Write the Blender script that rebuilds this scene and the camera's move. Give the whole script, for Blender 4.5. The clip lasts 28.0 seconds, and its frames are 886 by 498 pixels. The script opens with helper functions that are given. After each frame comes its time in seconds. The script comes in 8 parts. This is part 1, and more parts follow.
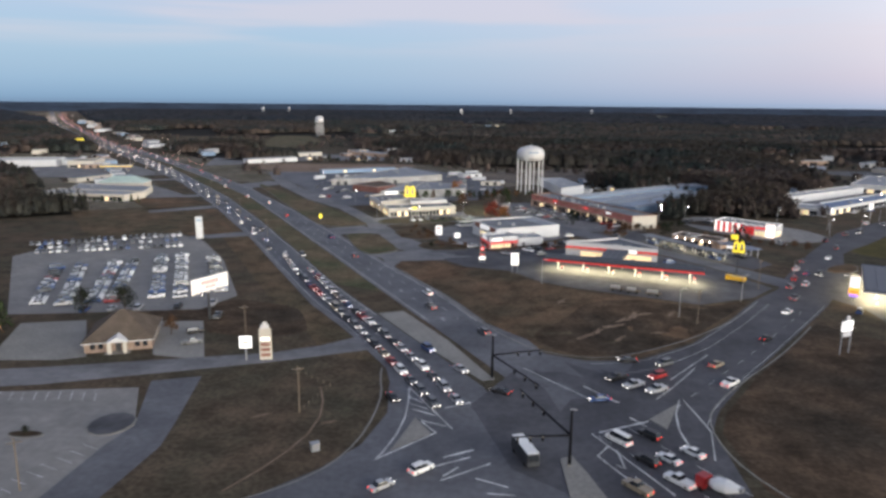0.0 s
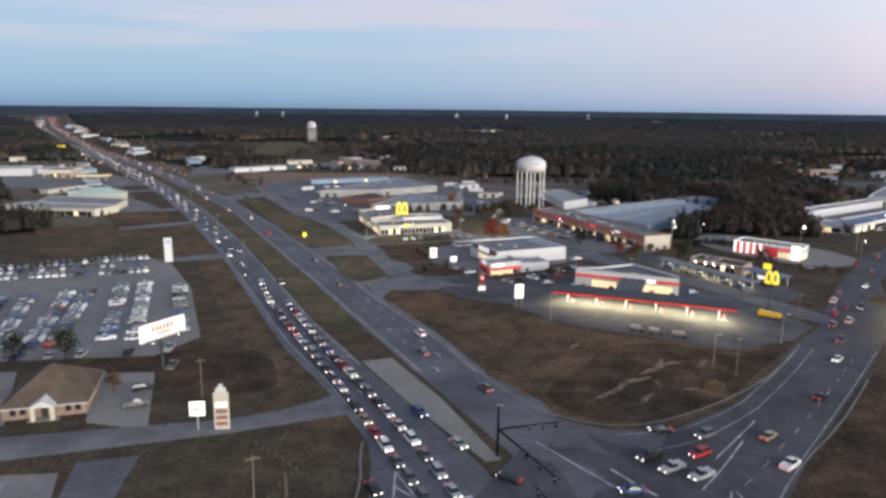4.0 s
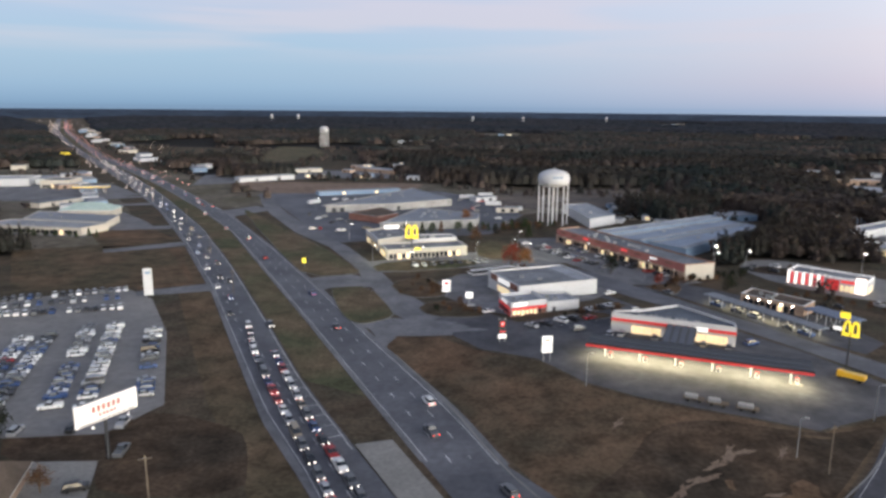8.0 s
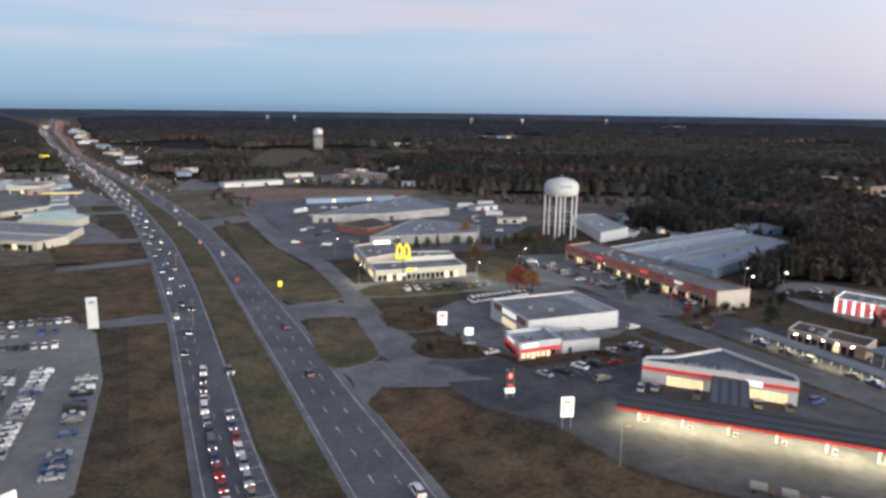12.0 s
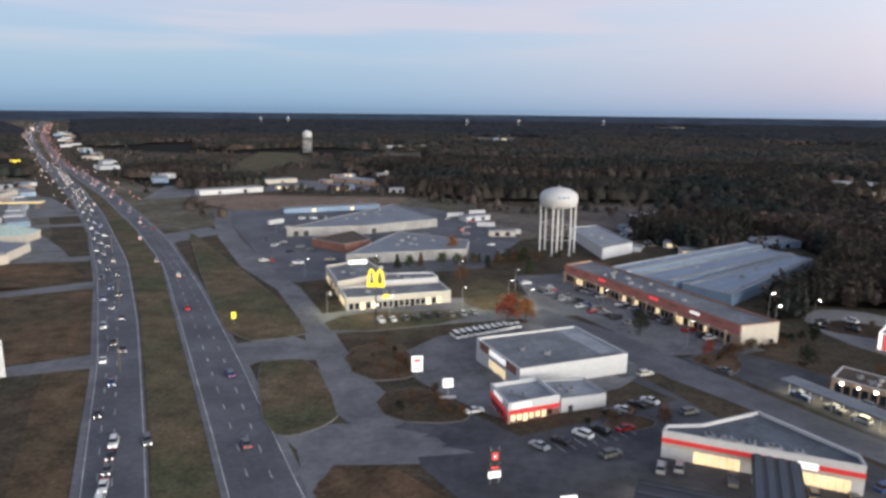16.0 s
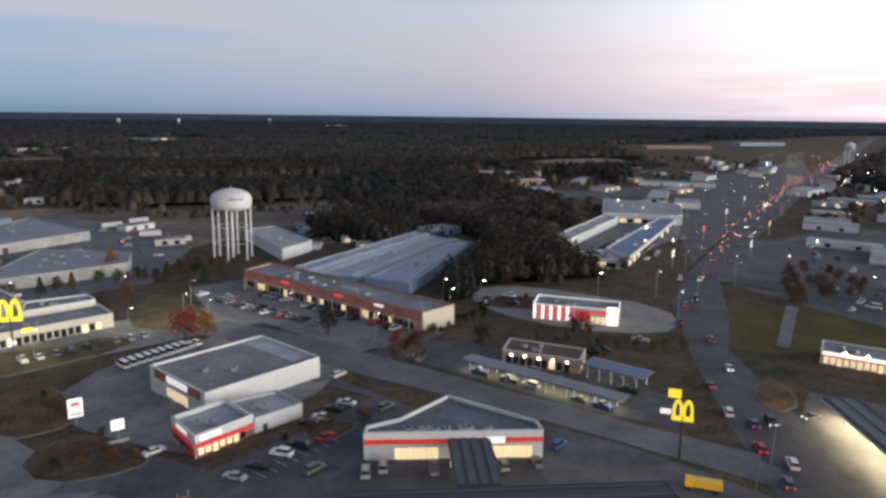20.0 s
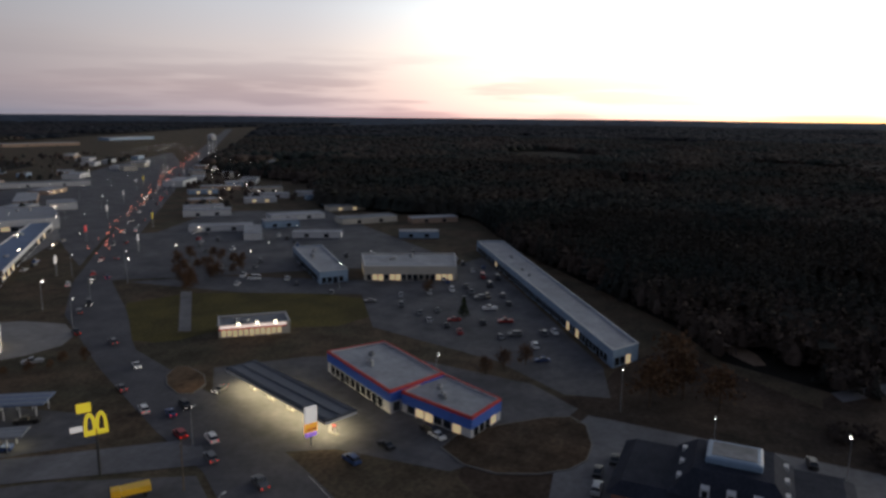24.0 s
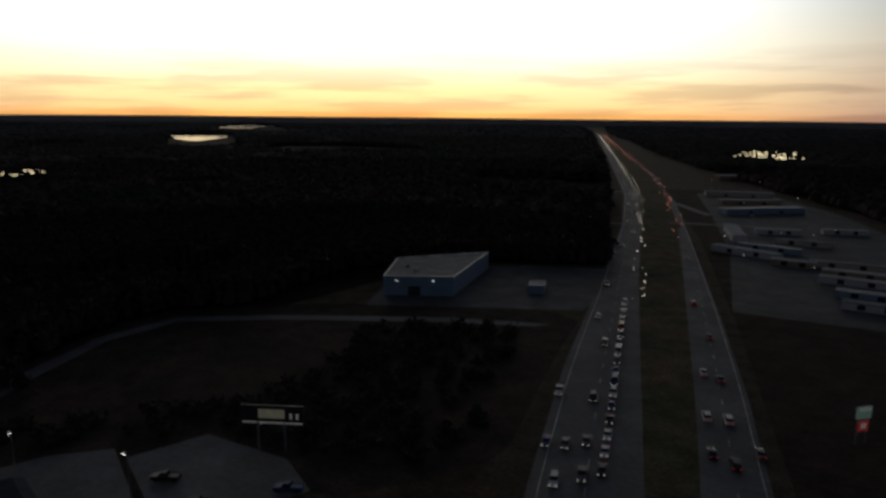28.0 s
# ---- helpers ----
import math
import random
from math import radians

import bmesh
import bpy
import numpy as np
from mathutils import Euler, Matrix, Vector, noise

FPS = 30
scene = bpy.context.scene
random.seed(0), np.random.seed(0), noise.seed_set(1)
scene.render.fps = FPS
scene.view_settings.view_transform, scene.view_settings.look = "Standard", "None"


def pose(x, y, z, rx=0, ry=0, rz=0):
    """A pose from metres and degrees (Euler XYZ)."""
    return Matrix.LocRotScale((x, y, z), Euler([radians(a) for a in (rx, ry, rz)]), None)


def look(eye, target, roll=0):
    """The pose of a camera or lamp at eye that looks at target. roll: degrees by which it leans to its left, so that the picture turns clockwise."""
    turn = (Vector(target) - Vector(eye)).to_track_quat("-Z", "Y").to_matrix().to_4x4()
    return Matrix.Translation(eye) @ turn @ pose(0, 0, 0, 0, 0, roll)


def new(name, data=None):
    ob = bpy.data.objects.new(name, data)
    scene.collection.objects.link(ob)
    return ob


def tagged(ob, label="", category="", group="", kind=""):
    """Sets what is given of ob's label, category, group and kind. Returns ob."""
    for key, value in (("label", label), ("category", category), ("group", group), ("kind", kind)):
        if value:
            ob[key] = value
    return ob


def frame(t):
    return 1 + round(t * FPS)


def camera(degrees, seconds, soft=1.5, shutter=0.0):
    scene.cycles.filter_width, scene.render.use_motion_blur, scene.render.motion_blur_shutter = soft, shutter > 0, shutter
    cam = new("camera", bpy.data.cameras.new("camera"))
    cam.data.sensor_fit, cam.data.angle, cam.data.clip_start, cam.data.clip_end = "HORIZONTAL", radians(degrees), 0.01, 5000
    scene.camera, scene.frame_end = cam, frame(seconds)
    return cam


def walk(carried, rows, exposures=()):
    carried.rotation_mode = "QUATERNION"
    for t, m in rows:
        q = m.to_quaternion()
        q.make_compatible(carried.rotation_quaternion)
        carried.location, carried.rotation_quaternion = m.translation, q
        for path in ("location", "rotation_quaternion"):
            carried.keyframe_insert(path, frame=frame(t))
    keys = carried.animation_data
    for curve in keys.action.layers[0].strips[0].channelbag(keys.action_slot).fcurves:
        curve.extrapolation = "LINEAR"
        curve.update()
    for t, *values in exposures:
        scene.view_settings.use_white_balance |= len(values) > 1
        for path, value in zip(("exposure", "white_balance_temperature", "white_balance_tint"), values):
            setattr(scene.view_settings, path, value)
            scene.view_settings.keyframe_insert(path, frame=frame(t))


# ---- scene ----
cam = camera(65.0, 28.0, soft=3.0)
PATH = [
    (0, (3.83, -4.13, 67.19), (-3.67, 93.42, 46.49), 0.5),
    (1, (3.69, 2.5, 67.04), (-3.81, 100.07, 46.44), 0.4),
    (2, (3.23, 10.1, 67.51), (-4.02, 107.7, 46.96), 0.5),
    (3, (2.47, 19.27, 68.73), (-4.48, 116.93, 48.38), 0.5),
    (3.5, (1.68, 24.19, 69.11), (-5.12, 121.89, 48.91), 0.6),
    (5.5, (1.26, 42.6, 71.46), (-5.94, 140.3, 51.41), 0.5),
    (6, (1.22, 47.53, 71.99), (-6.13, 145.23, 51.99), 0.4),
    (6.5, (0.87, 52.52, 72.47), (-6.78, 150.2, 52.47), 0.4),
    (7, (0.44, 57.55, 73.0), (-7.66, 155.2, 53.05), 0.4),
    (7.5, (-0.15, 62.72, 73.65), (-8.8, 160.33, 53.7), 0.5),
    (8, (-0.86, 67.77, 74.24), (-9.96, 165.34, 54.3), 0.5),
    (8.5, (-1.23, 72.94, 74.56), (-10.48, 170.49, 54.61), 0.6),
    (9, (-1.58, 77.99, 74.51), (-10.78, 175.56, 54.61), 0.6),
    (10, (-2.37, 88.11, 74.28), (-11.42, 185.71, 54.48), 0.6),
    (11, (-3.23, 98.26, 74.51), (-12.08, 195.88, 54.71), 0.6),
    (12, (-3.94, 108.7, 74.55), (-12.74, 206.34, 54.8), 0.7),
    (12.5, (-4.01, 113.64, 74.68), (-12.86, 211.28, 54.98), 0.6),
    (14.5, (-2.74, 134.03, 75.1), (-11.39, 231.7, 55.45), 0.7),
    (15, (-2.13, 139.1, 75.2), (-10.78, 236.78, 55.59), 0.6),
    (15.5, (-1.62, 144.02, 75.43), (-10.27, 241.71, 55.88), 0.6),
    (16, (-1.28, 148.83, 75.55), (-9.68, 246.53, 55.95), 0.6),
    (16.5, (-1.06, 152.71, 75.62), (-7.26, 250.57, 56.02), 0.6),
    (17, (-0.9, 155.64, 75.73), (-4.85, 253.61, 56.09), 0.6),
    (17.5, (-0.72, 157.47, 75.69), (-0.97, 255.53, 56.09), 0.6),
    (18, (-0.65, 158.84, 75.62), (6.5, 256.65, 56.07), 0.6),
    (18.5, (-0.74, 159.2, 75.38), (13.86, 256.19, 55.88), 0.6),
    (19, (-0.85, 159.34, 75.09), (20.45, 255.1, 55.69), 0.7),
    (19.5, (-0.7, 159.46, 74.78), (27.66, 253.39, 55.47), 0.6),
    (20, (-0.72, 159.54, 74.58), (35.54, 250.71, 55.28), 0.7),
    (20.5, (-0.65, 159.78, 74.36), (43.81, 247.26, 55.1), 0.7),
    (22.5, (0.71, 160.65, 73.86), (74.82, 225.0, 54.71), 0.5),
    (23, (0.98, 160.78, 73.99), (81.84, 216.39, 54.79), 0.5),
    (23.5, (0.82, 160.79, 74.07), (88.01, 205.88, 54.97), 0.5),
    (24, (0.76, 160.67, 74.05), (92.98, 194.28, 54.94), 0.6),
    (24.5, (0.64, 160.8, 73.97), (96.6, 181.55, 54.97), 0.6),
    (25, (0.52, 160.97, 73.96), (98.53, 166.72, 54.96), 0.7),
    (25.5, (1.05, 160.77, 73.75), (98.83, 151.87, 54.79), 0.6),
    (26, (1.48, 160.52, 73.51), (96.82, 137.07, 54.51), 0.5),
    (26.5, (1.61, 160.48, 73.36), (92.66, 123.73, 54.41), 0.5),
    (27, (1.75, 160.33, 73.37), (85.9, 109.78, 54.32), 0.5),
    (27.5, (2.17, 160.2, 73.21), (77.36, 97.1, 54.11), 0.4),
    (28, (2.78, 160.46, 73.12), (70.78, 89.67, 54.02), 0.5),
]
EXPOSURES = [(0, 0.0, 6400, 12), (16, 0.0, 6400, 12), (18, -0.05, 6450, 12), (20, -0.28, 6450, 13), (22.5, -0.76, 6500, 12), (24, -1.4, 6500, 12), (25, -1.9, 6500, 12), (26, -2.5, 6500, 11), (28, -3.55, 6500, 10)]
walk(cam, [(t, look(eye, target, roll)) for t, eye, target, roll in PATH], EXPOSURES)

# ---- light: the sky shortly after sunset, and a soft sun from the afterglow ----
SUN_AZIMUTH = 129.0
sun_x, sun_y = math.sin(radians(SUN_AZIMUTH)), math.cos(radians(SUN_AZIMUTH))
world = bpy.data.worlds.new("dusk_sky")
scene.world = world
world.use_nodes = True
wn, wl = world.node_tree.nodes, world.node_tree.links
wn.clear()


def sky_math(kind, a, b=None):
    node = wn.new("ShaderNodeMath")
    node.operation = kind
    for i, v in enumerate((a, b)):
        if isinstance(v, (int, float)):
            node.inputs[i].default_value = v
        elif v is not None:
            wl.new(v, node.inputs[i])
    return node.outputs[0]


def sky_range(value, low, high, to_low=0.0, to_high=1.0):
    node = wn.new("ShaderNodeMapRange")
    node.interpolation_type = "SMOOTHSTEP"
    for key, v in (("From Min", low), ("From Max", high), ("To Min", to_low), ("To Max", to_high)):
        node.inputs[key].default_value = v
    wl.new(value, node.inputs["Value"])
    return node.outputs["Result"]


def sky_ramp(height, stops):
    node = wn.new("ShaderNodeValToRGB")
    ramp = node.color_ramp
    while len(ramp.elements) < len(stops):
        ramp.elements.new(0.5)
    for element, (degrees, color) in zip(ramp.elements, stops):
        element.position, element.color = math.sqrt(max(0.0, math.sin(radians(degrees)))), (*color, 1)
    wl.new(height, node.inputs["Fac"])
    return node.outputs["Color"]


def sky_mix(factor, a, b, kind="MIX"):
    node = wn.new("ShaderNodeMix")
    node.data_type, node.blend_type = "RGBA", kind
    for key, v in (("Factor", factor), ("A", a), ("B", b)):
        if isinstance(v, (int, float)):
            node.inputs[key].default_value = v
        elif isinstance(v, tuple):
            node.inputs[key].default_value = (*v, 1)
        else:
            wl.new(v, node.inputs[key])
    return node.outputs["Result"]


coord = wn.new("ShaderNodeTexCoord")
axes = wn.new("ShaderNodeSeparateXYZ")
wl.new(coord.outputs["Generated"], axes.inputs[0])
up = axes.outputs["Z"]
height = sky_math("SQRT", sky_math("MAXIMUM", up, 0.0))
toward = sky_math("ADD", sky_math("MULTIPLY", axes.outputs["X"], sun_x), sky_math("MULTIPLY", axes.outputs["Y"], sun_y))
HIGH = [(22, (0.34, 0.41, 0.57)), (80, (0.17, 0.23, 0.37))]
anti = sky_ramp(height, [(0, (0.19, 0.33, 0.49)), (1.5, (0.25, 0.46, 0.66)), (4.5, (0.3, 0.5, 0.71)), (8, (0.4, 0.51, 0.72)), *HIGH])
side = sky_ramp(height, [(0, (0.38, 0.48, 0.65)), (2, (0.6, 0.57, 0.69)), (5, (0.69, 0.66, 0.76)), (8, (0.68, 0.71, 0.82)), *HIGH])
warm = sky_ramp(height, [(0, (1.7, 1.34, 1.42)), (2, (2.1, 1.7, 1.63)), (5, (2.2, 1.97, 1.9)), (8, (1.95, 1.97, 2.06)), *HIGH])
amber = sky_ramp(height, [(0, (6.4, 3.7, 2.7)), (2.5, (7.0, 5.1, 3.8)), (5, (7.2, 6.2, 4.9)), (8, (5.5, 5.9, 5.6)), *HIGH])
glow = sky_ramp(height, [(0, (13.5, 6.8, 2.0)), (2, (15, 11.4, 5.8)), (5, (16.5, 15.8, 12.6)), (8, (17.5, 17.5, 16.5)), (18, (2.5, 2.6, 2.7)), (80, (0.17, 0.23, 0.37))])
color = sky_mix(sky_range(toward, -0.95, 0.0), anti, side)
color = sky_mix(sky_range(toward, -0.32, 0.62), color, warm)
color = sky_mix(sky_range(toward, 0.3, 0.95), color, amber)
color = sky_mix(sky_range(toward, 0.72, 0.97), color, glow)
# thin streaks of cloud low over the sunset
stretch = wn.new("ShaderNodeMapping")
stretch.inputs["Scale"].default_value = (2.2, 2.2, 27)
wl.new(coord.outputs["Generated"], stretch.inputs["Vector"])
streaks = wn.new("ShaderNodeTexNoise")
streaks.inputs["Scale"].default_value, streaks.inputs["Detail"].default_value = 2.0, 5
wl.new(stretch.outputs[0], streaks.inputs["Vector"])
cover = sky_math("MULTIPLY", sky_range(streaks.outputs["Fac"], 0.44, 0.6), sky_range(up, 0.105, 0.03))
cover = sky_math("MULTIPLY", cover, sky_range(toward, -0.2, 0.4, 0.0, 0.65))
color = sky_mix(cover, color, sky_mix(1.0, color, (0.6, 0.58, 0.64), "MULTIPLY"))
# a broad faint pink veil over the far side
veil = wn.new("ShaderNodeTexNoise")
veil.inputs["Scale"].default_value, veil.inputs["Detail"].default_value = 1.1, 3
veil_map = wn.new("ShaderNodeMapping")
veil_map.inputs["Scale"].default_value = (1.5, 1.5, 22)
wl.new(coord.outputs["Generated"], veil_map.inputs["Vector"])
wl.new(veil_map.outputs[0], veil.inputs["Vector"])
pink = sky_math("MULTIPLY", sky_range(veil.outputs["Fac"], 0.42, 0.62, 0.0, 0.5), sky_range(up, 0.05, 0.1))
pink = sky_math("MULTIPLY", pink, sky_range(toward, 0.3, -0.4))
color = sky_mix(pink, color, (0.68, 0.6, 0.68))
nishita = wn.new("ShaderNodeTexSky")
nishita.sky_type, nishita.sun_disc = "NISHITA", False
nishita.sun_elevation, nishita.sun_rotation = radians(2.0), radians(SUN_AZIMUTH)
wide_sky, low_sky, both = wn.new("ShaderNodeBackground"), wn.new("ShaderNodeBackground"), wn.new("ShaderNodeAddShader")
wl.new(color, wide_sky.inputs["Color"])
wl.new(nishita.outputs[0], low_sky.inputs["Color"])
wide_sky.inputs["Strength"].default_value, low_sky.inputs["Strength"].default_value = 1.0, 0.05
wout = wn.new("ShaderNodeOutputWorld")
wl.new(wide_sky.outputs[0], both.inputs[0])
wl.new(low_sky.outputs[0], both.inputs[1])
wl.new(both.outputs[0], wout.inputs["Surface"])

sun_data = bpy.data.lights.new("sun", "SUN")
sun_data.energy, sun_data.angle, sun_data.color = 0.5, radians(40), (1.0, 0.82, 0.68)
sun = new("sun", sun_data)
sun.matrix_world = look((sun_x * 900, sun_y * 900, 330), (0, 0, 0))

# ---- materials ----
MATS = {}


def mat(name, color, rough=0.8, var=0.25, scale=1.0, big=0.05, metal=0.0, bump=0.0, glow=0.0, glow_color=None, island=0.0, alter=None, rand=0.0, mottle=0.0):
    """A procedural surface: grain at scale, blotches at big (both per metre), alter a second colour for the blotches, mottle uneven patches of a few metres."""
    if name in MATS:
        return MATS[name]
    m = bpy.data.materials.new(name)
    m.use_nodes = True
    n, l = m.node_tree.nodes, m.node_tree.links
    bsdf = n["Principled BSDF"]
    bsdf.inputs["Roughness"].default_value = rough
    bsdf.inputs["Metallic"].default_value = metal
    bsdf.inputs["Specular IOR Level"].default_value = 0.06 if rough >= 0.9 else 0.25 if rough >= 0.75 else 0.5
    geo = n.new("ShaderNodeNewGeometry")
    fine, wide = n.new("ShaderNodeTexNoise"), n.new("ShaderNodeTexNoise")
    for tex, s, detail in ((fine, scale, 4), (wide, big, 5)):
        tex.inputs["Scale"].default_value, tex.inputs["Detail"].default_value = s, detail
        l.new(geo.outputs["Position"], tex.inputs["Vector"])
    mix = n.new("ShaderNodeMix")
    mix.data_type = "RGBA"
    second = alter or tuple(c * (1 - var) for c in color)
    mix.inputs["A"].default_value, mix.inputs["B"].default_value = (*color, 1), (*second, 1)
    ramp = n.new("ShaderNodeMapRange")
    ramp.inputs["From Min"].default_value, ramp.inputs["From Max"].default_value = 0.38, 0.62
    l.new(wide.outputs["Fac"], ramp.inputs["Value"])
    l.new(ramp.outputs["Result"], mix.inputs["Factor"])
    hsv = n.new("ShaderNodeHueSaturation")
    l.new(mix.outputs["Result"], hsv.inputs["Color"])
    val = n.new("ShaderNodeMapRange")
    val.inputs["From Min"].default_value, val.inputs["From Max"].default_value = 0.3, 0.7
    val.inputs["To Min"].default_value, val.inputs["To Max"].default_value = 1 - var, 1 + var
    l.new(fine.outputs["Fac"], val.inputs["Value"])
    last = val.outputs["Result"]
    if mottle:
        patches, per = n.new("ShaderNodeTexNoise"), n.new("ShaderNodeMapRange")
        patches.inputs["Scale"].default_value, patches.inputs["Detail"].default_value, patches.inputs["Roughness"].default_value = 0.13, 5, 0.62
        l.new(geo.outputs["Position"], patches.inputs["Vector"])
        for key, v in (("From Min", 0.34), ("From Max", 0.66), ("To Min", 1 - mottle), ("To Max", 1 + mottle)):
            per.inputs[key].default_value = v
        l.new(patches.outputs["Fac"], per.inputs["Value"])
        mul = n.new("ShaderNodeMath")
        mul.operation = "MULTIPLY"
        l.new(last, mul.inputs[0])
        l.new(per.outputs["Result"], mul.inputs[1])
        last = mul.outputs[0]
    for amount, source in ((island, geo.outputs["Random Per Island"]), (rand, None)):
        if amount:
            if source is None:
                source = n.new("ShaderNodeObjectInfo").outputs["Random"]
            per = n.new("ShaderNodeMapRange")
            per.inputs["To Min"].default_value, per.inputs["To Max"].default_value = 1 - amount, 1 + amount
            l.new(source, per.inputs["Value"])
            mul = n.new("ShaderNodeMath")
            mul.operation = "MULTIPLY"
            l.new(last, mul.inputs[0])
            l.new(per.outputs["Result"], mul.inputs[1])
            last = mul.outputs[0]
    l.new(last, hsv.inputs["Value"])
    l.new(hsv.outputs["Color"], bsdf.inputs["Base Color"])
    if bump:
        b = n.new("ShaderNodeBump")
        b.inputs["Strength"].default_value, b.inputs["Distance"].default_value = bump, 0.1
        l.new(fine.outputs["Fac"], b.inputs["Height"])
        l.new(b.outputs["Normal"], bsdf.inputs["Normal"])
    if glow:
        bsdf.inputs["Emission Color"].default_value = (*(glow_color or color), 1)
        bsdf.inputs["Emission Strength"].default_value = glow
    MATS[name] = m
    return m


GRASS = mat("dry_grass", (0.086, 0.064, 0.044), 0.95, 0.3, 0.9, 0.04, bump=0.4, alter=(0.062, 0.055, 0.038), mottle=0.3)
BROWN = mat("brown_broomsedge", (0.135, 0.086, 0.053), 0.95, 0.28, 0.9, 0.03, bump=0.6, alter=(0.07, 0.056, 0.037), mottle=0.36)
VERGE = mat("mown_verge", (0.076, 0.078, 0.044), 0.95, 0.3, 0.9, 0.03, bump=0.4, alter=(0.13, 0.098, 0.062), mottle=0.3)
ROADSIDE = mat("roadside_grass", (0.115, 0.08, 0.05), 0.95, 0.3, 0.9, 0.03, bump=0.4, alter=(0.078, 0.064, 0.04), mottle=0.36)
TAN_FIELD = mat("tan_stubble_field", (0.24, 0.175, 0.135), 0.95, 0.2, 0.5, 0.015, bump=0.3, alter=(0.18, 0.13, 0.095), mottle=0.25)
PALE_GRASS = mat("pale_winter_grass", (0.16, 0.135, 0.105), 0.95, 0.25, 0.5, 0.02, bump=0.3, alter=(0.105, 0.095, 0.065), mottle=0.3)
DIRT = mat("trodden_dirt_yard", (0.17, 0.14, 0.115), 0.95, 0.2, 0.6, 0.03, bump=0.3, alter=(0.11, 0.095, 0.083), mottle=0.3)
DARK_BRUSH = mat("dark_rough_grass", (0.046, 0.036, 0.026), 0.95, 0.3, 0.9, 0.04, bump=0.5, alter=(0.08, 0.055, 0.036), mottle=0.4)
ASPHALT = mat("asphalt", (0.086, 0.088, 0.098), 0.75, 0.15, 0.7, 0.045, bump=0.1, alter=(0.125, 0.126, 0.137), mottle=0.14)
# near-black: the shade between the trees is put into the litter colour
DARKENED_LITTER = mat("darkened_leaf_litter", (0.018, 0.016, 0.0135), 0.95, 0.35, 0.8, 0.05)
ASPHALT_OLD = mat("worn_asphalt", (0.175, 0.173, 0.178), 0.85, 0.15, 0.5, 0.05, bump=0.1, alter=(0.12, 0.12, 0.126), mottle=0.15)
CONCRETE = mat("concrete", (0.24, 0.23, 0.21), 0.85, 0.15, 1.2, 0.08, bump=0.1)
DEALER_PAVING = mat("pale_lot_paving", (0.215, 0.205, 0.193), 0.85, 0.12, 0.5, 0.05, bump=0.1, alter=(0.19, 0.183, 0.175), mottle=0.12)
BRUSH_FLOOR = mat("dark_brushy_ground", (0.034, 0.027, 0.022), 0.95, 0.3, 0.8, 0.05, bump=0.4, alter=(0.055, 0.04, 0.03), mottle=0.35)
SAND = mat("bare_sandy_soil", (0.2, 0.148, 0.107), 0.95, 0.25, 1.0, 0.2, bump=0.4, alter=(0.17, 0.12, 0.085))
LOT = mat("lot_paving", (0.18, 0.177, 0.178), 0.85, 0.16, 0.5, 0.06, bump=0.1, alter=(0.125, 0.123, 0.126), mottle=0.2)
FORECOURT = mat("dark_forecourt_asphalt", (0.058, 0.059, 0.066), 0.8, 0.16, 0.5, 0.06, bump=0.1, alter=(0.086, 0.086, 0.093), mottle=0.24)
STREET = mat("dark_street_asphalt", (0.056, 0.056, 0.063), 0.78, 0.15, 0.7, 0.045, bump=0.1, alter=(0.08, 0.08, 0.088), mottle=0.18)
KERB = mat("kerb_concrete", (0.17, 0.165, 0.155), 0.85, 0.15, 1.5, 0.2)
PAINT_WHITE = mat("road_paint_white", (0.54, 0.54, 0.53), 0.7, 0.35, 1.5, 0.3, mottle=0.3)
PINE = mat("pine_foliage", (0.025, 0.031, 0.029), 0.95, 0.2, 0.06, 0.009, island=0.25, alter=(0.047, 0.037, 0.03))
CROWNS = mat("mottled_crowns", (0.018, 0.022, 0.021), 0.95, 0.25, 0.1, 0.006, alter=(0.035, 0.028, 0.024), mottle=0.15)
BARE = mat("bare_wood_crowns", (0.066, 0.05, 0.042), 0.95, 0.2, 0.06, 0.012, island=0.25, alter=(0.052, 0.042, 0.037))
# the blue-grey is distance haze painted into the far crowns' base colour
HAZED_CROWNS = mat("haze_tinted_far_crowns", (0.019, 0.024, 0.031), 0.95, 0.25, 0.02, 0.0022, alter=(0.03, 0.029, 0.032), island=0.2)
BARK = mat("bark", (0.1, 0.075, 0.055), 0.95, 0.3, 3, 0.5, bump=0.5)
WHITE = mat("white_paint", (0.52, 0.525, 0.53), 0.6, 0.06, 0.8, 0.15)
DINGY = mat("dingy_white_metal", (0.33, 0.32, 0.305), 0.7, 0.15, 0.8, 0.15, mottle=0.15)
CREAM = mat("cream_stucco", (0.5, 0.46, 0.39), 0.8, 0.08, 1.5, 0.15)
BRICK = mat("red_brick", (0.27, 0.13, 0.1), 0.85, 0.2, 4, 0.3)
TAN_BRICK = mat("tan_brick", (0.38, 0.27, 0.2), 0.85, 0.2, 4, 0.3)
METAL_ROOF = mat("metal_roof", (0.17, 0.185, 0.21), 0.55, 0.15, 0.3, 0.06, mottle=0.12)
GREY_ROOF = mat("membrane_roof", (0.19, 0.2, 0.215), 0.8, 0.18, 0.6, 0.08, alter=(0.14, 0.148, 0.158), mottle=0.15)
LIGHT_ROOF = mat("light_membrane_roof", (0.29, 0.305, 0.325), 0.75, 0.12, 0.6, 0.08, mottle=0.15)
BROWN_ROOF = mat("shingle_roof", (0.12, 0.095, 0.075), 0.9, 0.2, 3, 0.3)
BLUE_METAL = mat("blue_metal", (0.04, 0.13, 0.5), 0.5, 0.1, 0.5, 0.1)
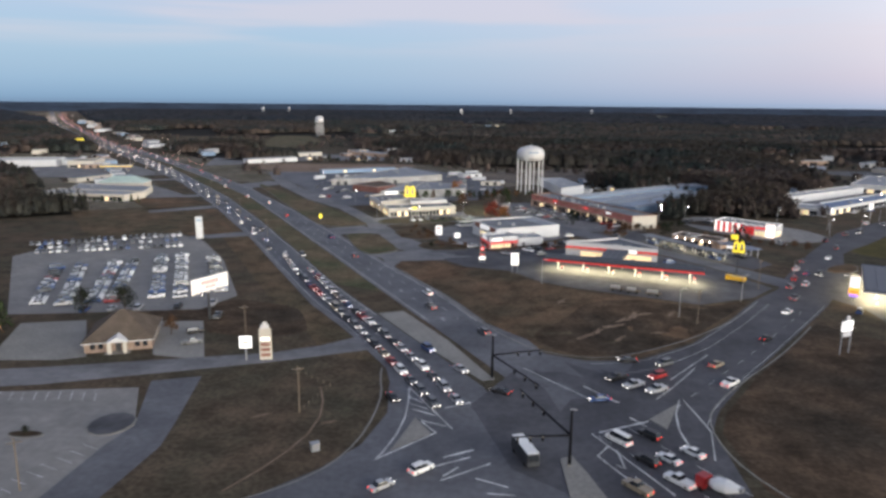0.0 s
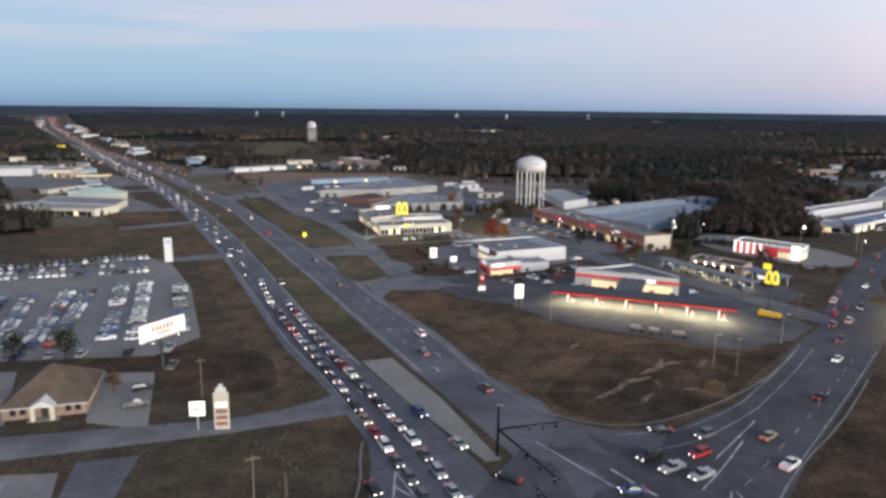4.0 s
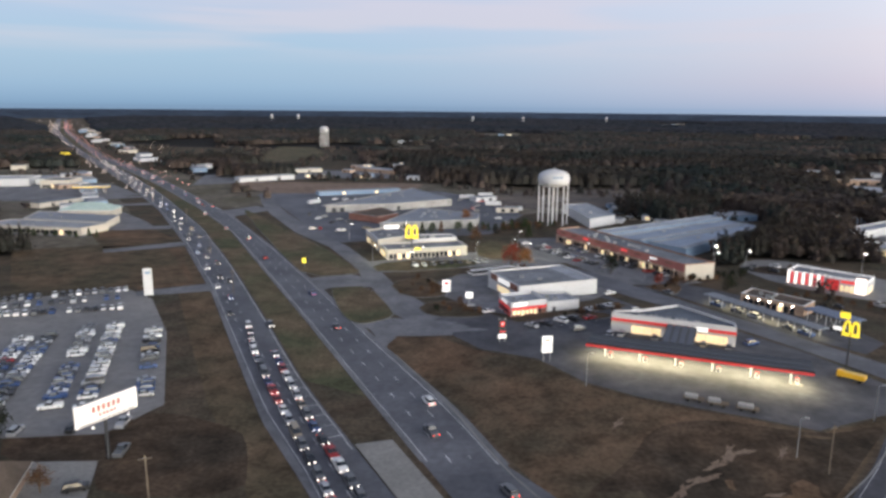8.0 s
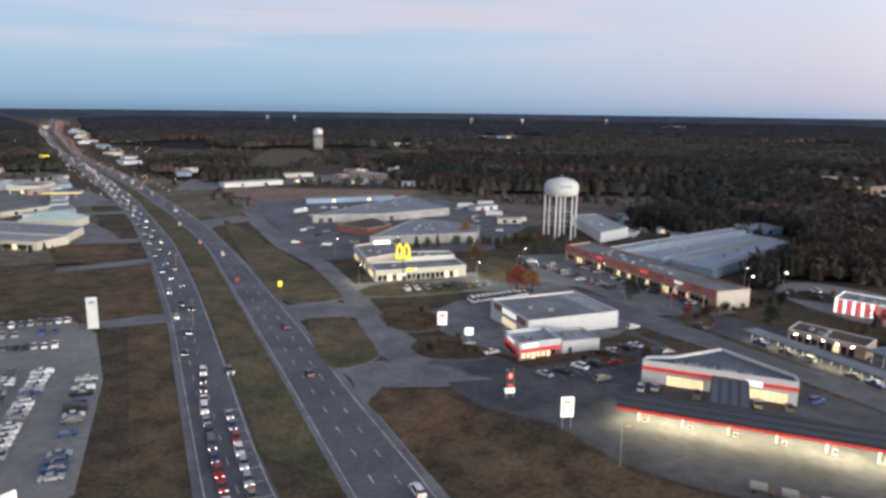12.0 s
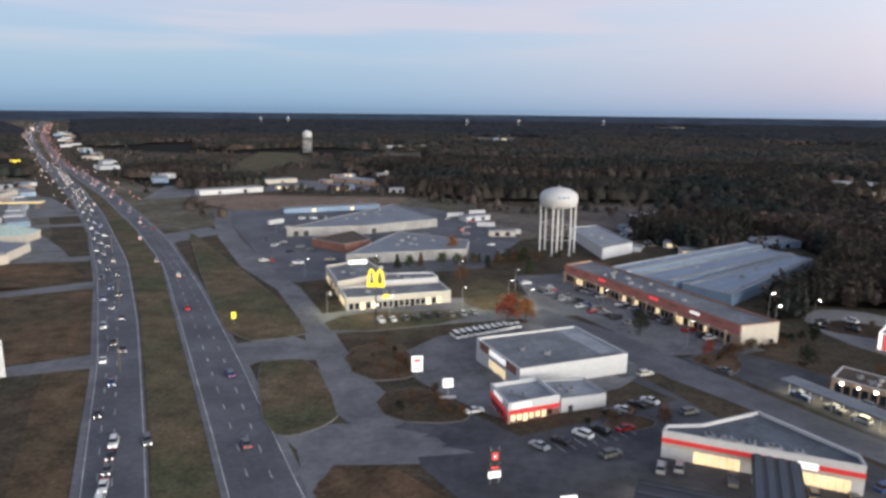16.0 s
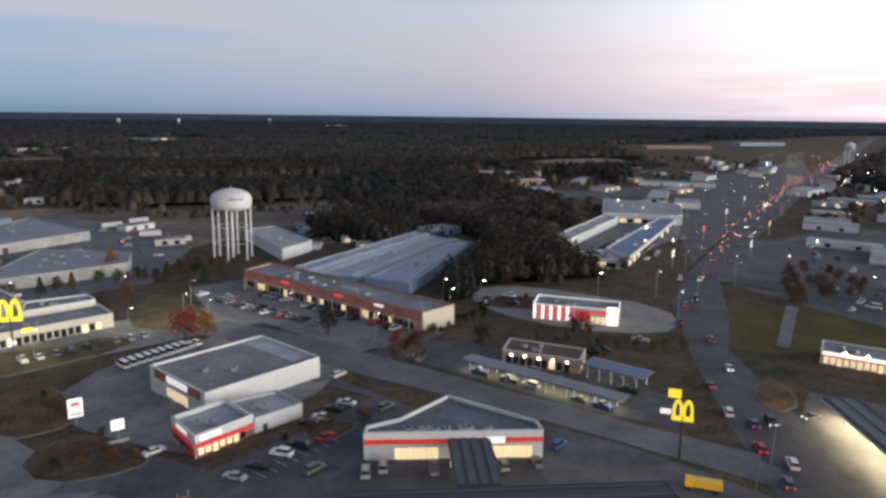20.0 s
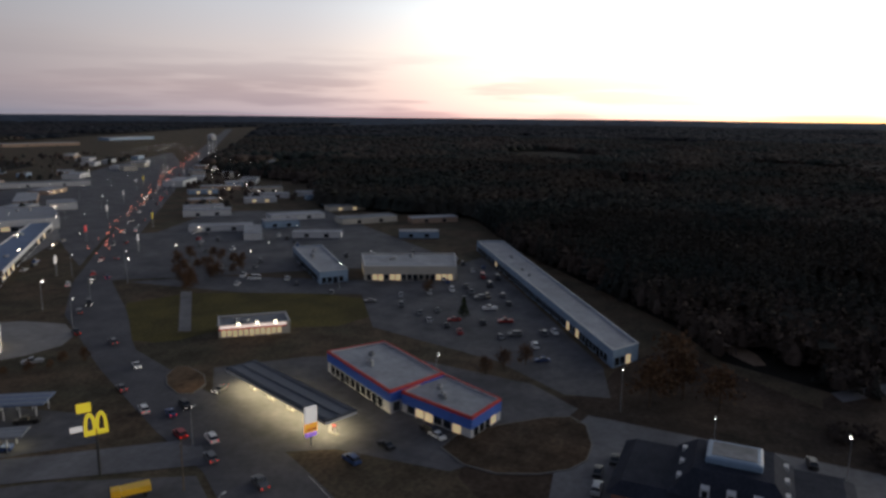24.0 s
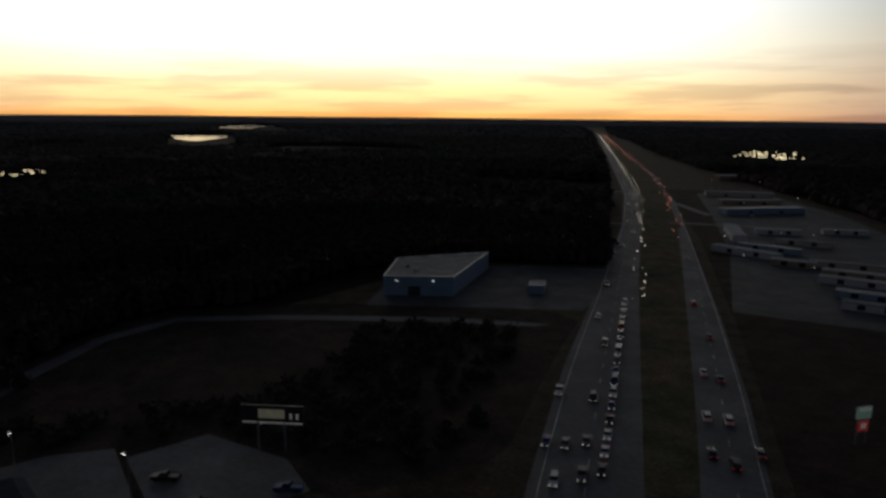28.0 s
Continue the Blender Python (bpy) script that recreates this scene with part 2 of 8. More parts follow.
PALE_BLUE = mat("pale_blue_panels", (0.2, 0.29, 0.4), 0.5, 0.1, 0.5, 0.1)
RED = mat("red_panels", (0.5, 0.035, 0.03), 0.5, 0.1, 0.8, 0.2)
RED_GLOW = mat("lit_red_fascia", (0.5, 0.03, 0.03), 0.5, 0.1, 0.8, 0.2, glow=0.35, glow_color=(0.8, 0.05, 0.05))
DARK = mat("dark_metal", (0.03, 0.032, 0.036), 0.5, 0.15, 1, 0.2)
DARK_BLUE_ROOF = mat("dark_standing_seam", (0.045, 0.055, 0.075), 0.45, 0.15, 1, 0.2)
STEEL = mat("galvanised_steel", (0.35, 0.36, 0.37), 0.45, 0.12, 2, 0.3, metal=0.7)
WOOD_POLE = mat("weathered_pole", (0.16, 0.13, 0.1), 0.9, 0.2, 2, 0.5)
GLASS = mat("dark_glass", (0.02, 0.023, 0.028), 0.12, 0.1, 1, 0.3)
LIT_GLASS = mat("lit_shop_window", (0.8, 0.65, 0.4), 0.3, 0.4, 1.2, 0.4, glow=0.95, glow_color=(1.0, 0.76, 0.42), mottle=0.4)
SIGN_WHITE = mat("lit_white_sign", (0.8, 0.8, 0.8), 0.5, 0.03, 1, 0.3, glow=0.7, glow_color=(1.0, 0.95, 0.88))
SIGN_RED = mat("lit_red_sign", (0.7, 0.05, 0.05), 0.5, 0.03, 1, 0.3, glow=0.7, glow_color=(1.0, 0.08, 0.08))
SIGN_YELLOW = mat("lit_yellow_sign", (0.8, 0.65, 0.05), 0.5, 0.03, 1, 0.3, glow=0.8, glow_color=(1.0, 0.78, 0.04))
LAMP_GLOW = mat("lamp_lens", (0.9, 0.9, 0.85), 0.4, 0.02, 1, 0.3, glow=12, glow_color=(1.0, 0.93, 0.8))
HEADLIGHT = mat("headlight_lens", (0.9, 0.9, 0.9), 0.2, 0.02, 1, 0.3, glow=4.5, glow_color=(1.0, 0.93, 0.8))
TAILLIGHT = mat("taillight_lens", (0.5, 0.02, 0.02), 0.3, 0.02, 1, 0.3, glow=2.2, glow_color=(1.0, 0.05, 0.03))
TYRE = mat("tyre_rubber", (0.02, 0.02, 0.02), 0.9, 0.1, 3, 0.5)
WATER = mat("pond_water", (0.02, 0.025, 0.03), 0.08, 0.1, 0.2, 0.02)
# blue of the far ridge: haze painted into the base colour
HAZED_WOODS = mat("far_woods", (0.045, 0.062, 0.09), 0.95, 0.3, 0.02, 0.004)

# ---- helpers of this place ----
from mathutils.geometry import tessellate_polygon


def gz(x, y):
    """Height of the ground: flat, but for the low rise on which the filling station stands."""
    d = ((x - 45) / 60) ** 2 + ((y - 275) / 75) ** 2
    return 3.3 * math.exp(-d ** 1.5) if d < 5 else 0.0


def mesh_of(name, bm, material):
    me = bpy.data.meshes.new(name)
    bm.to_mesh(me)
    bm.free()
    me.materials.append(material)
    return me


def part(name, bm, material, parent, label=""):
    ob = new(name, mesh_of(name, bm, material))
    ob.parent = parent
    return tagged(ob, label)


def share(name, me, parent, at, label=""):
    """One more object on the mesh me, as a part at a local place or pose."""
    ob = new(name, me)
    ob.parent = parent
    ob.matrix_basis = at if isinstance(at, Matrix) else Matrix.Translation(at)
    return tagged(ob, label)


def root(name, x, y, turn=0.0, z=None, **tags):
    ob = new(name)
    ob.empty_display_size = 0.5
    ob.matrix_basis = pose(x, y, gz(x, y) if z is None else z, 0, 0, turn)
    return tagged(ob, **tags)


def box(bm, x0, y0, z0, x1, y1, z1, bevel=0.0):
    r = bmesh.ops.create_cube(bm, size=1.0, matrix=Matrix.Translation(((x0 + x1) / 2, (y0 + y1) / 2, (z0 + z1) / 2)) @ Matrix.Diagonal((x1 - x0, y1 - y0, z1 - z0, 1)))
    if bevel:
        edges = list({e for v in r["verts"] for e in v.link_edges})
        bmesh.ops.bevel(bm, geom=edges, offset=bevel, segments=1, affect="EDGES")
    return bm


def boxed(*args, **kw):
    return box(bmesh.new(), *args, **kw)


def tube(bm, a, b, r0, r1=None, n=8):
    a, b = Vector(a), Vector(b)
    m = Matrix.Translation((a + b) / 2) @ (b - a).to_track_quat("Z", "Y").to_matrix().to_4x4()
    bmesh.ops.create_cone(bm, cap_ends=True, segments=n, radius1=r0, radius2=r0 if r1 is None else r1, depth=(b - a).length, matrix=m)
    return bm


def tubed(*args, **kw):
    return tube(bmesh.new(), *args, **kw)


def prism(bm, poly, z0, z1):
    """A straight prism over a polygon of x, y (counter-clockwise)."""
    low = [bm.verts.new((x, y, z0)) for x, y in poly]
    top = [bm.verts.new((x, y, z1)) for x, y in poly]
    bm.faces.new(top)
    bm.faces.new(low[::-1])
    for i in range(len(poly)):
        j = (i + 1) % len(poly)
        bm.faces.new((low[i], low[j], top[j], top[i]))
    return bm


def ccw(poly):
    area = sum(a[0] * b[1] - b[0] * a[1] for a, b in zip(poly, poly[1:] + poly[:1]))
    return list(poly) if area > 0 else list(poly)[::-1]


def on_rise(points):
    xs, ys = [p[0] for p in points], [p[1] for p in points]
    return max(xs) > -60 and min(xs) < 150 and max(ys) > 145 and min(ys) < 405


KEEP_OUT, BUILT = [], []


def inside(x, y, poly):
    hit = False
    for (ax, ay), (bx, by) in zip(poly, poly[1:] + poly[:1]):
        if (ay > y) != (by > y) and x < (bx - ax) * (y - ay) / (by - ay) + ax:
            hit = not hit
    return hit


def drape(name, poly, lift, material, label="", kind="structure", category="", skirt=0.0):
    """A sheet of ground over a polygon, lying on the land; skirt: how far its edge reaches down."""
    poly = ccw(poly)
    bm = bmesh.new()
    corners = [bm.verts.new((x, y, 0)) for x, y in poly]
    for a, b, c in tessellate_polygon([[Vector((x, y, 0)) for x, y in poly]]):
        bm.faces.new((corners[a], corners[b], corners[c]))
    if on_rise(poly):
        for axis, lo, hi in ((0, -60, 150), (1, 145, 405)):
            for c in range(lo, hi + 1, 15):
                normal = (1, 0, 0) if axis == 0 else (0, 1, 0)
                bmesh.ops.bisect_plane(bm, geom=bm.verts[:] + bm.edges[:] + bm.faces[:], plane_co=(c, c, 0), plane_no=normal)
    for v in bm.verts:
        v.co.z = gz(v.co.x, v.co.y) + lift
    if skirt:
        rim = [e for e in bm.edges if e.is_boundary]
        made = bmesh.ops.extrude_edge_only(bm, edges=rim)["geom"]
        for v in made:
            if isinstance(v, bmesh.types.BMVert):
                v.co.z -= skirt
    bmesh.ops.recalc_face_normals(bm, faces=bm.faces)
    for f in bm.faces:
        if abs(f.normal.z) > 0.5 and f.normal.z < 0:
            f.normal_flip()
    if category in ("road", "parking lot", "driveway", "field", "pond"):
        KEEP_OUT.append(poly)
    ob = new(name, mesh_of(name, bm, material))
    return tagged(ob, label, category, kind=kind)


def along(line, s):
    """The place and the direction s metres along a polyline."""
    for a, b in zip(line, line[1:]):
        step = math.dist(a, b)
        if s <= step or b is line[-1]:
            k = s / step
            return (a[0] + (b[0] - a[0]) * k, a[1] + (b[1] - a[1]) * k), ((b[0] - a[0]) / step, (b[1] - a[1]) / step)
        s -= step


def length(line):
    return sum(math.dist(a, b) for a, b in zip(line, line[1:]))


def island(name, poly, label, material=None, height=0.15):
    """A kerbed island: a concrete rim and the planted top inside it."""
    poly = ccw(poly)
    cx, cy = sum(p[0] for p in poly) / len(poly), sum(p[1] for p in poly) / len(poly)
    drape(name + "_kerb", poly, 0.09 + height, KERB, "concrete kerb round " + label, skirt=height + 0.1)
    inner = []
    for x, y in poly:
        d = math.hypot(x - cx, y - cy)
        inner.append((cx + (x - cx) * (1 - 0.35 / d), cy + (y - cy) * (1 - 0.35 / d)))
    return drape(name, inner, 0.12 + height, material or VERGE, label)


def smooth(poly, times=2):
    for _ in range(times):
        poly = [q for a, b in zip(poly, poly[1:] + poly[:1]) for q in ((a[0] * .75 + b[0] * .25, a[1] * .75 + b[1] * .25), (a[0] * .25 + b[0] * .75, a[1] * .25 + b[1] * .75))]
    return poly


# ---- ground and roads ----
def ground_sheet():
    xs = [-4900, -3000, -1500, -700, -300, -150] + list(range(-60, 151, 7)) + [200, 300, 700, 1500, 3000, 4900]
    ys = [-4900, -3000, -1500, -700, -300, 0, 80] + list(range(145, 406, 7)) + [500, 700, 1500, 3000, 4900]
    verts = [(x, y, gz(x, y)) for y in ys for x in xs]
    w = len(xs)
    faces = [(j * w + i, j * w + i + 1, (j + 1) * w + i + 1, (j + 1) * w + i) for j in range(len(ys) - 1) for i in range(w - 1)]
    me = bpy.data.meshes.new("ground")
    me.from_pydata(verts, [], faces)
    me.materials.append(GRASS)
    me.polygons.foreach_set("use_smooth", [True] * len(faces))
    tagged(new("ground", me), "dry winter grassland between the roads", "ground", kind="structure")


ground_sheet()

N_OUT = [(1602, -2420), (640, -914), (331, -426), (237, -257), (161, -105), (112, -5), (77, 60), (50, 105), (22, 165), (0, 203), (-13, 229), (-42, 279), (-77, 341), (-122, 417), (-192, 529), (-274, 641), (-421, 839), (-575, 1020), (-831, 1374), (-1205, 1899), (-2318, 3577)]
N_IN = [(1595, -2430), (631, -926), (334, -458), (228, -267), (149, -118), (95.6, -21), (60, 43.5), (35, 95), (8, 158), (-17.6, 203), (-35.6, 235), (-70, 297), (-117, 380), (-167, 468), (-232, 563), (-340, 709), (-484, 889), (-605, 1040), (-845, 1374), (-1220, 1899), (-2330, 3577)]
S_IN = [(1590, -2440), (600, -926), (384, -600), (213, -290), (117, -97), (75, -12), (52, 36), (28, 88), (1, 155), (-34.2, 209.3), (-56.2, 244.6), (-89.4, 305.3), (-130, 378), (-187.4, 474.4), (-291, 627), (-425, 810), (-615, 1045), (-860, 1374), (-1235, 1899), (-2345, 3577)]
S_OUT = [(1580, -2450), (421, -648), (268, -401), (175.5, -230), (101, -91), (65, -22), (42, 25.5), (15, 78), (-16, 135), (-24, 165), (-39, 191), (-58.5, 220), (-86, 270), (-121, 334), (-184, 439), (-253, 546), (-357, 691), (-534, 922), (-640, 1060), (-885, 1374), (-1260, 1899), (-2370, 3577)]


def ribbon(name, left, right, lift, material, label, category="road", n=260, ease=1.0):
    """A strip of paving between two edge lines, lying on the land."""
    la, lb = length(left), length(right)
    marks = sorted({round(sum(math.dist(a, b) for a, b in zip(left[:k], left[1:k + 1])) / la, 5) for k in range(len(left))} | {k / n for k in range(n + 1)})
    verts = []
    for f in marks:
        for line, whole in ((left, la), (right, lb)):
            (x, y), _ = along(line, f * whole)
            verts.append((x, y, gz(x, y) + lift))
    faces = [(2 * k, 2 * k + 1, 2 * k + 3, 2 * k + 2) for k in range(len(marks) - 1)]
    me = bpy.data.meshes.new(name)
    me.from_pydata(verts, [], faces)
    me.materials.append(material)
    bm = bmesh.new()
    bm.from_mesh(me)
    for f in bm.faces:
        if f.normal.z < 0:
            f.normal_flip()
    bm.to_mesh(me)
    bm.free()
    return tagged(new(name, me), label, category, kind="structure")


ribbon("road_highway_outbound", N_IN, N_OUT, 0.05, ASPHALT, "worn two-lane asphalt carriageway of the divided highway")
ribbon("road_highway_inbound", S_OUT, S_IN, 0.06, ASPHALT, "asphalt highway carriageway with long queue lanes")
X_LEFT = [(-60, 75), (-37, 102), (-28, 112), (-22, 122), (-19, 137), (-21, 152), (-8, 185), (14, 187), (16, 178), (28.5, 172.7), (42, 174), (60, 188), (78, 211), (92, 232), (108, 252), (120, 275), (147, 320), (184, 375), (222, 413), (324, 494), (525, 649), (1154, 1099), (2500, 2060)]
X_RIGHT = [(-30, 40), (10, 60), (50, 108), (50.4, 134.7), (54, 144), (67, 164), (90, 195), (116, 231), (140, 270), (165, 325), (194, 355), (236, 406), (336, 482), (545, 636), (1180, 1087), (2520, 2040)]
ribbon("road_cross_street", [(-8, 128), (16, 178), *X_LEFT[9:]], [(30, 98), *X_RIGHT[2:]], 0.07, STREET, "asphalt side street crossing the divided highway")
ribbon("road_side_street", [(-60, 75), (-37, 102), (-28, 112), (-22, 122), (-19, 137), (-21, 152), (-21, 160)], [(-30, 40), (-5, 66), (5, 78), (10, 95), (8, 115), (0, 140), (-10, 160)], 0.075, ASPHALT, "curving asphalt slip and side street")
drape("road_slip_corner", [(14, 187), (0, 203), (10, 160), (30, 150), (42, 174), (28.5, 172.7), (18, 177)], 0.08, ASPHALT, "asphalt slip lane at the corner", category="road")
ribbon("median_paved", [(4.5, 157.5), (-9, 185), (-25.5, 212)], [(1.5, 156.5), (-16.5, 182), (-33.5, 209)], 0.22, CONCRETE, "raised concrete median at the junction", "median", 30)
ribbon("median_verge", [(x - 0.6, y) for x, y in N_IN[10:]], [(x + 0.6, y) for x, y in S_IN[10:]], 0.045, VERGE, "grass median between the carriageways", "verge")
ribbon("median_verge_south", [(x, y) for x, y in N_IN[:7]], [(x, y) for x, y in S_IN[:7]], 0.045, VERGE, "grass median between the carriageways", "verge")
ribbon("verge_west", [(-25.5, 166), (-40, 191), (-59.5, 220), (-87, 270), (-122, 334), (-185, 439)], [(-42, 172), (-55, 196), (-75, 226), (-100, 270), (-134, 331), (-196, 436)], 0.03, ROADSIDE, "mown grass verge beside the highway", "verge")

# frontage roads, turn-outs and lots, north-east of the highway
FRONT_L = [(-25, 287), (-33, 300), (-41, 309), (-57.5, 348), (-64, 362), (-74, 387), (-96, 428), (-127, 468), (-168, 540), (-192, 590), (-215, 650)]
FRONT_R = [(-6, 290), (-17, 300), (-30, 322), (-42, 340), (-54, 366), (-66, 392), (-87, 432), (-116, 474), (-157, 545), (-181, 592), (-204, 650)]
ribbon("road_frontage", FRONT_L, FRONT_R, 0.08, ASPHALT_OLD, "worn asphalt frontage road", n=60)
drape("road_turnout_near", [(-38, 271), (-46, 290), (-52, 297), (-41, 304), (-33, 305), (-20, 300), (-17, 285), (-36, 284)], 0.085, ASPHALT_OLD, "asphalt turn-out from the highway", category="road")
drape("road_turnout_far", [(-77, 338), (-88, 358), (-70, 368), (-62, 362), (-56, 347), (-73, 344)], 0.085, ASPHALT_OLD, "asphalt turn-out from the highway", category="road")
drape("road_turnout_distant", [(-188, 520), (-205, 548), (-190, 575), (-170, 560)], 0.085, ASPHALT_OLD, "asphalt turn-out from the highway", category="road")
drape("lot_station", [(-17, 284), (-8, 271), (9, 262), (21, 245), (33, 237), (46, 232), (72, 224), (93, 236), (106, 252), (92, 276), (75, 296), (52, 312), (40, 338), (27, 349), (45, 322), (28, 310), (4, 298), (-8, 312), (-28, 305)], 0.09, FORECOURT, "grey paved forecourt and parking lot", category="parking lot")
drape("lot_shop", [(-28, 340), (-34, 352), (-22, 374), (5, 392), (20, 398), (45, 350), (32, 330), (0, 308), (-6, 313), (-22, 331)], 0.095, LOT, "grey paved lot round the shops", category="parking lot")
drape("lot_strip_mall", [(-60, 372), (-40, 380), (12, 400), (28, 405), (52, 362), (75, 366), (85, 372), (30, 474), (5, 466), (10, 432), (-20, 424), (-70, 394)], 0.1, LOT, "wide parking lot before the strip mall", category="parking lot")
drape("road_back", [(5, 400), (28, 372), (48, 338), (68, 310), (92, 278), (112, 252), (122, 262), (100, 288), (78, 318), (58, 352), (40, 384), (15, 412)], 0.11, ASPHALT, "narrow asphalt road behind the station", category="road")
drape("lot_bank", [(52, 356), (66, 345), (74, 330), (92, 298), (110, 282), (122, 295), (118, 318), (104, 340), (84, 362), (70, 372)], 0.105, FORECOURT, "paved lot with drive-through lanes", category="parking lot")
drape("lot_red_diner", smooth([(109, 404), (120, 424), (136, 426), (152, 412), (180, 372), (164, 346), (141, 351), (118, 374)], 1), 0.1, DEALER_PAVING, "curving paved lot round the red and white restaurant", category="parking lot")
drape("lot_warehouse", [(-215, 640), (-180, 590), (-120, 480), (-95, 440), (-66, 455), (-10, 480), (10, 560), (-20, 640), (-60, 690), (-150, 700)], 0.04, ASPHALT, "paved yard round the warehouses", category="parking lot")
drape("field_brown", [(-40, 277), (-36, 284), (-22, 283), (-9, 270), (8, 261), (20, 244), (33, 236), (46, 231), (72, 223), (92, 234), (78, 213), (60, 190), (42, 176), (28, 175), (16, 180), (2, 203), (-11, 229)], 0.07, BROWN, "brown overgrown field in the corner of the junction", category="field")
# a darker sheet over the south-east half of the field
drape("field_rough_corner", smooth([(92, 232), (72, 221), (50, 227), (34, 222), (26, 205), (14, 192), (20, 181), (28, 176.5), (42, 177.5), (60, 191.5), (78, 214.5)], 2), 0.08, DARK_BRUSH, "darker part of the field's corner", category="field")
drape("rough_by_billboard", smooth([(-115, 206), (-103, 214), (-85, 222), (-62, 214), (-56, 204), (-50, 186), (-78, 183), (-86, 194), (-106, 193)], 1), 0.036, DARK_BRUSH, "dark rough grass round the billboard", category="grass")
drape("field_south_east", [(53, 112), (52, 134), (56, 144), (69, 164), (92, 195), (104, 212), (116, 200), (124, 190), (112, 150), (110, 100), (90, 60), (78, 64)], 0.05, DARK_BRUSH, "dark brown rough field beside the junction", category="field")
drape("field_far_brown", [(-268, 742), (-84, 752), (-86, 690), (-108, 668), (-200, 652), (-250, 690)], 0.05, TAN_FIELD, "long brown field before the woods", category="field")
drape("field_west", [(-256, 398), (-186, 424), (-136, 346), (-150, 336), (-200, 322)], 0.05, ROADSIDE, "brown field beyond the car lot", category="field")
drape("lot_dealer", [(-205, 275), (-200, 300), (-160, 335), (-138, 318), (-113, 280), (-86, 225), (-92, 208), (-128, 200), (-150, 196)], 0.06, DEALER_PAVING, "car dealer's pale paved lot", category="parking lot")
drape("lot_house_drive", [(-101, 194), (-86, 196), (-72, 164), (-87, 166), (-92, 175)], 0.07, CONCRETE, "pale concrete drive beside the brick building", category="driveway")
drape("lot_house_rear", [(-110, 160), (-104, 163), (-122, 193), (-140, 188), (-128, 158)], 0.07, CONCRETE, "pale concrete drive beside the brick building", category="driveway")
ribbon("road_west", [(-150, 146), (-110, 155), (-56, 171), (-44, 178), (-36, 186)], [(-150, 134), (-105, 144), (-54, 164), (-38, 172), (-30, 176)], 0.075, ASPHALT_OLD, "narrow asphalt road joining the highway", n=30)
ribbon("road_west_branch", [(-79, 149), (-71, 126), (-72.5, 116.6), (-73.2, 98.8), (-74, 80)], [(-68, 153), (-63.3, 129.3), (-61.3, 117.6), (-62.8, 100.9), (-66, 80)], 0.08, ASPHALT, "asphalt drive to the corner lot", n=20)
drape("lot_corner", [(-80, 145), (-71, 126), (-72.5, 116.6), (-73.2, 98.8), (-74, 80), (-130, 80), (-130, 136)], 0.065, DEALER_PAVING, "empty pale parking lot at the corner", category="parking lot")
island("island_round", [(-76 + 4.8 * math.cos(a * 0.5236), 126 + 5.4 * math.sin(a * 0.5236)) for a in range(12)], "round dark paved circle in the corner lot", FORECOURT)
island("island_shrub", smooth([(-90.8 + 4.2 * math.cos(a), 119.8 + 1.8 * math.sin(a)) for a in range(6)], 1), "small dark planted island in the corner lot", DARK_BRUSH)
island("island_turnout", smooth([(-73, 340), (-71, 345), (-58, 348), (-40.5, 310), (-42, 303), (-49, 296), (-54, 297), (-61, 308)], 1), "grass island between highway and frontage road")
island("island_long", smooth([(-88, 359), (-66, 369), (-70, 379), (-102, 431), (-146, 491), (-184, 546), (-193, 553), (-150, 470), (-115, 405)], 1), "long grass island beside the highway")
island("island_shop", smooth([(-52, 355), (-36, 370), (-25.5, 348), (-24, 335), (-40, 331)], 1), "brown planted island by the shop lot", BROWN)
island("island_station", smooth([(-35, 321), (-22, 331), (-7, 311), (-10, 305), (-28, 306)], 1), "brown planted island by the shop lot", BROWN)
island("island_bank", smooth([(56, 361), (76, 370), (67, 342), (61, 352)], 1), "brown planted island by the bank", BROWN)
island("island_store", smooth([(28, 300), (38, 306), (33, 312), (22, 305)], 1), "small planted island near the store", BROWN)
island("island_restaurant", smooth([(-66, 388), (-45, 403), (-40, 399), (-20, 407), (-12, 392), (-58, 371)], 1), "grass round the burger restaurant")
drape("island_diner", smooth([(112, 399), (122, 412), (138, 404), (150, 388), (136, 386), (120, 392)], 1), 0.14, DARK_BRUSH, "dark planted middle of the curving lot", category="planting")
drape("median_south_paved", [(17.3, 119.9), (19.6, 121.4), (21.9, 114.9), (24.3, 106.8), (17.9, 106.3)], 0.2, CONCRETE, "raised concrete median at the junction", skirt=0.2, category="median")
drape("traffic_island", [(-12.6, 135), (-8.5, 128), (-15.8, 120)], 0.2, CONCRETE, "triangular concrete traffic island", skirt=0.2, category="traffic island")
drape("traffic_island_east", [(46.4, 148), (40.8, 134.5), (38, 139)], 0.2, CONCRETE, "triangular concrete traffic island", skirt=0.2, category="traffic island")

# light gravel shoulders and drives west of the highway
for name, edge, other, k0, k1 in (("outer", N_OUT[9:19], N_IN[9:19], -0.06, 0.06), ("inner", N_OUT[9:19], N_IN[9:19], 0.95, 1.02), ("west", S_OUT[9:19], S_IN[9:18], -0.04, 0.07)):
    pair = []
    for k in (k0, k1):
        la, lb = length(edge), length(other)
        line = []
        for i in range(121):
            (ax, ay), _ = along(edge, la * i / 120)
            (bx, by), _ = along(other, lb * i / 120)
            line.append((ax + (bx - ax) * k, ay + (by - ay) * k))
        pair.append(line)
    ribbon("shoulder_" + name, pair[0], pair[1], 0.065, ASPHALT_OLD, "pale worn shoulder of the highway", "shoulder", 120)
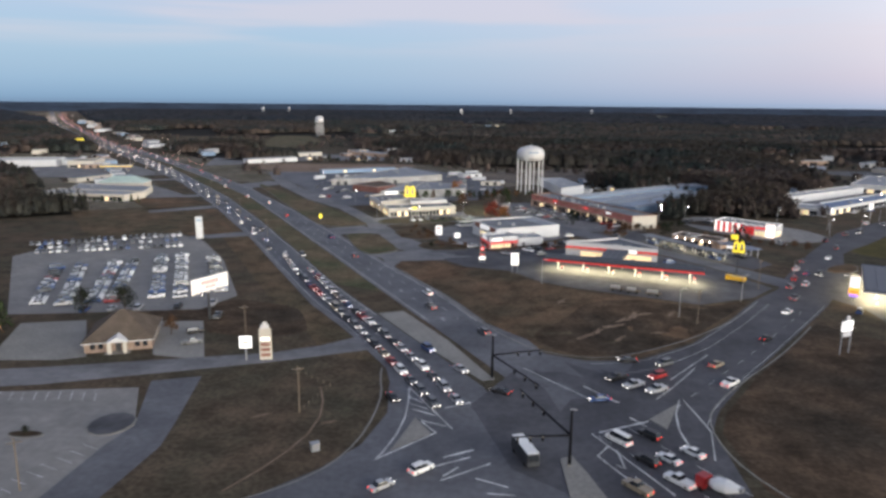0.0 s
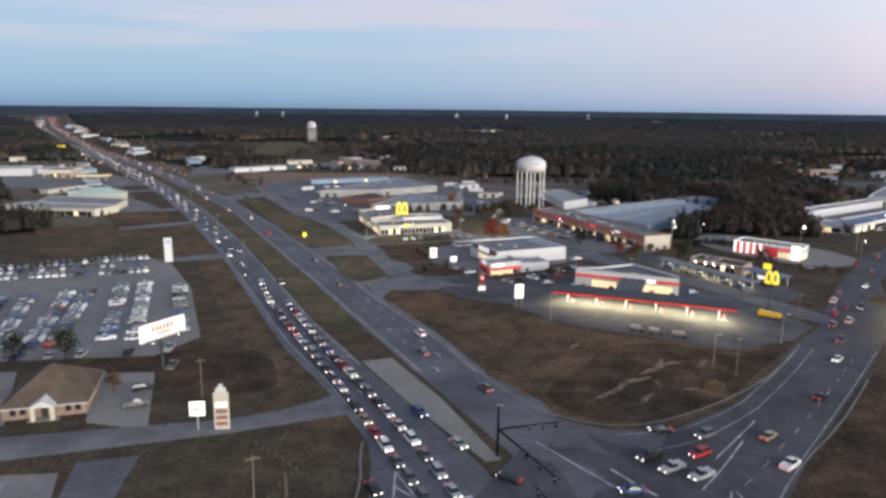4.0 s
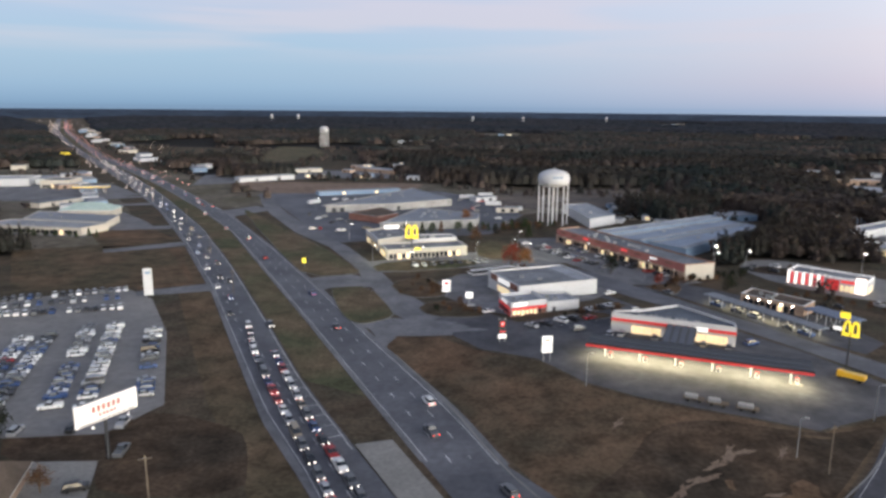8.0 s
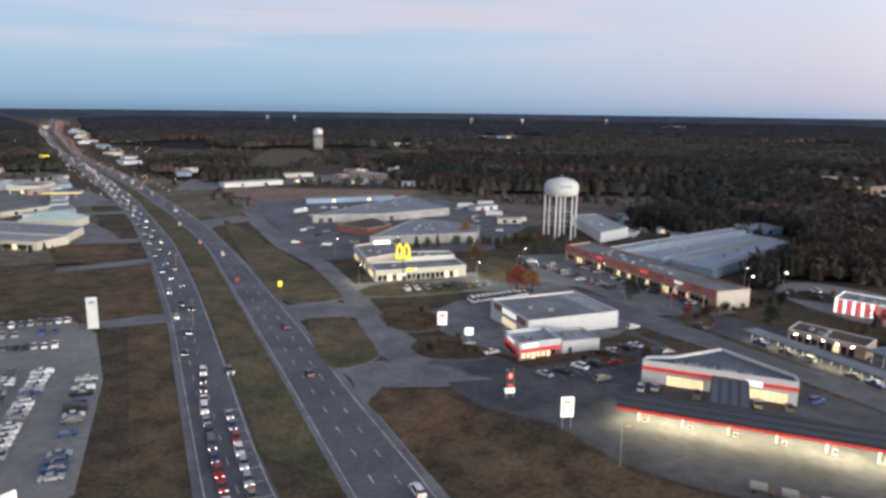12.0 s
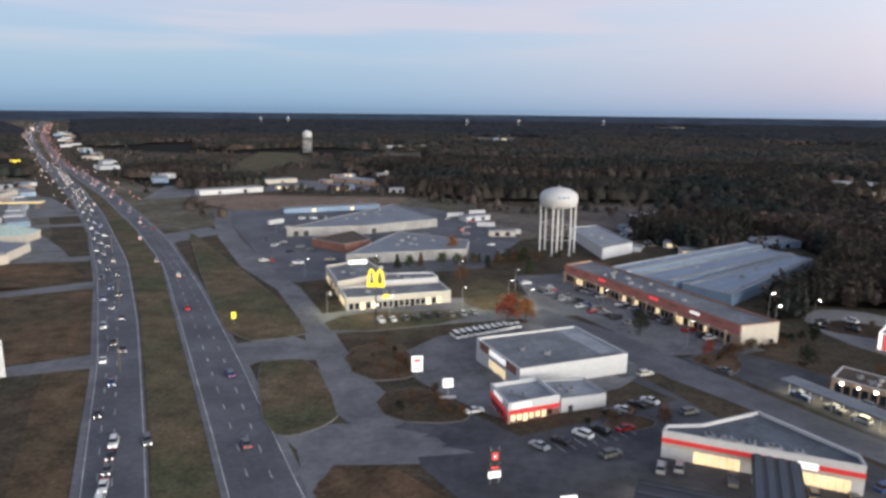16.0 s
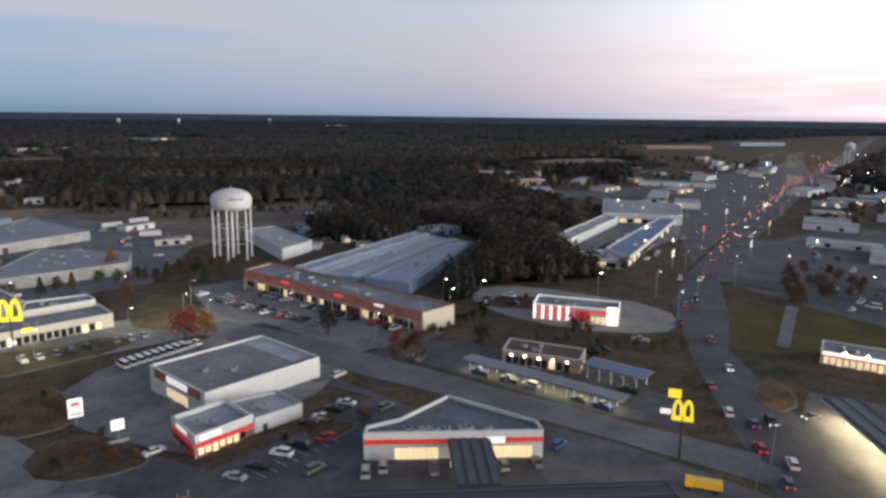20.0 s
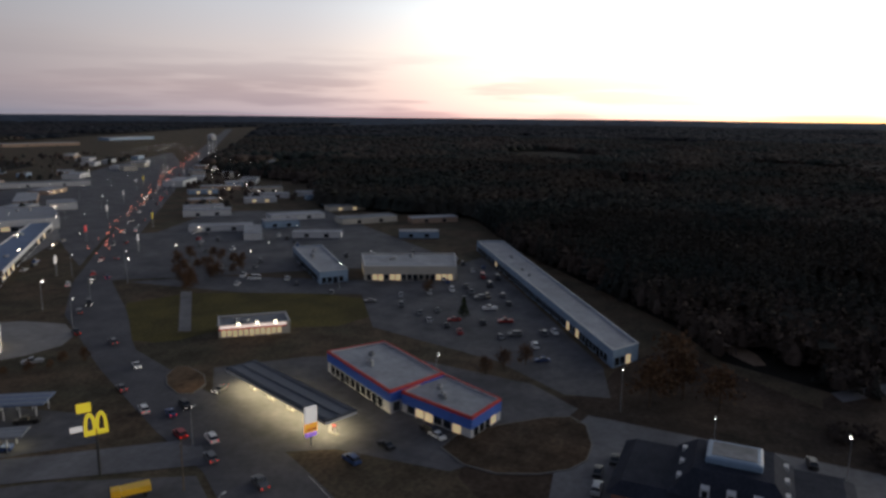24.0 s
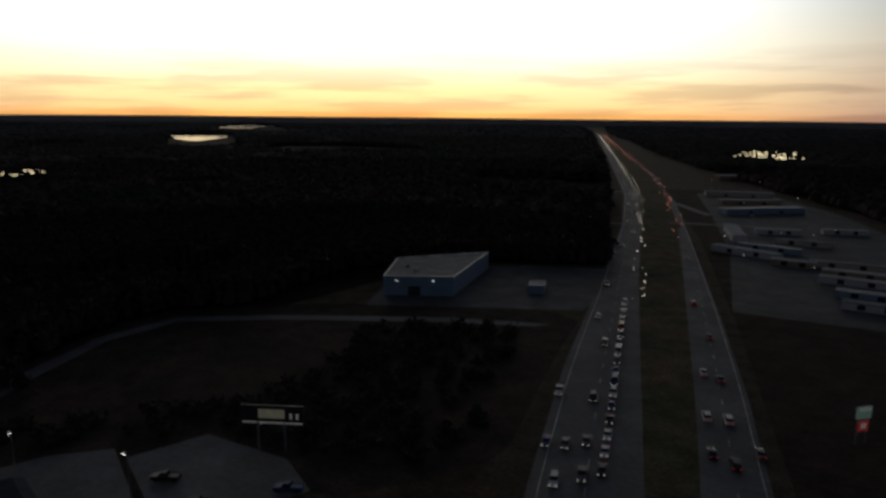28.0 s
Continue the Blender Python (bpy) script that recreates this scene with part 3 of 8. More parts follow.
for a, b in (((-148, 324), (-124, 338)), ((-208, 401), (-176, 426)), ((-254, 461), (-208, 476)), ((-300, 560), (-270, 575)), ((-330, 590), (-300, 615))):
    n = Vector((b[1] - a[1], a[0] - b[0])).normalized() * 4.0
    ribbon("drive_west", [(a[0] - n.x, a[1] - n.y), (b[0] - n.x * 1.6, b[1] - n.y * 1.6)], [(a[0] + n.x, a[1] + n.y), (b[0] + n.x * 1.6, b[1] + n.y * 1.6)], 0.07, ASPHALT_OLD, "short asphalt drive joining the highway", n=8)
drape("lot_low_school", [(-325, 505), (-300, 440), (-240, 436), (-214, 470), (-240, 500), (-270, 530)], 0.035, LOT, "paved yard round the low buildings", category="parking lot")
drape("lot_roadside", [(-470, 620), (-390, 570), (-320, 600), (-310, 625), (-380, 700), (-440, 700)], 0.035, LOT, "paved yards of the roadside stores", category="parking lot")
drape("lot_horseshoe_mall", [(196, 436), (300, 508), (344, 562), (272, 560), (196, 500)], 0.035, LOT, "paved court of the horseshoe mall", category="parking lot")
drape("lot_far_yards", [(300, 300), (345, 290), (470, 430), (430, 500), (330, 470), (262, 400)], 0.034, FORECOURT, "paved yards along the street", category="parking lot")
drape("lot_trailer_park", [(100, -100), (30, -120), (22, -250), (100, -345), (150, -430), (230, -520), (290, -490), (215, -350), (150, -222)], 0.034, FORECOURT, "gravel yard with rows of long sheds", category="parking lot")
drape("lot_far_shops", [(-300, 700), (-255, 735), (-200, 790), (-110, 800), (-120, 870), (-220, 880), (-330, 800)], 0.034, LOT, "paved yards of the far shops", category="parking lot")
drape("field_green_far", [(-350, 1010), (-305, 985), (-270, 1110), (-360, 1340), (-430, 1345), (-385, 1150)], 0.034, VERGE, "pale green field before the far tower", category="field")
drape("grass_north", [(-200, 560), (-130, 700), (-230, 655), (-300, 770), (-420, 850), (-345, 720), (-240, 570)], 0.022, PALE_GRASS, "pale winter grass beside the highway", category="grass")
drape("grass_north_west", [(-205, 430), (-275, 545), (-380, 690), (-540, 880), (-700, 960), (-640, 700), (-470, 540), (-330, 400), (-250, 392)], 0.022, PALE_GRASS, "pale winter grass west of the highway", category="grass")
drape("grass_behind_yard", [(-90, 690), (10, 560), (60, 590), (20, 700), (-30, 740), (-88, 752)], 0.024, PALE_GRASS, "pale rough grass behind the warehouses", category="grass")
drape("field_west_strip", [(-250, 455), (-216, 468), (-182, 432), (-212, 408)], 0.05, BROWN, "brown plot between two drives", category="field")
drape("field_west_strip", [(-205, 398), (-176, 420), (-132, 342), (-150, 330)], 0.045, BROWN, "brown plot between two drives", category="field")

# beyond the side street and behind the camera's first view
drape("lot_station_east", [(118, 250), (128, 232), (128, 205), (150, 190), (170, 185), (182, 200), (190, 245), (178, 270), (160, 290), (140, 275)], 0.085, FORECOURT, "paved lot of the far filling station", category="parking lot")
drape("lot_mall", [(203, 183), (180, 178), (178, 190), (196, 214), (213, 264), (252, 288), (236, 335), (232, 392), (256, 366), (275, 297), (291, 259), (318, 270), (345, 264)], 0.08, FORECOURT, "wide paved parking lot of the shopping centre", category="parking lot")
drape("lot_mall_far", [(230, 405), (253, 369), (300, 310), (330, 330), (400, 420), (330, 480)], 0.06, FORECOURT, "paved yards beyond the shopping centre", category="parking lot")
drape("lot_steak_house", [(112, 182), (150, 186), (167, 182), (160, 120), (153, 108), (128, 114), (114, 140)], 0.08, ASPHALT, "dark paved lot round the mansard-roofed restaurant", category="parking lot")
drape("lot_side", [(112, 110), (128, 112), (147, 108), (145, 90), (122, 84), (108, 88)], 0.085, ASPHALT, "small paved lot beside the woods", category="parking lot")
drape("lot_blue_works", [(205, -7), (141, -61), (165, -128), (190, -120), (222, -90), (236, -50)], 0.06, FORECOURT, "paved yard round the pale blue works", category="parking lot")
island("island_far_station", smooth([(129, 200), (140, 214), (160, 195), (166, 183), (146, 177), (135, 183)], 1), "dark grass island by the far filling station", DARK_BRUSH)
island("island_street", smooth([(138, 282), (146, 297), (160, 302), (152, 284)], 1), "dark planted island by the street", BROWN)
ribbon("road_woods", [(140, -37), (169, -19), (214, 22), (240, 52), (236, 80), (218, 108), (206, 122)], [(142, -31), (166, -14), (211, 27), (234, 54), (230, 80), (212, 106), (200, 120)], 0.05, ASPHALT, "narrow lane winding to the works", n=40)
for ring in ([(329, 108), (312, 70), (279, 6), (290, 2), (326, 58), (338, 104)], [(250, 156), (220, 142), (224, 135), (254, 149)], [(410, 240), (385, 218), (392, 212), (414, 232)]):
    drape("bare_streak", smooth(ring, 1), 0.045, SAND, "bare sandy streak in the young woods", category="bare soil")
OLIVE = mat("olive_grass", (0.1, 0.085, 0.03), 0.95, 0.25, 0.9, 0.05, bump=0.4, alter=(0.065, 0.056, 0.024))
drape("field_east", smooth([(217, 377), (256, 288), (216, 264), (191, 312), (172, 318), (170, 335)], 1), 0.06, OLIVE, "olive grass plot beside the street", category="field")
drape("pond", smooth([(2071, -797), (2150, -880), (2070, -960), (1960, -930), (1840, -850), (1745, -745), (1670, -680), (1760, -690), (1900, -722)], 2), 0.5, WATER, "still pond reflecting the sky", category="pond")
drape("pond", smooth([(3306, -1653), (3500, -1960), (3300, -1930), (2920, -1568), (2850, -1430), (3050, -1490)], 2), 0.5, WATER, "still pond reflecting the sky", category="pond")
drape("dirt_yard", smooth([(-16, 600), (36, 588), (70, 600), (100, 640), (165, 690), (190, 730), (150, 745), (60, 722), (0, 690), (-30, 640)], 1), 0.036, DIRT, "pale trodden dirt yard behind the water tower", category="yard")
drape("lot_town", [(312, 744), (400, 755), (512, 774), (776, 932), (1027, 1060), (785, 831), (448, 586), (313, 488), (248, 437), (279, 481), (413, 664), (350, 696)], 0.03, FORECOURT, "paved yards between the far stores", category="parking lot")
drape("rough_side", smooth([(108, 88), (170, 100), (215, 150), (228, 166), (205, 179), (182, 182), (167, 202), (130, 206), (116, 192), (111, 150)], 1), 0.028, BRUSH_FLOOR, "dark brushy ground behind the shops", category="rough ground")
FAR_FIELDS = []
for cx, cy, reach, half, ux, uy in [(9, 2009, 330, 110, 0.005, 1.0), (820, 3594, 480, 190, 0.232, 0.973), (-170, 1259, 200, 60, -0.151, 0.988), (-197, 1551, 200, 80, -0.139, 0.99), (754, 1824, 220, 90, 0.411, 0.912)]:
    ring = []
    for k in range(16):
        a, w = k * math.pi / 8, 0.75 + 0.35 * math.sin(k * 2.3 + cx)
        ring.append((cx + ux * reach * w * math.cos(a) - uy * half * 1.7 * w * math.sin(a), cy + uy * reach * w * math.cos(a) + ux * half * 1.7 * w * math.sin(a)))
    FAR_FIELDS.append(ring)
    drape("field_in_woods", ring, 0.034, PALE_GRASS, "pale field among the far woods", category="field")
drape("field_clearing", smooth([(470, 1000), (560, 960), (680, 1060), (720, 1180), (600, 1180), (500, 1100)], 1), 0.034, TAN_FIELD, "brown field beyond the far stores", category="field")
drape("lawn_drive_through", smooth([(-14, 408), (-19, 440), (-9, 462), (2, 448), (12, 419), (9, 408)], 1), 0.14, VERGE, "lit green lawn beside the burger restaurant", category="lawn")


def stripes(name, label, lines, material, lift=0.1):
    """Painted lines: each (polyline, width, dash, gap); dash 0 for an unbroken line."""
    verts, faces = [], []
    for line, width, dash, gap in lines:
        whole, s = length(line), 0.0
        step = dash or 8.0
        while s < whole:
            e = min(s + step, whole)
            (ax, ay), (ux, uy) = along(line, s)
            (bx, by), _ = along(line, e)
            k = len(verts)
            for x, y, side in ((ax, ay, 1), (ax, ay, -1), (bx, by, -1), (bx, by, 1)):
                x, y = x - uy * width / 2 * side, y + ux * width / 2 * side
                verts.append((x, y, gz(x, y) + lift))
            faces.append((k, k + 1, k + 2, k + 3))
            s = e + gap
    me = bpy.data.meshes.new(name)
    me.from_pydata(verts, [], faces)
    me.materials.append(material)
    return tagged(new(name, me), label, "road marking", kind="structure")


N_NORTH, M_NORTH, P_NORTH, Q_NORTH = N_OUT[9:17], N_IN[9:17], S_IN[9:16], S_OUT[9:17]
N_SOUTH, M_SOUTH, P_SOUTH, Q_SOUTH = N_OUT[1:8], N_IN[1:8], S_IN[1:8], S_OUT[1:8]


def lane(a, b, k, n=40):
    la, lb = length(a), length(b)
    out = []
    for i in range(n + 1):
        (ax, ay), _ = along(a, la * i / n)
        (bx, by), _ = along(b, lb * i / n)
        out.append((ax + (bx - ax) * k, ay + (by - ay) * k))
    return out


stripes("road_marking_edges", "white edge lines of the highway", [(lane(N_NORTH, M_NORTH, 0.08), 0.22, 0, 0), (lane(N_NORTH, M_NORTH, 0.93), 0.22, 0, 0), (lane(Q_NORTH, P_NORTH, 0.1), 0.22, 0, 0), (lane(Q_NORTH, P_NORTH, 0.95), 0.22, 0, 0),
        (lane(N_SOUTH, M_SOUTH, 0.1), 0.25, 0, 0), (lane(Q_SOUTH, P_SOUTH, 0.1), 0.25, 0, 0)], PAINT_WHITE)
stripes("road_marking_dashes", "white dashed lane lines of the highway", [(lane(N_NORTH, M_NORTH, 0.35), 0.25, 3.6, 8.6), (lane(N_NORTH, M_NORTH, 0.64), 0.25, 3.6, 8.6), (lane(Q_NORTH, P_NORTH, 0.3), 0.2, 3.6, 8.6), (lane(Q_NORTH, P_NORTH, 0.5), 0.2, 3.6, 8.6),
        (lane(N_SOUTH, M_SOUTH, 0.5), 0.2, 3.6, 8.6), (lane(Q_SOUTH, P_SOUTH, 0.5), 0.2, 3.6, 8.6)], PAINT_WHITE)
CROSS_A, CROSS_B = X_LEFT[9:14], X_RIGHT[3:8]
stripes("road_marking_cross_street", "white lane lines of the side street", [(lane(CROSS_A, CROSS_B, 0.05), 0.14, 0, 0), (lane(CROSS_A, CROSS_B, 0.96), 0.14, 0, 0), (lane(CROSS_A, CROSS_B, 0.24), 0.14, 0, 0), (lane(CROSS_A, CROSS_B, 0.75), 0.14, 3.6, 6)], PAINT_WHITE, 0.12)
JUNCTION = [([(-15.9, 151.3), (-4.3, 130.6)], 0.4, 0, 0), ([(-15.9, 151.3), (-14.6, 137.8), (-15.8, 123.5), (-18.1, 116.4)], 0.4, 0, 0), ([(-7.5, 128.5), (-18.1, 116.4)], 0.4, 0, 0), ([(-7.5, 128.5), (-11.1, 133.4)], 0.35, 0, 0)]
JUNCTION += [([(-15.2, 145.8), (-11.6, 142.6)], 0.45, 0, 0), ([(-13.9, 139.4), (-8.2, 136.4)], 0.45, 0, 0), ([(-11.1, 133.8), (-5.6, 131.6)], 0.45, 0, 0), ([(-14.6, 142), (-10.2, 139.6)], 0.45, 0, 0)]
JUNCTION += [([(24.7, 131.2), (36.3, 108.9)], 0.35, 0, 0), ([(27.4, 126), (25.6, 123.5), (23.4, 124.1), (29.5, 112.7)], 0.35, 0, 0), ([(28.7, 124.6), (30.5, 120.3), (29.3, 117.3), (27.7, 118.6)], 0.35, 0, 0), ([(30.4, 114.6), (33.1, 113.7), (33, 110.5)], 0.35, 0, 0), ([(26.3, 131.7), (37.8, 138.1)], 0.5, 0, 0), ([(34, 139.6), (36.8, 135.3)], 0.4, 0, 0)]
JUNCTION += [([(47.1, 149.8), (43.6, 139.6), (43.2, 132.5), (43.6, 126.8)], 0.4, 0, 0), ([(-5.2, 118.4), (0.5, 121.9)], 0.45, 0, 0), ([(-4.7, 111.4), (-2.1, 115.1)], 0.45, 0, 0), ([(1.2, 111.3), (7.1, 108.9)], 0.45, 0, 0), ([(3.4, 106.5), (8.4, 106.3)], 0.4, 0, 0)]
JUNCTION += [([(26, 156), (27.5, 153), (33, 147)], 0.5, 0, 0), ([(-6.5, 140.5), (-0.8, 144)], 0.5, 0, 0), ([(12, 166), (26, 149)], 0.3, 0, 0), ([(-8, 114), (0, 119)], 0.4, 0, 0), ([(-5, 110), (4, 117)], 0.4, 0, 0),
             ([(26, 130), (50, 98)], 0.2, 3.6, 5), ([(33, 134), (54, 104)], 0.2, 3.6, 5), ([(48, 150), (50, 135), (47, 122)], 0.3, 0, 0), ([(56, 170), (48, 158), (42, 150)], 0.3, 0, 0), ([(48, 162), (62, 180)], 0.3, 0, 0)]
for k in range(11):
    (ax, ay), (ux, uy) = along(P_NORTH, 5 + 6.2 * k)
    nx, ny = -uy, ux
    JUNCTION.append(([(ax + nx * 0.5, ay + ny * 0.5), (ax + nx * 2.2 + ux * 2, ay + ny * 2.2 + uy * 2), (ax + nx * 3.6 + ux * 0.3, ay + ny * 3.6 + uy * 0.3)], 0.35, 0, 0))
stripes("road_marking_junction", "worn white arrows, stop lines and hatching", JUNCTION, PAINT_WHITE, 0.13)
bays = [([(-78.9 + 1.05 * k, 99 + 2.7 * k), (-83.2 + 1.05 * k, 100.7 + 2.7 * k)], 0.15, 0, 0) for k in range(7)]
for x0, y0, ux, uy, nx, ny, count in ((-86, 136.4, -1.0, -0.06, -0.42, 0.9, 12), (14, 290, 0.85, 0.5, -0.5, 0.85, 8), (33, 424, 0.5, -0.86, -0.86, -0.5, 22), (8, 452, 0.5, -0.86, -0.86, -0.5, 12)):
    for k in range(count):
        x, y = x0 + ux * 2.8 * k, y0 + uy * 2.8 * k
        bays.append(([(x, y), (x + nx * 5, y + ny * 5)], 0.15, 0, 0))
stripes("road_marking_bays", "white parking bay lines", bays, PAINT_WHITE, 0.14)

# pale kerbs round the corners of the junction
for name, line in (("west", smooth([(-24.5, 165), (-23.7, 156.5), (-21.7, 147.4), (-21.4, 135.2), (-22.7, 122.9), (-25.9, 113.6), (-30.6, 107.1), (-37.1, 101.5), (-48, 94)], 1)[:-2]),
                   ("east", smooth([(104, 212), (92.6, 195.9), (80.6, 179.6), (66, 162.7), (55.3, 148.5), (51.2, 140.3), (50.2, 131.4), (51, 122.2), (53.8, 114.3), (62, 99)], 1)[:-2]),
                   ("field", smooth([(-40, 278), (-14.2, 232.1), (-1.2, 203.5), (11.2, 184.3), (21.3, 176.4), (33.3, 174.6), (46.6, 181.3), (62.1, 193.1), (78.2, 210), (94.3, 232.6)], 1)[:-2])):
    side = []
    for i, (x, y) in enumerate(line):
        (px, py), (qx, qy) = line[max(0, i - 1)], line[min(len(line) - 1, i + 1)]
        d = math.dist((px, py), (qx, qy))
        side.append((x + (qy - py) / d * 0.38, y - (qx - px) / d * 0.38))
    ribbon("kerb_" + name, line, side, 0.16, CONCRETE, "pale concrete kerb round the corner", "kerb", 60)
# bare sandy scratches in the overgrown field, and faint wheel tracks on the west corner
soil = random.Random(41)
for x, y, r in ((31.3, 191.7, 1.6), (35, 196, 1.5), (39.1, 200, 1.8), (44, 206, 1.5), (47.9, 210.7, 2.0), (51, 212, 1.6), (40, 190, 1.2), (26, 222, 1.4), (60, 213, 1.5), (52, 196, 1.0), (-31, 131, 0.9), (-46, 133, 0.8)):
    lean = soil.uniform(0.3, 1.3)
    ring = []
    for a in range(18):
        k, b = soil.uniform(0.25, 1.6), a * math.pi / 9
        p, q = r * k * 2.3 * math.cos(b), r * k * 0.55 * math.sin(b)
        ring.append((x + p * math.cos(lean) - q * math.sin(lean), y + p * math.sin(lean) + q * math.cos(lean)))
    drape("bare_patch", smooth(ring, 1), 0.085, SAND, "bare sandy patch in the rough grass", category="bare soil")
ribbon("path_plot", [(228, 360), (184, 323.5)], [(229.5, 355.5), (185.5, 319.5)], 0.075, ASPHALT_OLD, "narrow path across the olive plot", "path", 12)
drape("rough_ground", smooth([(84, 62), (98, 84), (112, 90), (150, 106), (168, 128), (210, 124), (240, 84), (252, 50), (228, 16), (205, -10), (141, -63), (118, -8)], 1), 0.03, BRUSH_FLOOR, "dark brush and leaf litter beside the highway", category="rough ground")
drape("rough_ground", [(30, 40), (95, -90), (180, -250), (330, -500), (300, -520), (140, -320), (40, -140), (-40, -60), (-20, 30)], 0.028, BRUSH_FLOOR, "dark rough verge beside the highway", category="rough ground")
for a, b in (((336, -456), (400, -395)), ((236, -269), (300, -232)), ((221, -295), (150, -330)), ((268, -400), (217, -350)), ((172, -127), (205, -105)), ((144, -73), (175, -50))):
    n = Vector((b[1] - a[1], a[0] - b[0])).normalized() * 3.2
    ribbon("drive_south", [(a[0] - n.x, a[1] - n.y), (b[0] - n.x, b[1] - n.y)], [(a[0] + n.x, a[1] + n.y), (b[0] + n.x, b[1] + n.y)], 0.055, ASPHALT_OLD, "short side road joining the highway", n=8)

# ---- buildings ----
def block(name, label, category, poly, h, wall, roof, parapet=0.5, coping=None, base=None, details=(), units=0, seed=0, sunk=0.6):
    """A flat-roofed building over a polygon: a wall part for each side with its openings, a roof below the parapet and a coping.
    details: (side, from, to, low, high, proud, name, material, label) in metres along that side; units: boxes of plant on the roof."""
    cx, cy = sum(p[0] for p in poly) / len(poly), sum(p[1] for p in poly) / len(poly)
    z = gz(cx, cy) if base is None else base
    house = root(name, cx, cy, 0, z, label=label, category=category)
    KEEP_OUT.append(list(poly))
    BUILT.append(list(poly))
    local = [(x - cx, y - cy) for x, y in poly]
    n = len(local)
    part("roof", prism(bmesh.new(), local, h - parapet - 0.3, h - parapet), roof, house)
    for i in range(n):
        a, b = Vector(local[i]), Vector(local[(i + 1) % n])
        u, span = (b - a).normalized(), (b - a).length
        wall_ob = new("wall", mesh_of("wall", boxed(0, -0.02, -sunk, span, 0.3, h), wall))
        wall_ob.parent = house
        wall_ob.matrix_basis = Matrix.Translation((a.x, a.y, 0)) @ Matrix.Rotation(math.atan2(u.y, u.x), 4, "Z")
        part("coping", boxed(-0.08, -0.1, h + 0.001, span + 0.08, 0.4, h + 0.16), coping or STEEL, wall_ob)
        for side, s0, s1, z0, z1, proud, nm, material, lab in details:
            if side == i:
                part(nm, boxed(s0, -proud, z0, s1, 0.1, z1), material, wall_ob, lab)
    rng = random.Random(seed + 7)
    a, b, d = Vector(local[0]), Vector(local[1]), Vector(local[-1])
    for _ in range(units):
        p = a + (b - a) * rng.uniform(0.2, 0.8) + (d - a) * rng.uniform(0.25, 0.75)
        s = rng.uniform(0.6, 1.1)
        unit = part("roof_unit", boxed(p.x - s, p.y - s * 0.8, h - parapet, p.x + s, p.y + s * 0.8, h - parapet + 1.0, bevel=0.06), STEEL, house, "grey rooftop air unit")
        part("fan_cowl", tubed((p.x, p.y, h - parapet + 1.0), (p.x, p.y, h - parapet + 1.15), 0.35, n=10), DARK, unit)
    return house


def shopfront(side, start, end, step, low=0.4, high=2.8, gap=0.5, lit=1.0, seed=0, doors=3):
    """A row of panes and doors along a side, some of them lit."""
    rng = random.Random(seed)
    out, s, k = [], start, 0
    while s + step <= end + 0.01:
        door = doors and k % doors == doors - 1
        out.append((side, s, s + step - gap, 0.05 if door else low, high, 0.06, "door" if door else "window", LIT_GLASS if rng.random() < lit else GLASS, ""))
        s += step
        k += 1
    return out


# filling station: store, long canopy, link roof
store_front = [(0, 0, 37.6, 3.75, 4.75, 0.14, "fascia_band", RED_GLOW, "red fascia band"), (0, 0, 37.6, 2.95, 3.7, 0.1, "lower_band", CREAM, "pale band over the windows"), (0, 24.5, 29.5, 3.6, 4.9, 0.25, "sign", SIGN_WHITE, "lit white sign panel"),
               (3, 0, 16, 3.75, 4.75, 0.12, "fascia_band", RED, "red fascia band"), (1, 0, 4.6, 3.75, 4.75, 0.12, "fascia_band", RED, "red fascia band")]
store_front += shopfront(0, 6.5, 16.2, 1.3, low=0.15, gap=0.14, seed=1) + shopfront(0, 22.5, 36.5, 1.3, low=0.15, gap=0.14, seed=2)
block("convenience_store", "triangular white store with red fascia and grey flat roof", "store", [(33.8, 289.5), (69.6, 278), (70.5, 282.7), (57.6, 301.8), (43.1, 293.7), (35.3, 292.4)], 6.2, WHITE, mat("store_roof", (0.11, 0.125, 0.145), 0.8, 0.18, 0.6, 0.08, alter=(0.085, 0.095, 0.11), mottle=0.2), 0.6, WHITE, base=3.1, details=store_front, units=11)


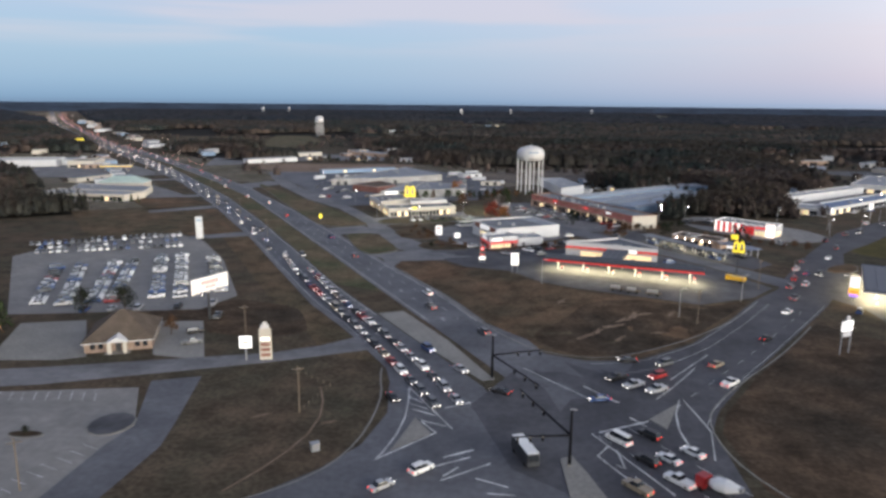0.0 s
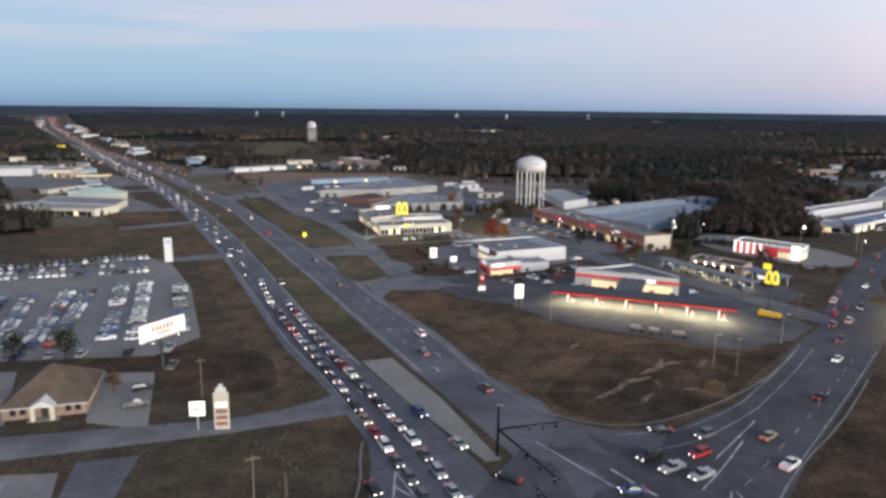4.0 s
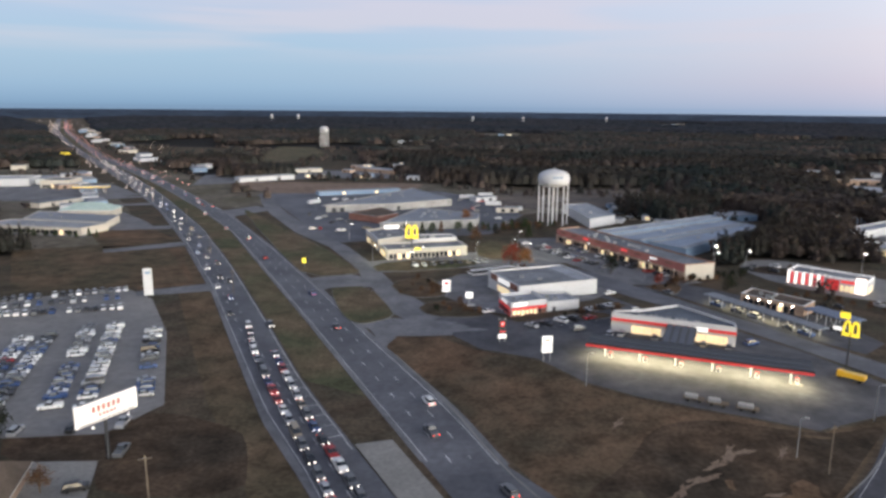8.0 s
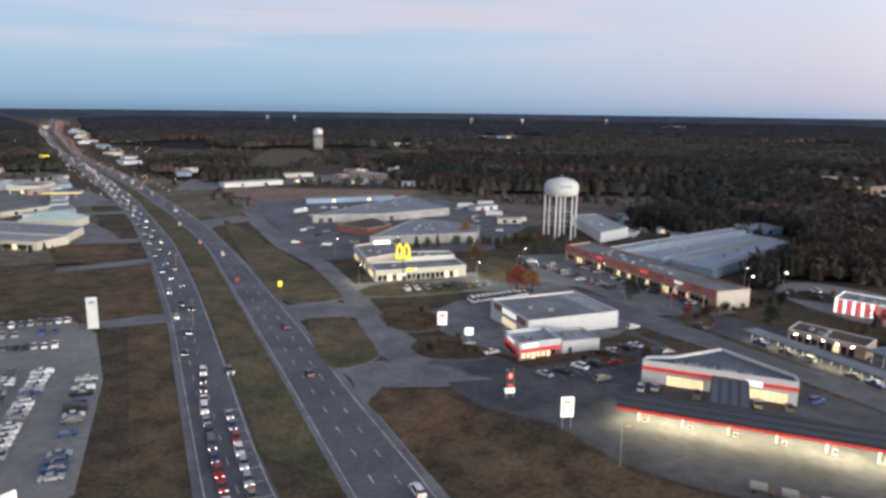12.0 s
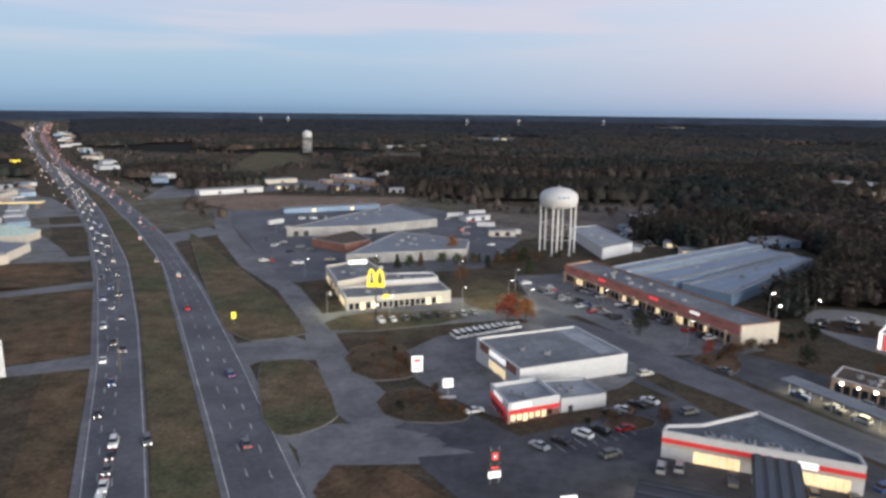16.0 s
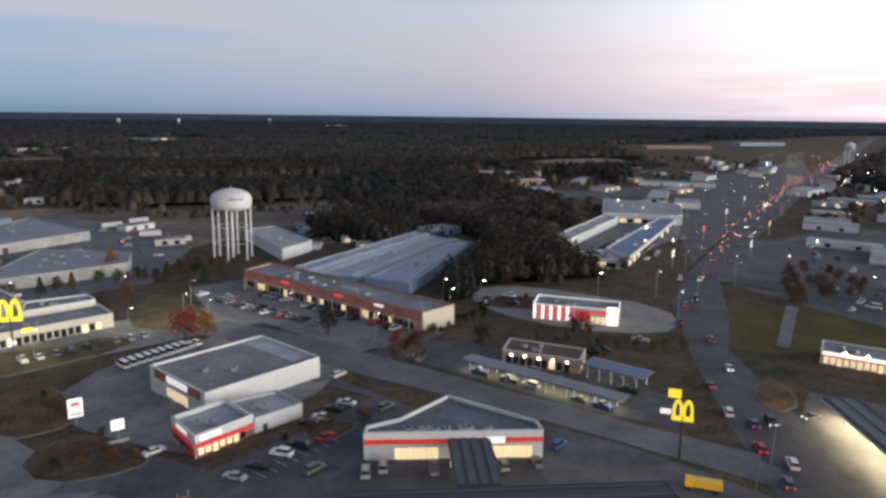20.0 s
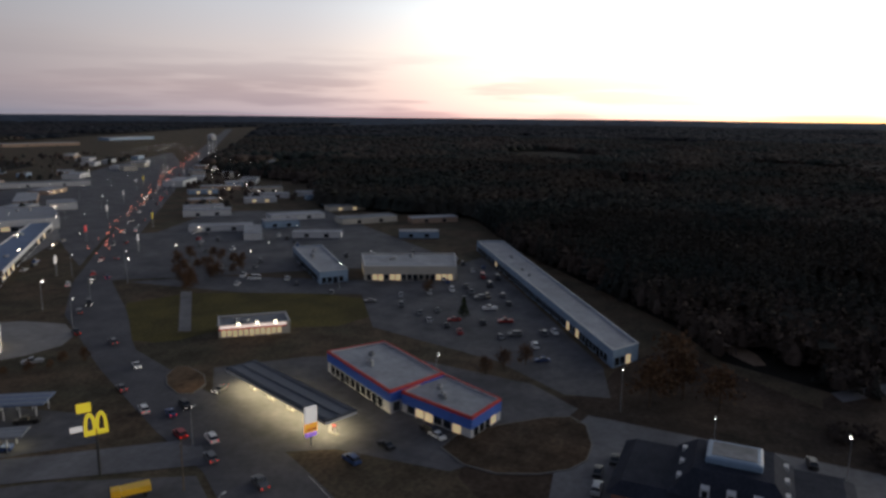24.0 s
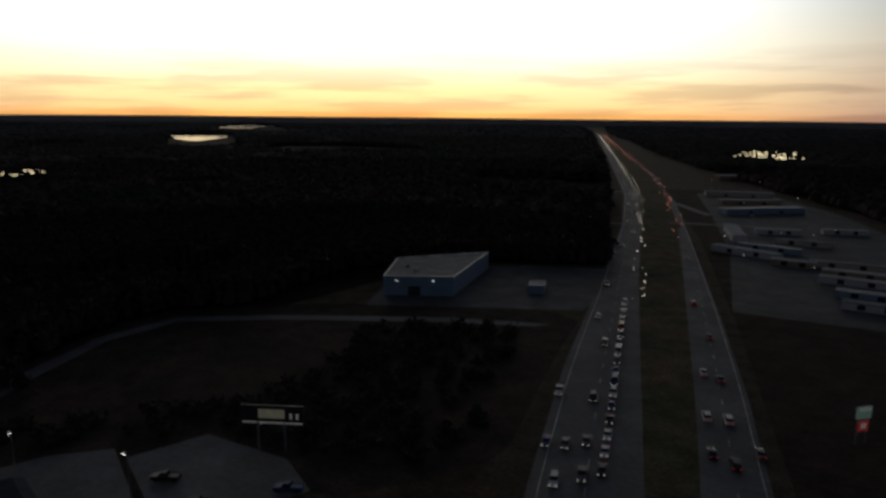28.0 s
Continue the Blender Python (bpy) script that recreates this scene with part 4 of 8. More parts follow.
def canopy(name, label, a, b, depth, base, high, fascia, roof, posts, thick=1.1, ribs=14, lamps=6):
    """A long filling-station canopy: posts, fascia, ribbed roof, lights below and pumps on their islands."""
    ax, ay = a
    span = math.dist(a, b)
    turn = math.degrees(math.atan2(b[1] - ay, b[0] - ax))
    top = root(name, ax, ay, turn, base, label=label, category="canopy")
    part("roof", boxed(0.1, 0.1, high - 0.35, span - 0.1, depth - 0.1, high - 0.1), roof, top)
    for k in range(3):
        y = 0.9 + k * (depth - 1.8) / 2
        part("roof_rib", boxed(0.4, y - 0.25, high - 0.098, span - 0.4, y + 0.25, high + 0.12), DARK_BLUE_ROOF, top)
    for nm, d in (("fascia", (0, -0.05, span, 0.1)), ("fascia", (0, depth - 0.1, span, depth + 0.05)), ("fascia", (-0.05, 0.1, 0.1, depth - 0.1)), ("fascia", (span - 0.1, 0.1, span + 0.05, depth - 0.1))):
        part(nm, boxed(d[0], d[1], high - thick, d[2], d[3], high - thick * 0.42), fascia, top)
        part("roof_edge", boxed(d[0], d[1], high - thick * 0.42 + 0.002, d[2], d[3], high + 0.06), roof, top)
    part("soffit", boxed(0.1, 0.1, high - thick + 0.05, span - 0.1, depth - 0.1, high - thick + 0.15), WHITE, top)
    post_me = mesh_of("post", boxed(-0.2, -0.2, -0.5, 0.2, 0.2, high - thick + 0.1), WHITE)
    lamp_me = mesh_of("lamp_panel", boxed(-0.45, -0.45, 0, 0.45, 0.45, 0.04), LAMP_SOFT)
    for k in range(posts):
        share("post", post_me, top, (span * (k + 0.5) / posts, depth / 2, 0))
    for k in range(lamps):
        for y in (depth * 0.25, depth * 0.75):
            share("lamp_panel", lamp_me, top, (span * (k + 0.5) / lamps, y, high - thick + 0.005))
    for k in range(posts):
        x = span * (k + 0.5) / posts + 1.6
        g = top.matrix_basis @ Vector((x, depth / 2, 0))
        pump = root("fuel_pump", g.x, g.y, turn, base + 0.05, label="lit red and white fuel pump on its island", category="fuel pump")
        tagged(pump, group="fuel pumps of " + name.replace("_", " "))
        part("plinth", boxed(-1.5, -0.6, -0.4, 1.5, 0.6, 0.15, bevel=0.05), CONCRETE, pump)
        part("cabinet", boxed(-0.45, -0.3, 0.15, 0.45, 0.3, 1.75, bevel=0.05), WHITE, pump)
        part("panel", boxed(-0.3, -0.33, 0.9, 0.3, 0.33, 1.5), DARK, pump)
        part("topper", boxed(-0.45, -0.25, 1.76, 0.45, 0.25, 2.05), RED, pump)
    return top


LAMP_SOFT = mat("canopy_lamp_lens", (0.9, 0.88, 0.8), 0.4, 0.02, 1, 0.3, glow=12, glow_color=(1.0, 0.9, 0.62))


def under_light(name, a, b, depth, z, power, color=(1.0, 0.86, 0.5), n=2):
    turn = math.atan2(b[1] - a[1], b[0] - a[0])
    span = math.dist(a, b)
    for k in range(n):
        data = bpy.data.lights.new(name, "AREA")
        data.shape, data.size, data.size_y, data.energy, data.color = "RECTANGLE", span / n - 1, depth - 1, power / n, color
        s = span * (k + 0.5) / n
        x = a[0] + math.cos(turn) * s - math.sin(turn) * depth / 2
        y = a[1] + math.sin(turn) * s + math.cos(turn) * depth / 2
        new(name, data).matrix_world = Matrix.Translation((x, y, z)) @ Matrix.Rotation(turn, 4, "Z")


canopy("station_canopy", "long filling-station canopy with red fascia and dark roof", (22.7, 262), (79, 245.2), 8.8, 2.6, 5.7, RED_GLOW, DARK, 6, lamps=10)
under_light("station_canopy_light", (22.7, 262), (79, 245.2), 8.8, 2.6 + 4.5, 21000)
link = root("link_canopy", 49, 265, 72.5, 2.9, label="dark ribbed roof linking canopy and store", category="canopy")
part("roof", boxed(0, -4.5, 4.6, 19, 4.5, 4.9), DARK, link)
for k in range(4):
    part("roof_rib", boxed(0.2, -3.9 + 2.2 * k, 4.902, 18.8, -2.6 + 2.2 * k, 5.1), DARK_BLUE_ROOF, link)
for x in (4, 15):
    for y in (-4, 4):
        part("post", boxed(x - 0.15, y - 0.15, -0.5, x + 0.15, y + 0.15, 4.6), WHITE, link)
canopy("far_station_canopy", "long dark-roofed canopy lit below, at the far station", (149, 277), (129.5, 235.5), 9.0, 0.1, 5.6, WHITE, DARK_BLUE_ROOF, 5, lamps=8)
under_light("far_canopy_light", (149, 277), (129.5, 235.5), 9.0, 4.6, 28000, (1.0, 0.83, 0.46))

# shops round the station
shop_house = block("shop", "white box shop with a grey membrane roof", "shop", [(4.5, 327), (35.6, 342.8), (22.9, 367.6), (-8.1, 351.8)], 6.4, WHITE, GREY_ROOF, 0.5, WHITE, base=1.0, units=3,
      details=[(3, 3, 9, 4, 6.3, 0.3, "entrance_gable", BRICK, "brick entrance gable"), (3, 20, 26, 4, 6.3, 0.3, "entrance_gable", BRICK, "brick entrance gable"), (3, 9.2, 19.8, 4.3, 5.9, 0.15, "sign", SIGN_WHITE, "lit white shop sign")] + shopfront(3, 9, 20, 1.8, seed=3))
part("roof_panel", prism(bmesh.new(), [(14.3, -4.7), (21.3, -1.2), (9.2, 21.0), (2.2, 17.4)], 5.902, 6.05), LIGHT_ROOF, shop_house, "paler strip of roof")
for k in range(4):
    part("roof_seam", boxed(-20 + 8 * k, -9 + 6.4 * k, 5.902, -19.8 + 8 * k, -8.8 + 6.4 * k, 6.1), STEEL, shop_house)
block("chicken_restaurant", "small restaurant with red and white lit front", "restaurant", [(1.3, 304.8), (14, 311.5), (9, 323), (-3, 317)], 5.2, WHITE, LIGHT_ROOF, 0.9, WHITE, base=1.7, units=2,
      details=[(0, 0, 14.3, 0.1, 2.2, 0.03, "dado", BRICK, "brick lower wall"), (3, 0, 12.9, 0.1, 2.2, 0.03, "dado", RED, "red lower wall"), (0, 0, 14.3, 2.4, 3.5, 0.2, "fascia_band", RED_GLOW, "lit red fascia"), (0, 0, 14.3, 3.55, 5.6, 0.15, "fascia_band", WHITE, "white fascia"), (0, 1.2, 6.2, 4.0, 5.0, 0.22, "sign", SIGN_WHITE, "lit white sign"), (3, 0, 12, 2.4, 3.5, 0.2, "fascia_band", RED_GLOW, "lit red fascia"), (3, 0, 12, 3.55, 5.6, 0.15, "fascia_band", WHITE, "white fascia"), (3, 3, 9, 4.0, 5.0, 0.22, "sign", SIGN_WHITE, "lit white sign")] + shopfront(0, 0.8, 13, 1.7, seed=4, low=0.8, high=2.3, lit=0.5) + shopfront(3, 1, 11, 1.8, seed=5, low=0.8, high=2.3, lit=0.6))
block("restaurant_annex", "plain white annex behind the red restaurant", "building", [(14.4, 311.7), (26, 316.5), (21.4, 326.2), (9.4, 323.2)], 4.4, WHITE, LIGHT_ROOF, 0.5, base=1.7, units=3, details=[(0, 2, 3.2, 0, 2.3, 0.05, "door", DARK, "dark service door")])
FASCIA_RED = mat("red_brown_fascia", (0.4, 0.155, 0.135), 0.8, 0.12, 1.5, 0.2)
strip = [(0, 0, 98.8, 3.9, 7.1, 0.25, "fascia_band", FASCIA_RED, "red-brown fascia"), (1, 0.1, 15.4, 0.1, 7.1, 0.05, "end_wall", CREAM, "cream end wall")]
for k in range(9):
    strip.append((0, 4 + 10.4 * k, 8.5 + 10.4 * k, 5.5, 6.5, 0.35, "sign", SIGN_WHITE if k == 7 else (SIGN_RED if k in (2, 5) else BRICK), ""))
block("strip_mall", "long red-brown strip mall with lit shopfronts", "strip mall", [(27.5, 459.8), (77.4, 374), (91.7, 380.3), (40.8, 470.4)], 7.2, TAN_BRICK, GREY_ROOF, 0.6, BRICK, base=0.4, units=14, details=strip + shopfront(0, 2, 97, 2.4, seed=6, lit=0.3))
for k in range(13):
    x, y = 27.5 + (77.4 - 27.5) * (k + 0.5) / 13, 459.8 + (374 - 459.8) * (k + 0.5) / 13
    post = root("arcade_post", x - 2.4, y - 1.4, 30, 0.2, label="tan brick arcade post before the strip mall", category="post", group="arcade posts of the strip mall")
    part("shaft", boxed(-0.25, -0.25, -0.2, 0.25, 0.25, 4.6), TAN_BRICK, post)
    part("cap", boxed(-0.35, -0.35, 4.6, 0.35, 0.35, 4.9), CREAM, post)

burger = shopfront(0, 1, 40, 2.2, seed=8, lit=0.15)
burger += [(0, 0, 42, 4.2, 5.0, 0.15, "fascia_band", CREAM, ""), (0, 14, 17, 4.2, 5.4, 0.3, "sign", SIGN_YELLOW, "lit yellow sign panel"), (3, 1, 12, 0.5, 2.8, 0.08, "window", LIT_GLASS, "")]
block("burger_restaurant", "pale lit restaurant with stepped flat roof", "restaurant", [(-59.5, 400), (-21, 416.7), (-27, 432), (-66, 416)], 5.0, CREAM, GREY_ROOF, 0.6, WHITE, details=burger, units=4)
block("burger_playroom", "taller white-edged wing of the burger restaurant", "building", [(-67.6, 420), (-51, 438.6), (-64.6, 465), (-80, 449)], 6.2, CREAM, GREY_ROOF, 0.8, WHITE, details=shopfront(3, 2, 30, 2.4, seed=9, lit=0.5) + [(3, 0, 31, 4.4, 6.1, 0.15, "fascia_band", WHITE, "white fascia")], units=2)
block("burger_kitchen", "raised white-edged rear of the burger restaurant", "building", [(-49.8, 423.8), (-27.6, 433), (-31, 442), (-50.4, 437.6)], 6.3, WHITE, GREY_ROOF, 0.5, WHITE, units=4)
roof_sign = root("roof_sign", -66, 452, 20, 6.2, label="white sign box standing on the restaurant's roof", category="sign")
part("box", boxed(-4.2, -0.4, 0.5, 4.2, 0.4, 2.4, bevel=0.06), SIGN_WHITE, roof_sign)
for k in (-3, 3):
    part("leg", boxed(k - 0.12, -0.12, -0.8, k + 0.12, 0.12, 0.5), STEEL, roof_sign)


def ribs(parent, poly, z, step=3.0, material=None):
    """Standing seams across a metal roof, as parts."""
    a, b, d = (Vector(poly[i]) for i in (0, 1, -1))
    c = sum((Vector(p) for p in poly), Vector((0, 0))) / len(poly)
    span = (b - a).length
    turn = math.degrees(math.atan2((d - a).y, (d - a).x))
    me = mesh_of("roof_seam", boxed(0.3, -0.06, 0, (d - a).length - 0.3, 0.06, 0.08), material or METAL_ROOF)
    k = step
    while k < span - 1:
        p = a + (b - a) * (k / span) - c
        share("roof_seam", me, parent, pose(p.x, p.y, z, 0, 0, turn))
        k += step


for label, poly, h, roof, wall, units in (("long warehouse with a grey metal roof", [(-130, 550), (-84, 566), (-44, 600), (-84, 668)], 5.2, METAL_ROOF, DINGY, 9),
                                          ("white-walled warehouse with a blue-grey roof", [(-77.7, 478.7), (-19.5, 502), (-19.4, 527), (-62, 549)], 5.2, METAL_ROOF, DINGY, 9)):
    w = block("warehouse", label, "warehouse", poly, h, wall, roof, 0.3, units=units, details=[(0, 4 + 6 * k, 7 + 6 * k, 0, 3.2, 0.06, "door", DARK, "") for k in range(2)] + [(1, 3, 6, 0, 3.2, 0.06, "door", DARK, "")])
block("brown_shed", "low open shed with a brown roof", "shed", [(-107, 523), (-85, 508), (-74, 525), (-90, 552)], 4.5, BRICK, BROWN_ROOF, 0.2)
block("white_warehouse", "white metal warehouse behind the water tower", "warehouse", [(51, 509), (69.8, 529), (58, 583), (39.6, 575)], 6, WHITE, LIGHT_ROOF, 0.3, units=2)
SHED_ROOF = mat("blue_grey_metal_roof", (0.19, 0.25, 0.33), 0.5, 0.12, 0.4, 0.06)
for label, poly, h, roof in (("long pale blue shed roof behind the strip mall", [(44, 461), (54, 455), (138, 528), (132, 538)], 6.0, SHED_ROOF), ("grey-blue metal shed behind the strip mall", [(56, 455), (72, 443), (146, 512), (139, 526)], 5.0, SHED_ROOF), ("grey-blue metal shed behind the strip mall", [(75, 441), (90, 424), (152, 500), (147, 510)], 5.0, SHED_ROOF)):
    w = block("storage_shed", label, "shed", poly, h, PALE_BLUE, roof, 0.2, units=2)
    tagged(w, group="sheds behind the strip mall")
    ribs(w, poly, h - 0.2, 6.0)
    mid = [Vector(q) - Vector((sum(c[0] for c in poly) / 4, sum(c[1] for c in poly) / 4)) for q in poly]
    for k in (0.12, 0.88):
        a, b = mid[1] + (mid[0] - mid[1]) * k, mid[2] + (mid[3] - mid[2]) * k
        part("ridge_cap", tubed((a.x, a.y, h + 0.1), (b.x, b.y, h + 0.1), 0.45, n=8), LIGHT_ROOF, w, "pale metal ridge cap")

MALL_BLUE = mat("dark_blue_roof", (0.07, 0.13, 0.24), 0.55, 0.15, 0.4, 0.06)
for name, label, poly, h, roof in (("horseshoe_mall", "narrow white wing of the horseshoe mall", [(199, 500), (207, 491), (288, 558), (281, 567)], 5.0, LIGHT_ROOF), ("horseshoe_mall", "wing of the horseshoe mall with a blue roof", [(211, 441), (321, 538), (320, 553), (214, 465)], 4.6, MALL_BLUE), ("horseshoe_mall", "pale front block of the horseshoe mall", [(186, 453), (206, 435), (216, 463), (197, 464)], 4.2, LIGHT_ROOF), ("horseshoe_mall", "wide grey-roofed back of the horseshoe mall", [(284, 571), (328, 540), (368, 590), (332, 640)], 6.5, METAL_ROOF)):
    block(name, label, "mall", ccw(poly), h, WHITE, roof, 0.5, WHITE, units=4, details=shopfront(0, 2, math.dist(poly[0], poly[1]) - 3, 5.0, seed=51, lit=0.25), seed=int(h * 10))
# drive-through bank and its long carport, red and white restaurant
BANK_LAMP = mat("wall_lamp_lens", (0.9, 0.88, 0.8), 0.4, 0.02, 1, 0.3, glow=20, glow_color=(1.0, 0.9, 0.75))
block("bank", "low bank building with lit drive-through lanes", "bank", [(90, 338), (107, 322), (114, 330), (97, 347)], 4.2, TAN_BRICK, BROWN_ROOF, 0.3, WHITE, details=shopfront(0, 1, 22, 2.2, seed=11, lit=0.4) + [(0, 2.4 + 4.2 * k, 3.0 + 4.2 * k, 3.0, 3.25, 0.3, "wall_lamp", BANK_LAMP, "glowing wall lamp") for k in range(5)] + shopfront(3, 1, 10, 2.2, seed=12), units=5)


def carport(label, a, b, depth, high, roof, n):
    ax, ay = a
    span = math.dist(a, b)
    port = root("carport", ax, ay, math.degrees(math.atan2(b[1] - ay, b[0] - ax)), gz(ax, ay) - 0.1, label=label, category="carport")
    part("roof", boxed(0, 0, high, span, depth, high + 0.3), roof, port)
    for k in range(3):
        part("roof_rib", boxed(0.1, depth * (k + 0.5) / 3 - 0.2, high + 0.302, span - 0.1, depth * (k + 0.5) / 3 + 0.2, high + 0.4), LIGHT_ROOF, port)
    me = mesh_of("post", boxed(-0.12, -0.12, -0.8, 0.12, 0.12, high), WHITE)
    lens = mesh_of("lamp_panel", boxed(-0.6, -0.25, 0, 0.6, 0.25, 0.03), LAMP_SOFT)
    for k in range(n):
        for y in (0.4, depth - 0.4):
            share("post", me, port, (span * (k + 0.5) / n, y, 0))
        share("lamp_panel", lens, port, (span * (k + 0.5) / n, depth * 0.5, high - 0.035))
    return port


carport("long flat carport lit below, beside the bank", (74.7, 334.3), (100, 292.7), 5.6, 3.4, METAL_ROOF, 8)
under_light("carport_light", (74.7, 334.3), (100, 292.7), 5.6, 4.35, 2800, n=1)
carport("dark blue ribbed carport over the drive-through lanes", (106, 320), (115, 304), 8, 3.8, mat("slate_blue_roof", (0.1, 0.14, 0.22), 0.55, 0.12, 0.5, 0.1), 5)
STRIPE_GLOW = mat("floodlit_white_stripe", (0.8, 0.75, 0.7), 0.5, 0.05, 1, 0.3, glow=1.9, glow_color=(1.0, 0.82, 0.7))
rest = [(0, 1.5 * k + 0.2, 1.5 * k + 0.95, 0.6, 5.6, 0.2, "stripe", SIGN_RED if k % 2 else STRIPE_GLOW, "") for k in range(10)]
rest += [(0, 15.5, 20.5, 0.4, 4.8, 0.3, "entrance", RED_GLOW, "lit red entrance"), (0, 21, 30, 3.9, 4.9, 0.2, "fascia_band", SIGN_RED, ""), (0, 26.5, 30.4, 0.3, 6.8, 0.5, "entrance_tower", STRIPE_GLOW, "floodlit white tower")] + shopfront(0, 21, 30, 1.8, seed=13) + shopfront(1, 1, 11, 1.8, seed=14)
block("striped_diner", "red and white striped restaurant lit at dusk", "restaurant", [(121.8, 377), (146.5, 358.5), (153.7, 368), (130.2, 388)], 5.8, WHITE, GREY_ROOF, 0.6, SIGN_WHITE, details=rest, units=4)

# shopping centre east of the side street
for name, label, poly, h, wall, roof, lit in (
        ("long_row", "very long low shop row with a pale roof", [(361, 272), (203.3, 180.4), (213.2, 173.9), (367, 259)], 5.5, PALE_BLUE, LIGHT_ROOF, 0.03),
        ("department_store", "white flat-roofed store with lit doors", [(300.6, 312.3), (274.5, 297.8), (290.6, 259.7), (318.5, 270.2)], 6.5, CREAM, LIGHT_ROOF, 0.35),
        ("long_white_shed", "long low white-roofed shed", [(307, 355), (260.7, 312.8), (270.4, 304), (317, 344)], 5.5, PALE_BLUE, LIGHT_ROOF, 0.1),
        ("blue_shop", "bright blue shop with a red band and grey roof", [(169.7, 257.4), (149.5, 228.5), (166, 220.5), (184, 246)], 6.2, WHITE, LIGHT_ROOF, 0.15),
        ("blue_shop", "lower blue shop with a red band", [(152.2, 226.5), (143.9, 205.4), (156.8, 202), (167.5, 221)], 5.4, WHITE, LIGHT_ROOF, 0.15)):
    span = math.dist(poly[0], poly[1])
    details = shopfront(0, 2, span - 2, 3.0, seed=int(span), lit=lit) + shopfront(1, 1, math.dist(poly[1], poly[2]) - 1, 2.6, seed=int(span) + 1, lit=lit)
    if name == "blue_shop":
        for side in range(4):
            reach = math.dist(poly[side], poly[(side + 1) % 4])
            details += [(side, 0, reach, h - 3.0, h - 0.55, 0.2, "fascia_band", BLUE_METAL, "bright blue band"), (side, 0, reach, h - 0.5, h - 0.02, 0.24, "fascia_stripe", RED, "red stripe")]
    block(name, label, "shop", poly, h, wall, roof, 0.4, RED if name == "blue_shop" else WHITE, details=details, units=4)
waffle = [(0, 0, 22, 2.6, 3.1, 0.15, "fascia_band", RED_GLOW, "lit red band"), (0, 0.5, 22, 3.15, 4.0, 0.15, "fascia_band", STRIPE_GLOW, "lit pale band")] + [(0, 6 + 6 * k, 6.8 + 6 * k, 4.2, 4.8, 0.6, "lamp", LAMP_SOFT, "glowing lamp") for k in range(3)] + shopfront(0, 1, 21, 1.8, seed=21)
block("roadside_diner", "small low diner with a lit red band", "diner", [(183, 306), (197, 287.5), (206, 295), (192, 313)], 4.2, CREAM, GREY_ROOF, 0.4, WHITE, details=waffle, units=2)
block("pale_blue_works", "pale blue metal works hall with wall lamps", "works", [(211.5, -22), (190, -40.7), (214, -91), (234.5, -51)], 8, PALE_BLUE, GREY_ROOF, 0.3, details=[(0, 5, 5.6, 6, 6.3, 0.3, "wall_lamp", LAMP_GLOW, ""), (0, 20, 20.6, 6, 6.3, 0.3, "wall_lamp", LAMP_GLOW, ""), (0, 10, 15, 0, 4, 0.05, "door", DARK, "")], units=2)
block("works_shed", "small pale blue shed by the works yard", "shed", [(171, -66), (166, -70), (171, -78), (176, -74)], 3.6, PALE_BLUE, METAL_ROOF, 0.2)


def hip_house(name, label, category, x, y, turn, w, d, eave, ridge, wall, roof, details, base=None):
    """A house with a hipped roof, centred at x, y."""
    house = root(name, x, y, turn, base, label=label, category=category)
    part("wall", boxed(-w / 2, -d / 2, -0.5, w / 2, d / 2, eave), wall, house)
    bm = bmesh.new()
    o = 0.7
    low = [bm.verts.new(p) for p in ((-w / 2 - o, -d / 2 - o, eave), (w / 2 + o, -d / 2 - o, eave), (w / 2 + o, d / 2 + o, eave), (-w / 2 - o, d / 2 + o, eave))]
    r = max(0.5, (w - d) / 2)
    a, b = bm.verts.new((-r, 0, ridge)), bm.verts.new((r, 0, ridge))
    for f in ((low[0], low[1], b, a), (low[1], low[2], b), (low[2], low[3], a, b), (low[3], low[0], a), low[::-1]):
        bm.faces.new(f)
    part("roof", bm, roof, house)
    part("eaves", boxed(-w / 2 - o, -d / 2 - o, eave - 0.25, w / 2 + o, d / 2 + o, eave - 0.002), WHITE, house)
    for nm, x0, y0, z0, x1, y1, z1, material, lab in details:
        part(nm, boxed(x0, y0, z0, x1, y1, z1), material, house, lab)
    return house


brick_house = hip_house("brick_office", "brown hip-roofed brick office with a columned porch", "building", -101, 177, 20, 17, 19, 2.9, 9.2, mat("dim_tan_brick", (0.26, 0.19, 0.15), 0.85, 0.2, 4, 0.3), BROWN_ROOF,
          [("column", -2.4 + 3.9 * k, -11.8, -0.4, -1.5 + 3.9 * k, -11.0, 3.2, CREAM, "thick pale porch column") for k in range(2)] + [("window", x, -9.56, 1, x + 1.2, -9.4, 2.4, GLASS, "") for x in (-7, -5, 4.2, 6.2)] + [("door", -0.7, -9.58, 0, 0.7, -9.4, 2.3, DARK, "dark entrance door"), ("porch_floor", -3.2, -12, -0.4, 3.2, -9.5, 0.1, CONCRETE, "")])
bm = bmesh.new()
v = [bm.verts.new(p) for p in ((-2.6, -11.9, 3.2), (2.6, -11.9, 3.2), (0, -11.9, 4.7), (-2.6, -7, 3.2), (2.6, -7, 3.2), (0, -5, 4.7))]
for f in ((v[0], v[1], v[2]), (v[0], v[2], v[5], v[3]), (v[1], v[4], v[5], v[2]), (v[0], v[3], v[4], v[1])):
    bm.faces.new(f)
part("porch_gable", bm, WHITE, brick_house, "white porch gable")

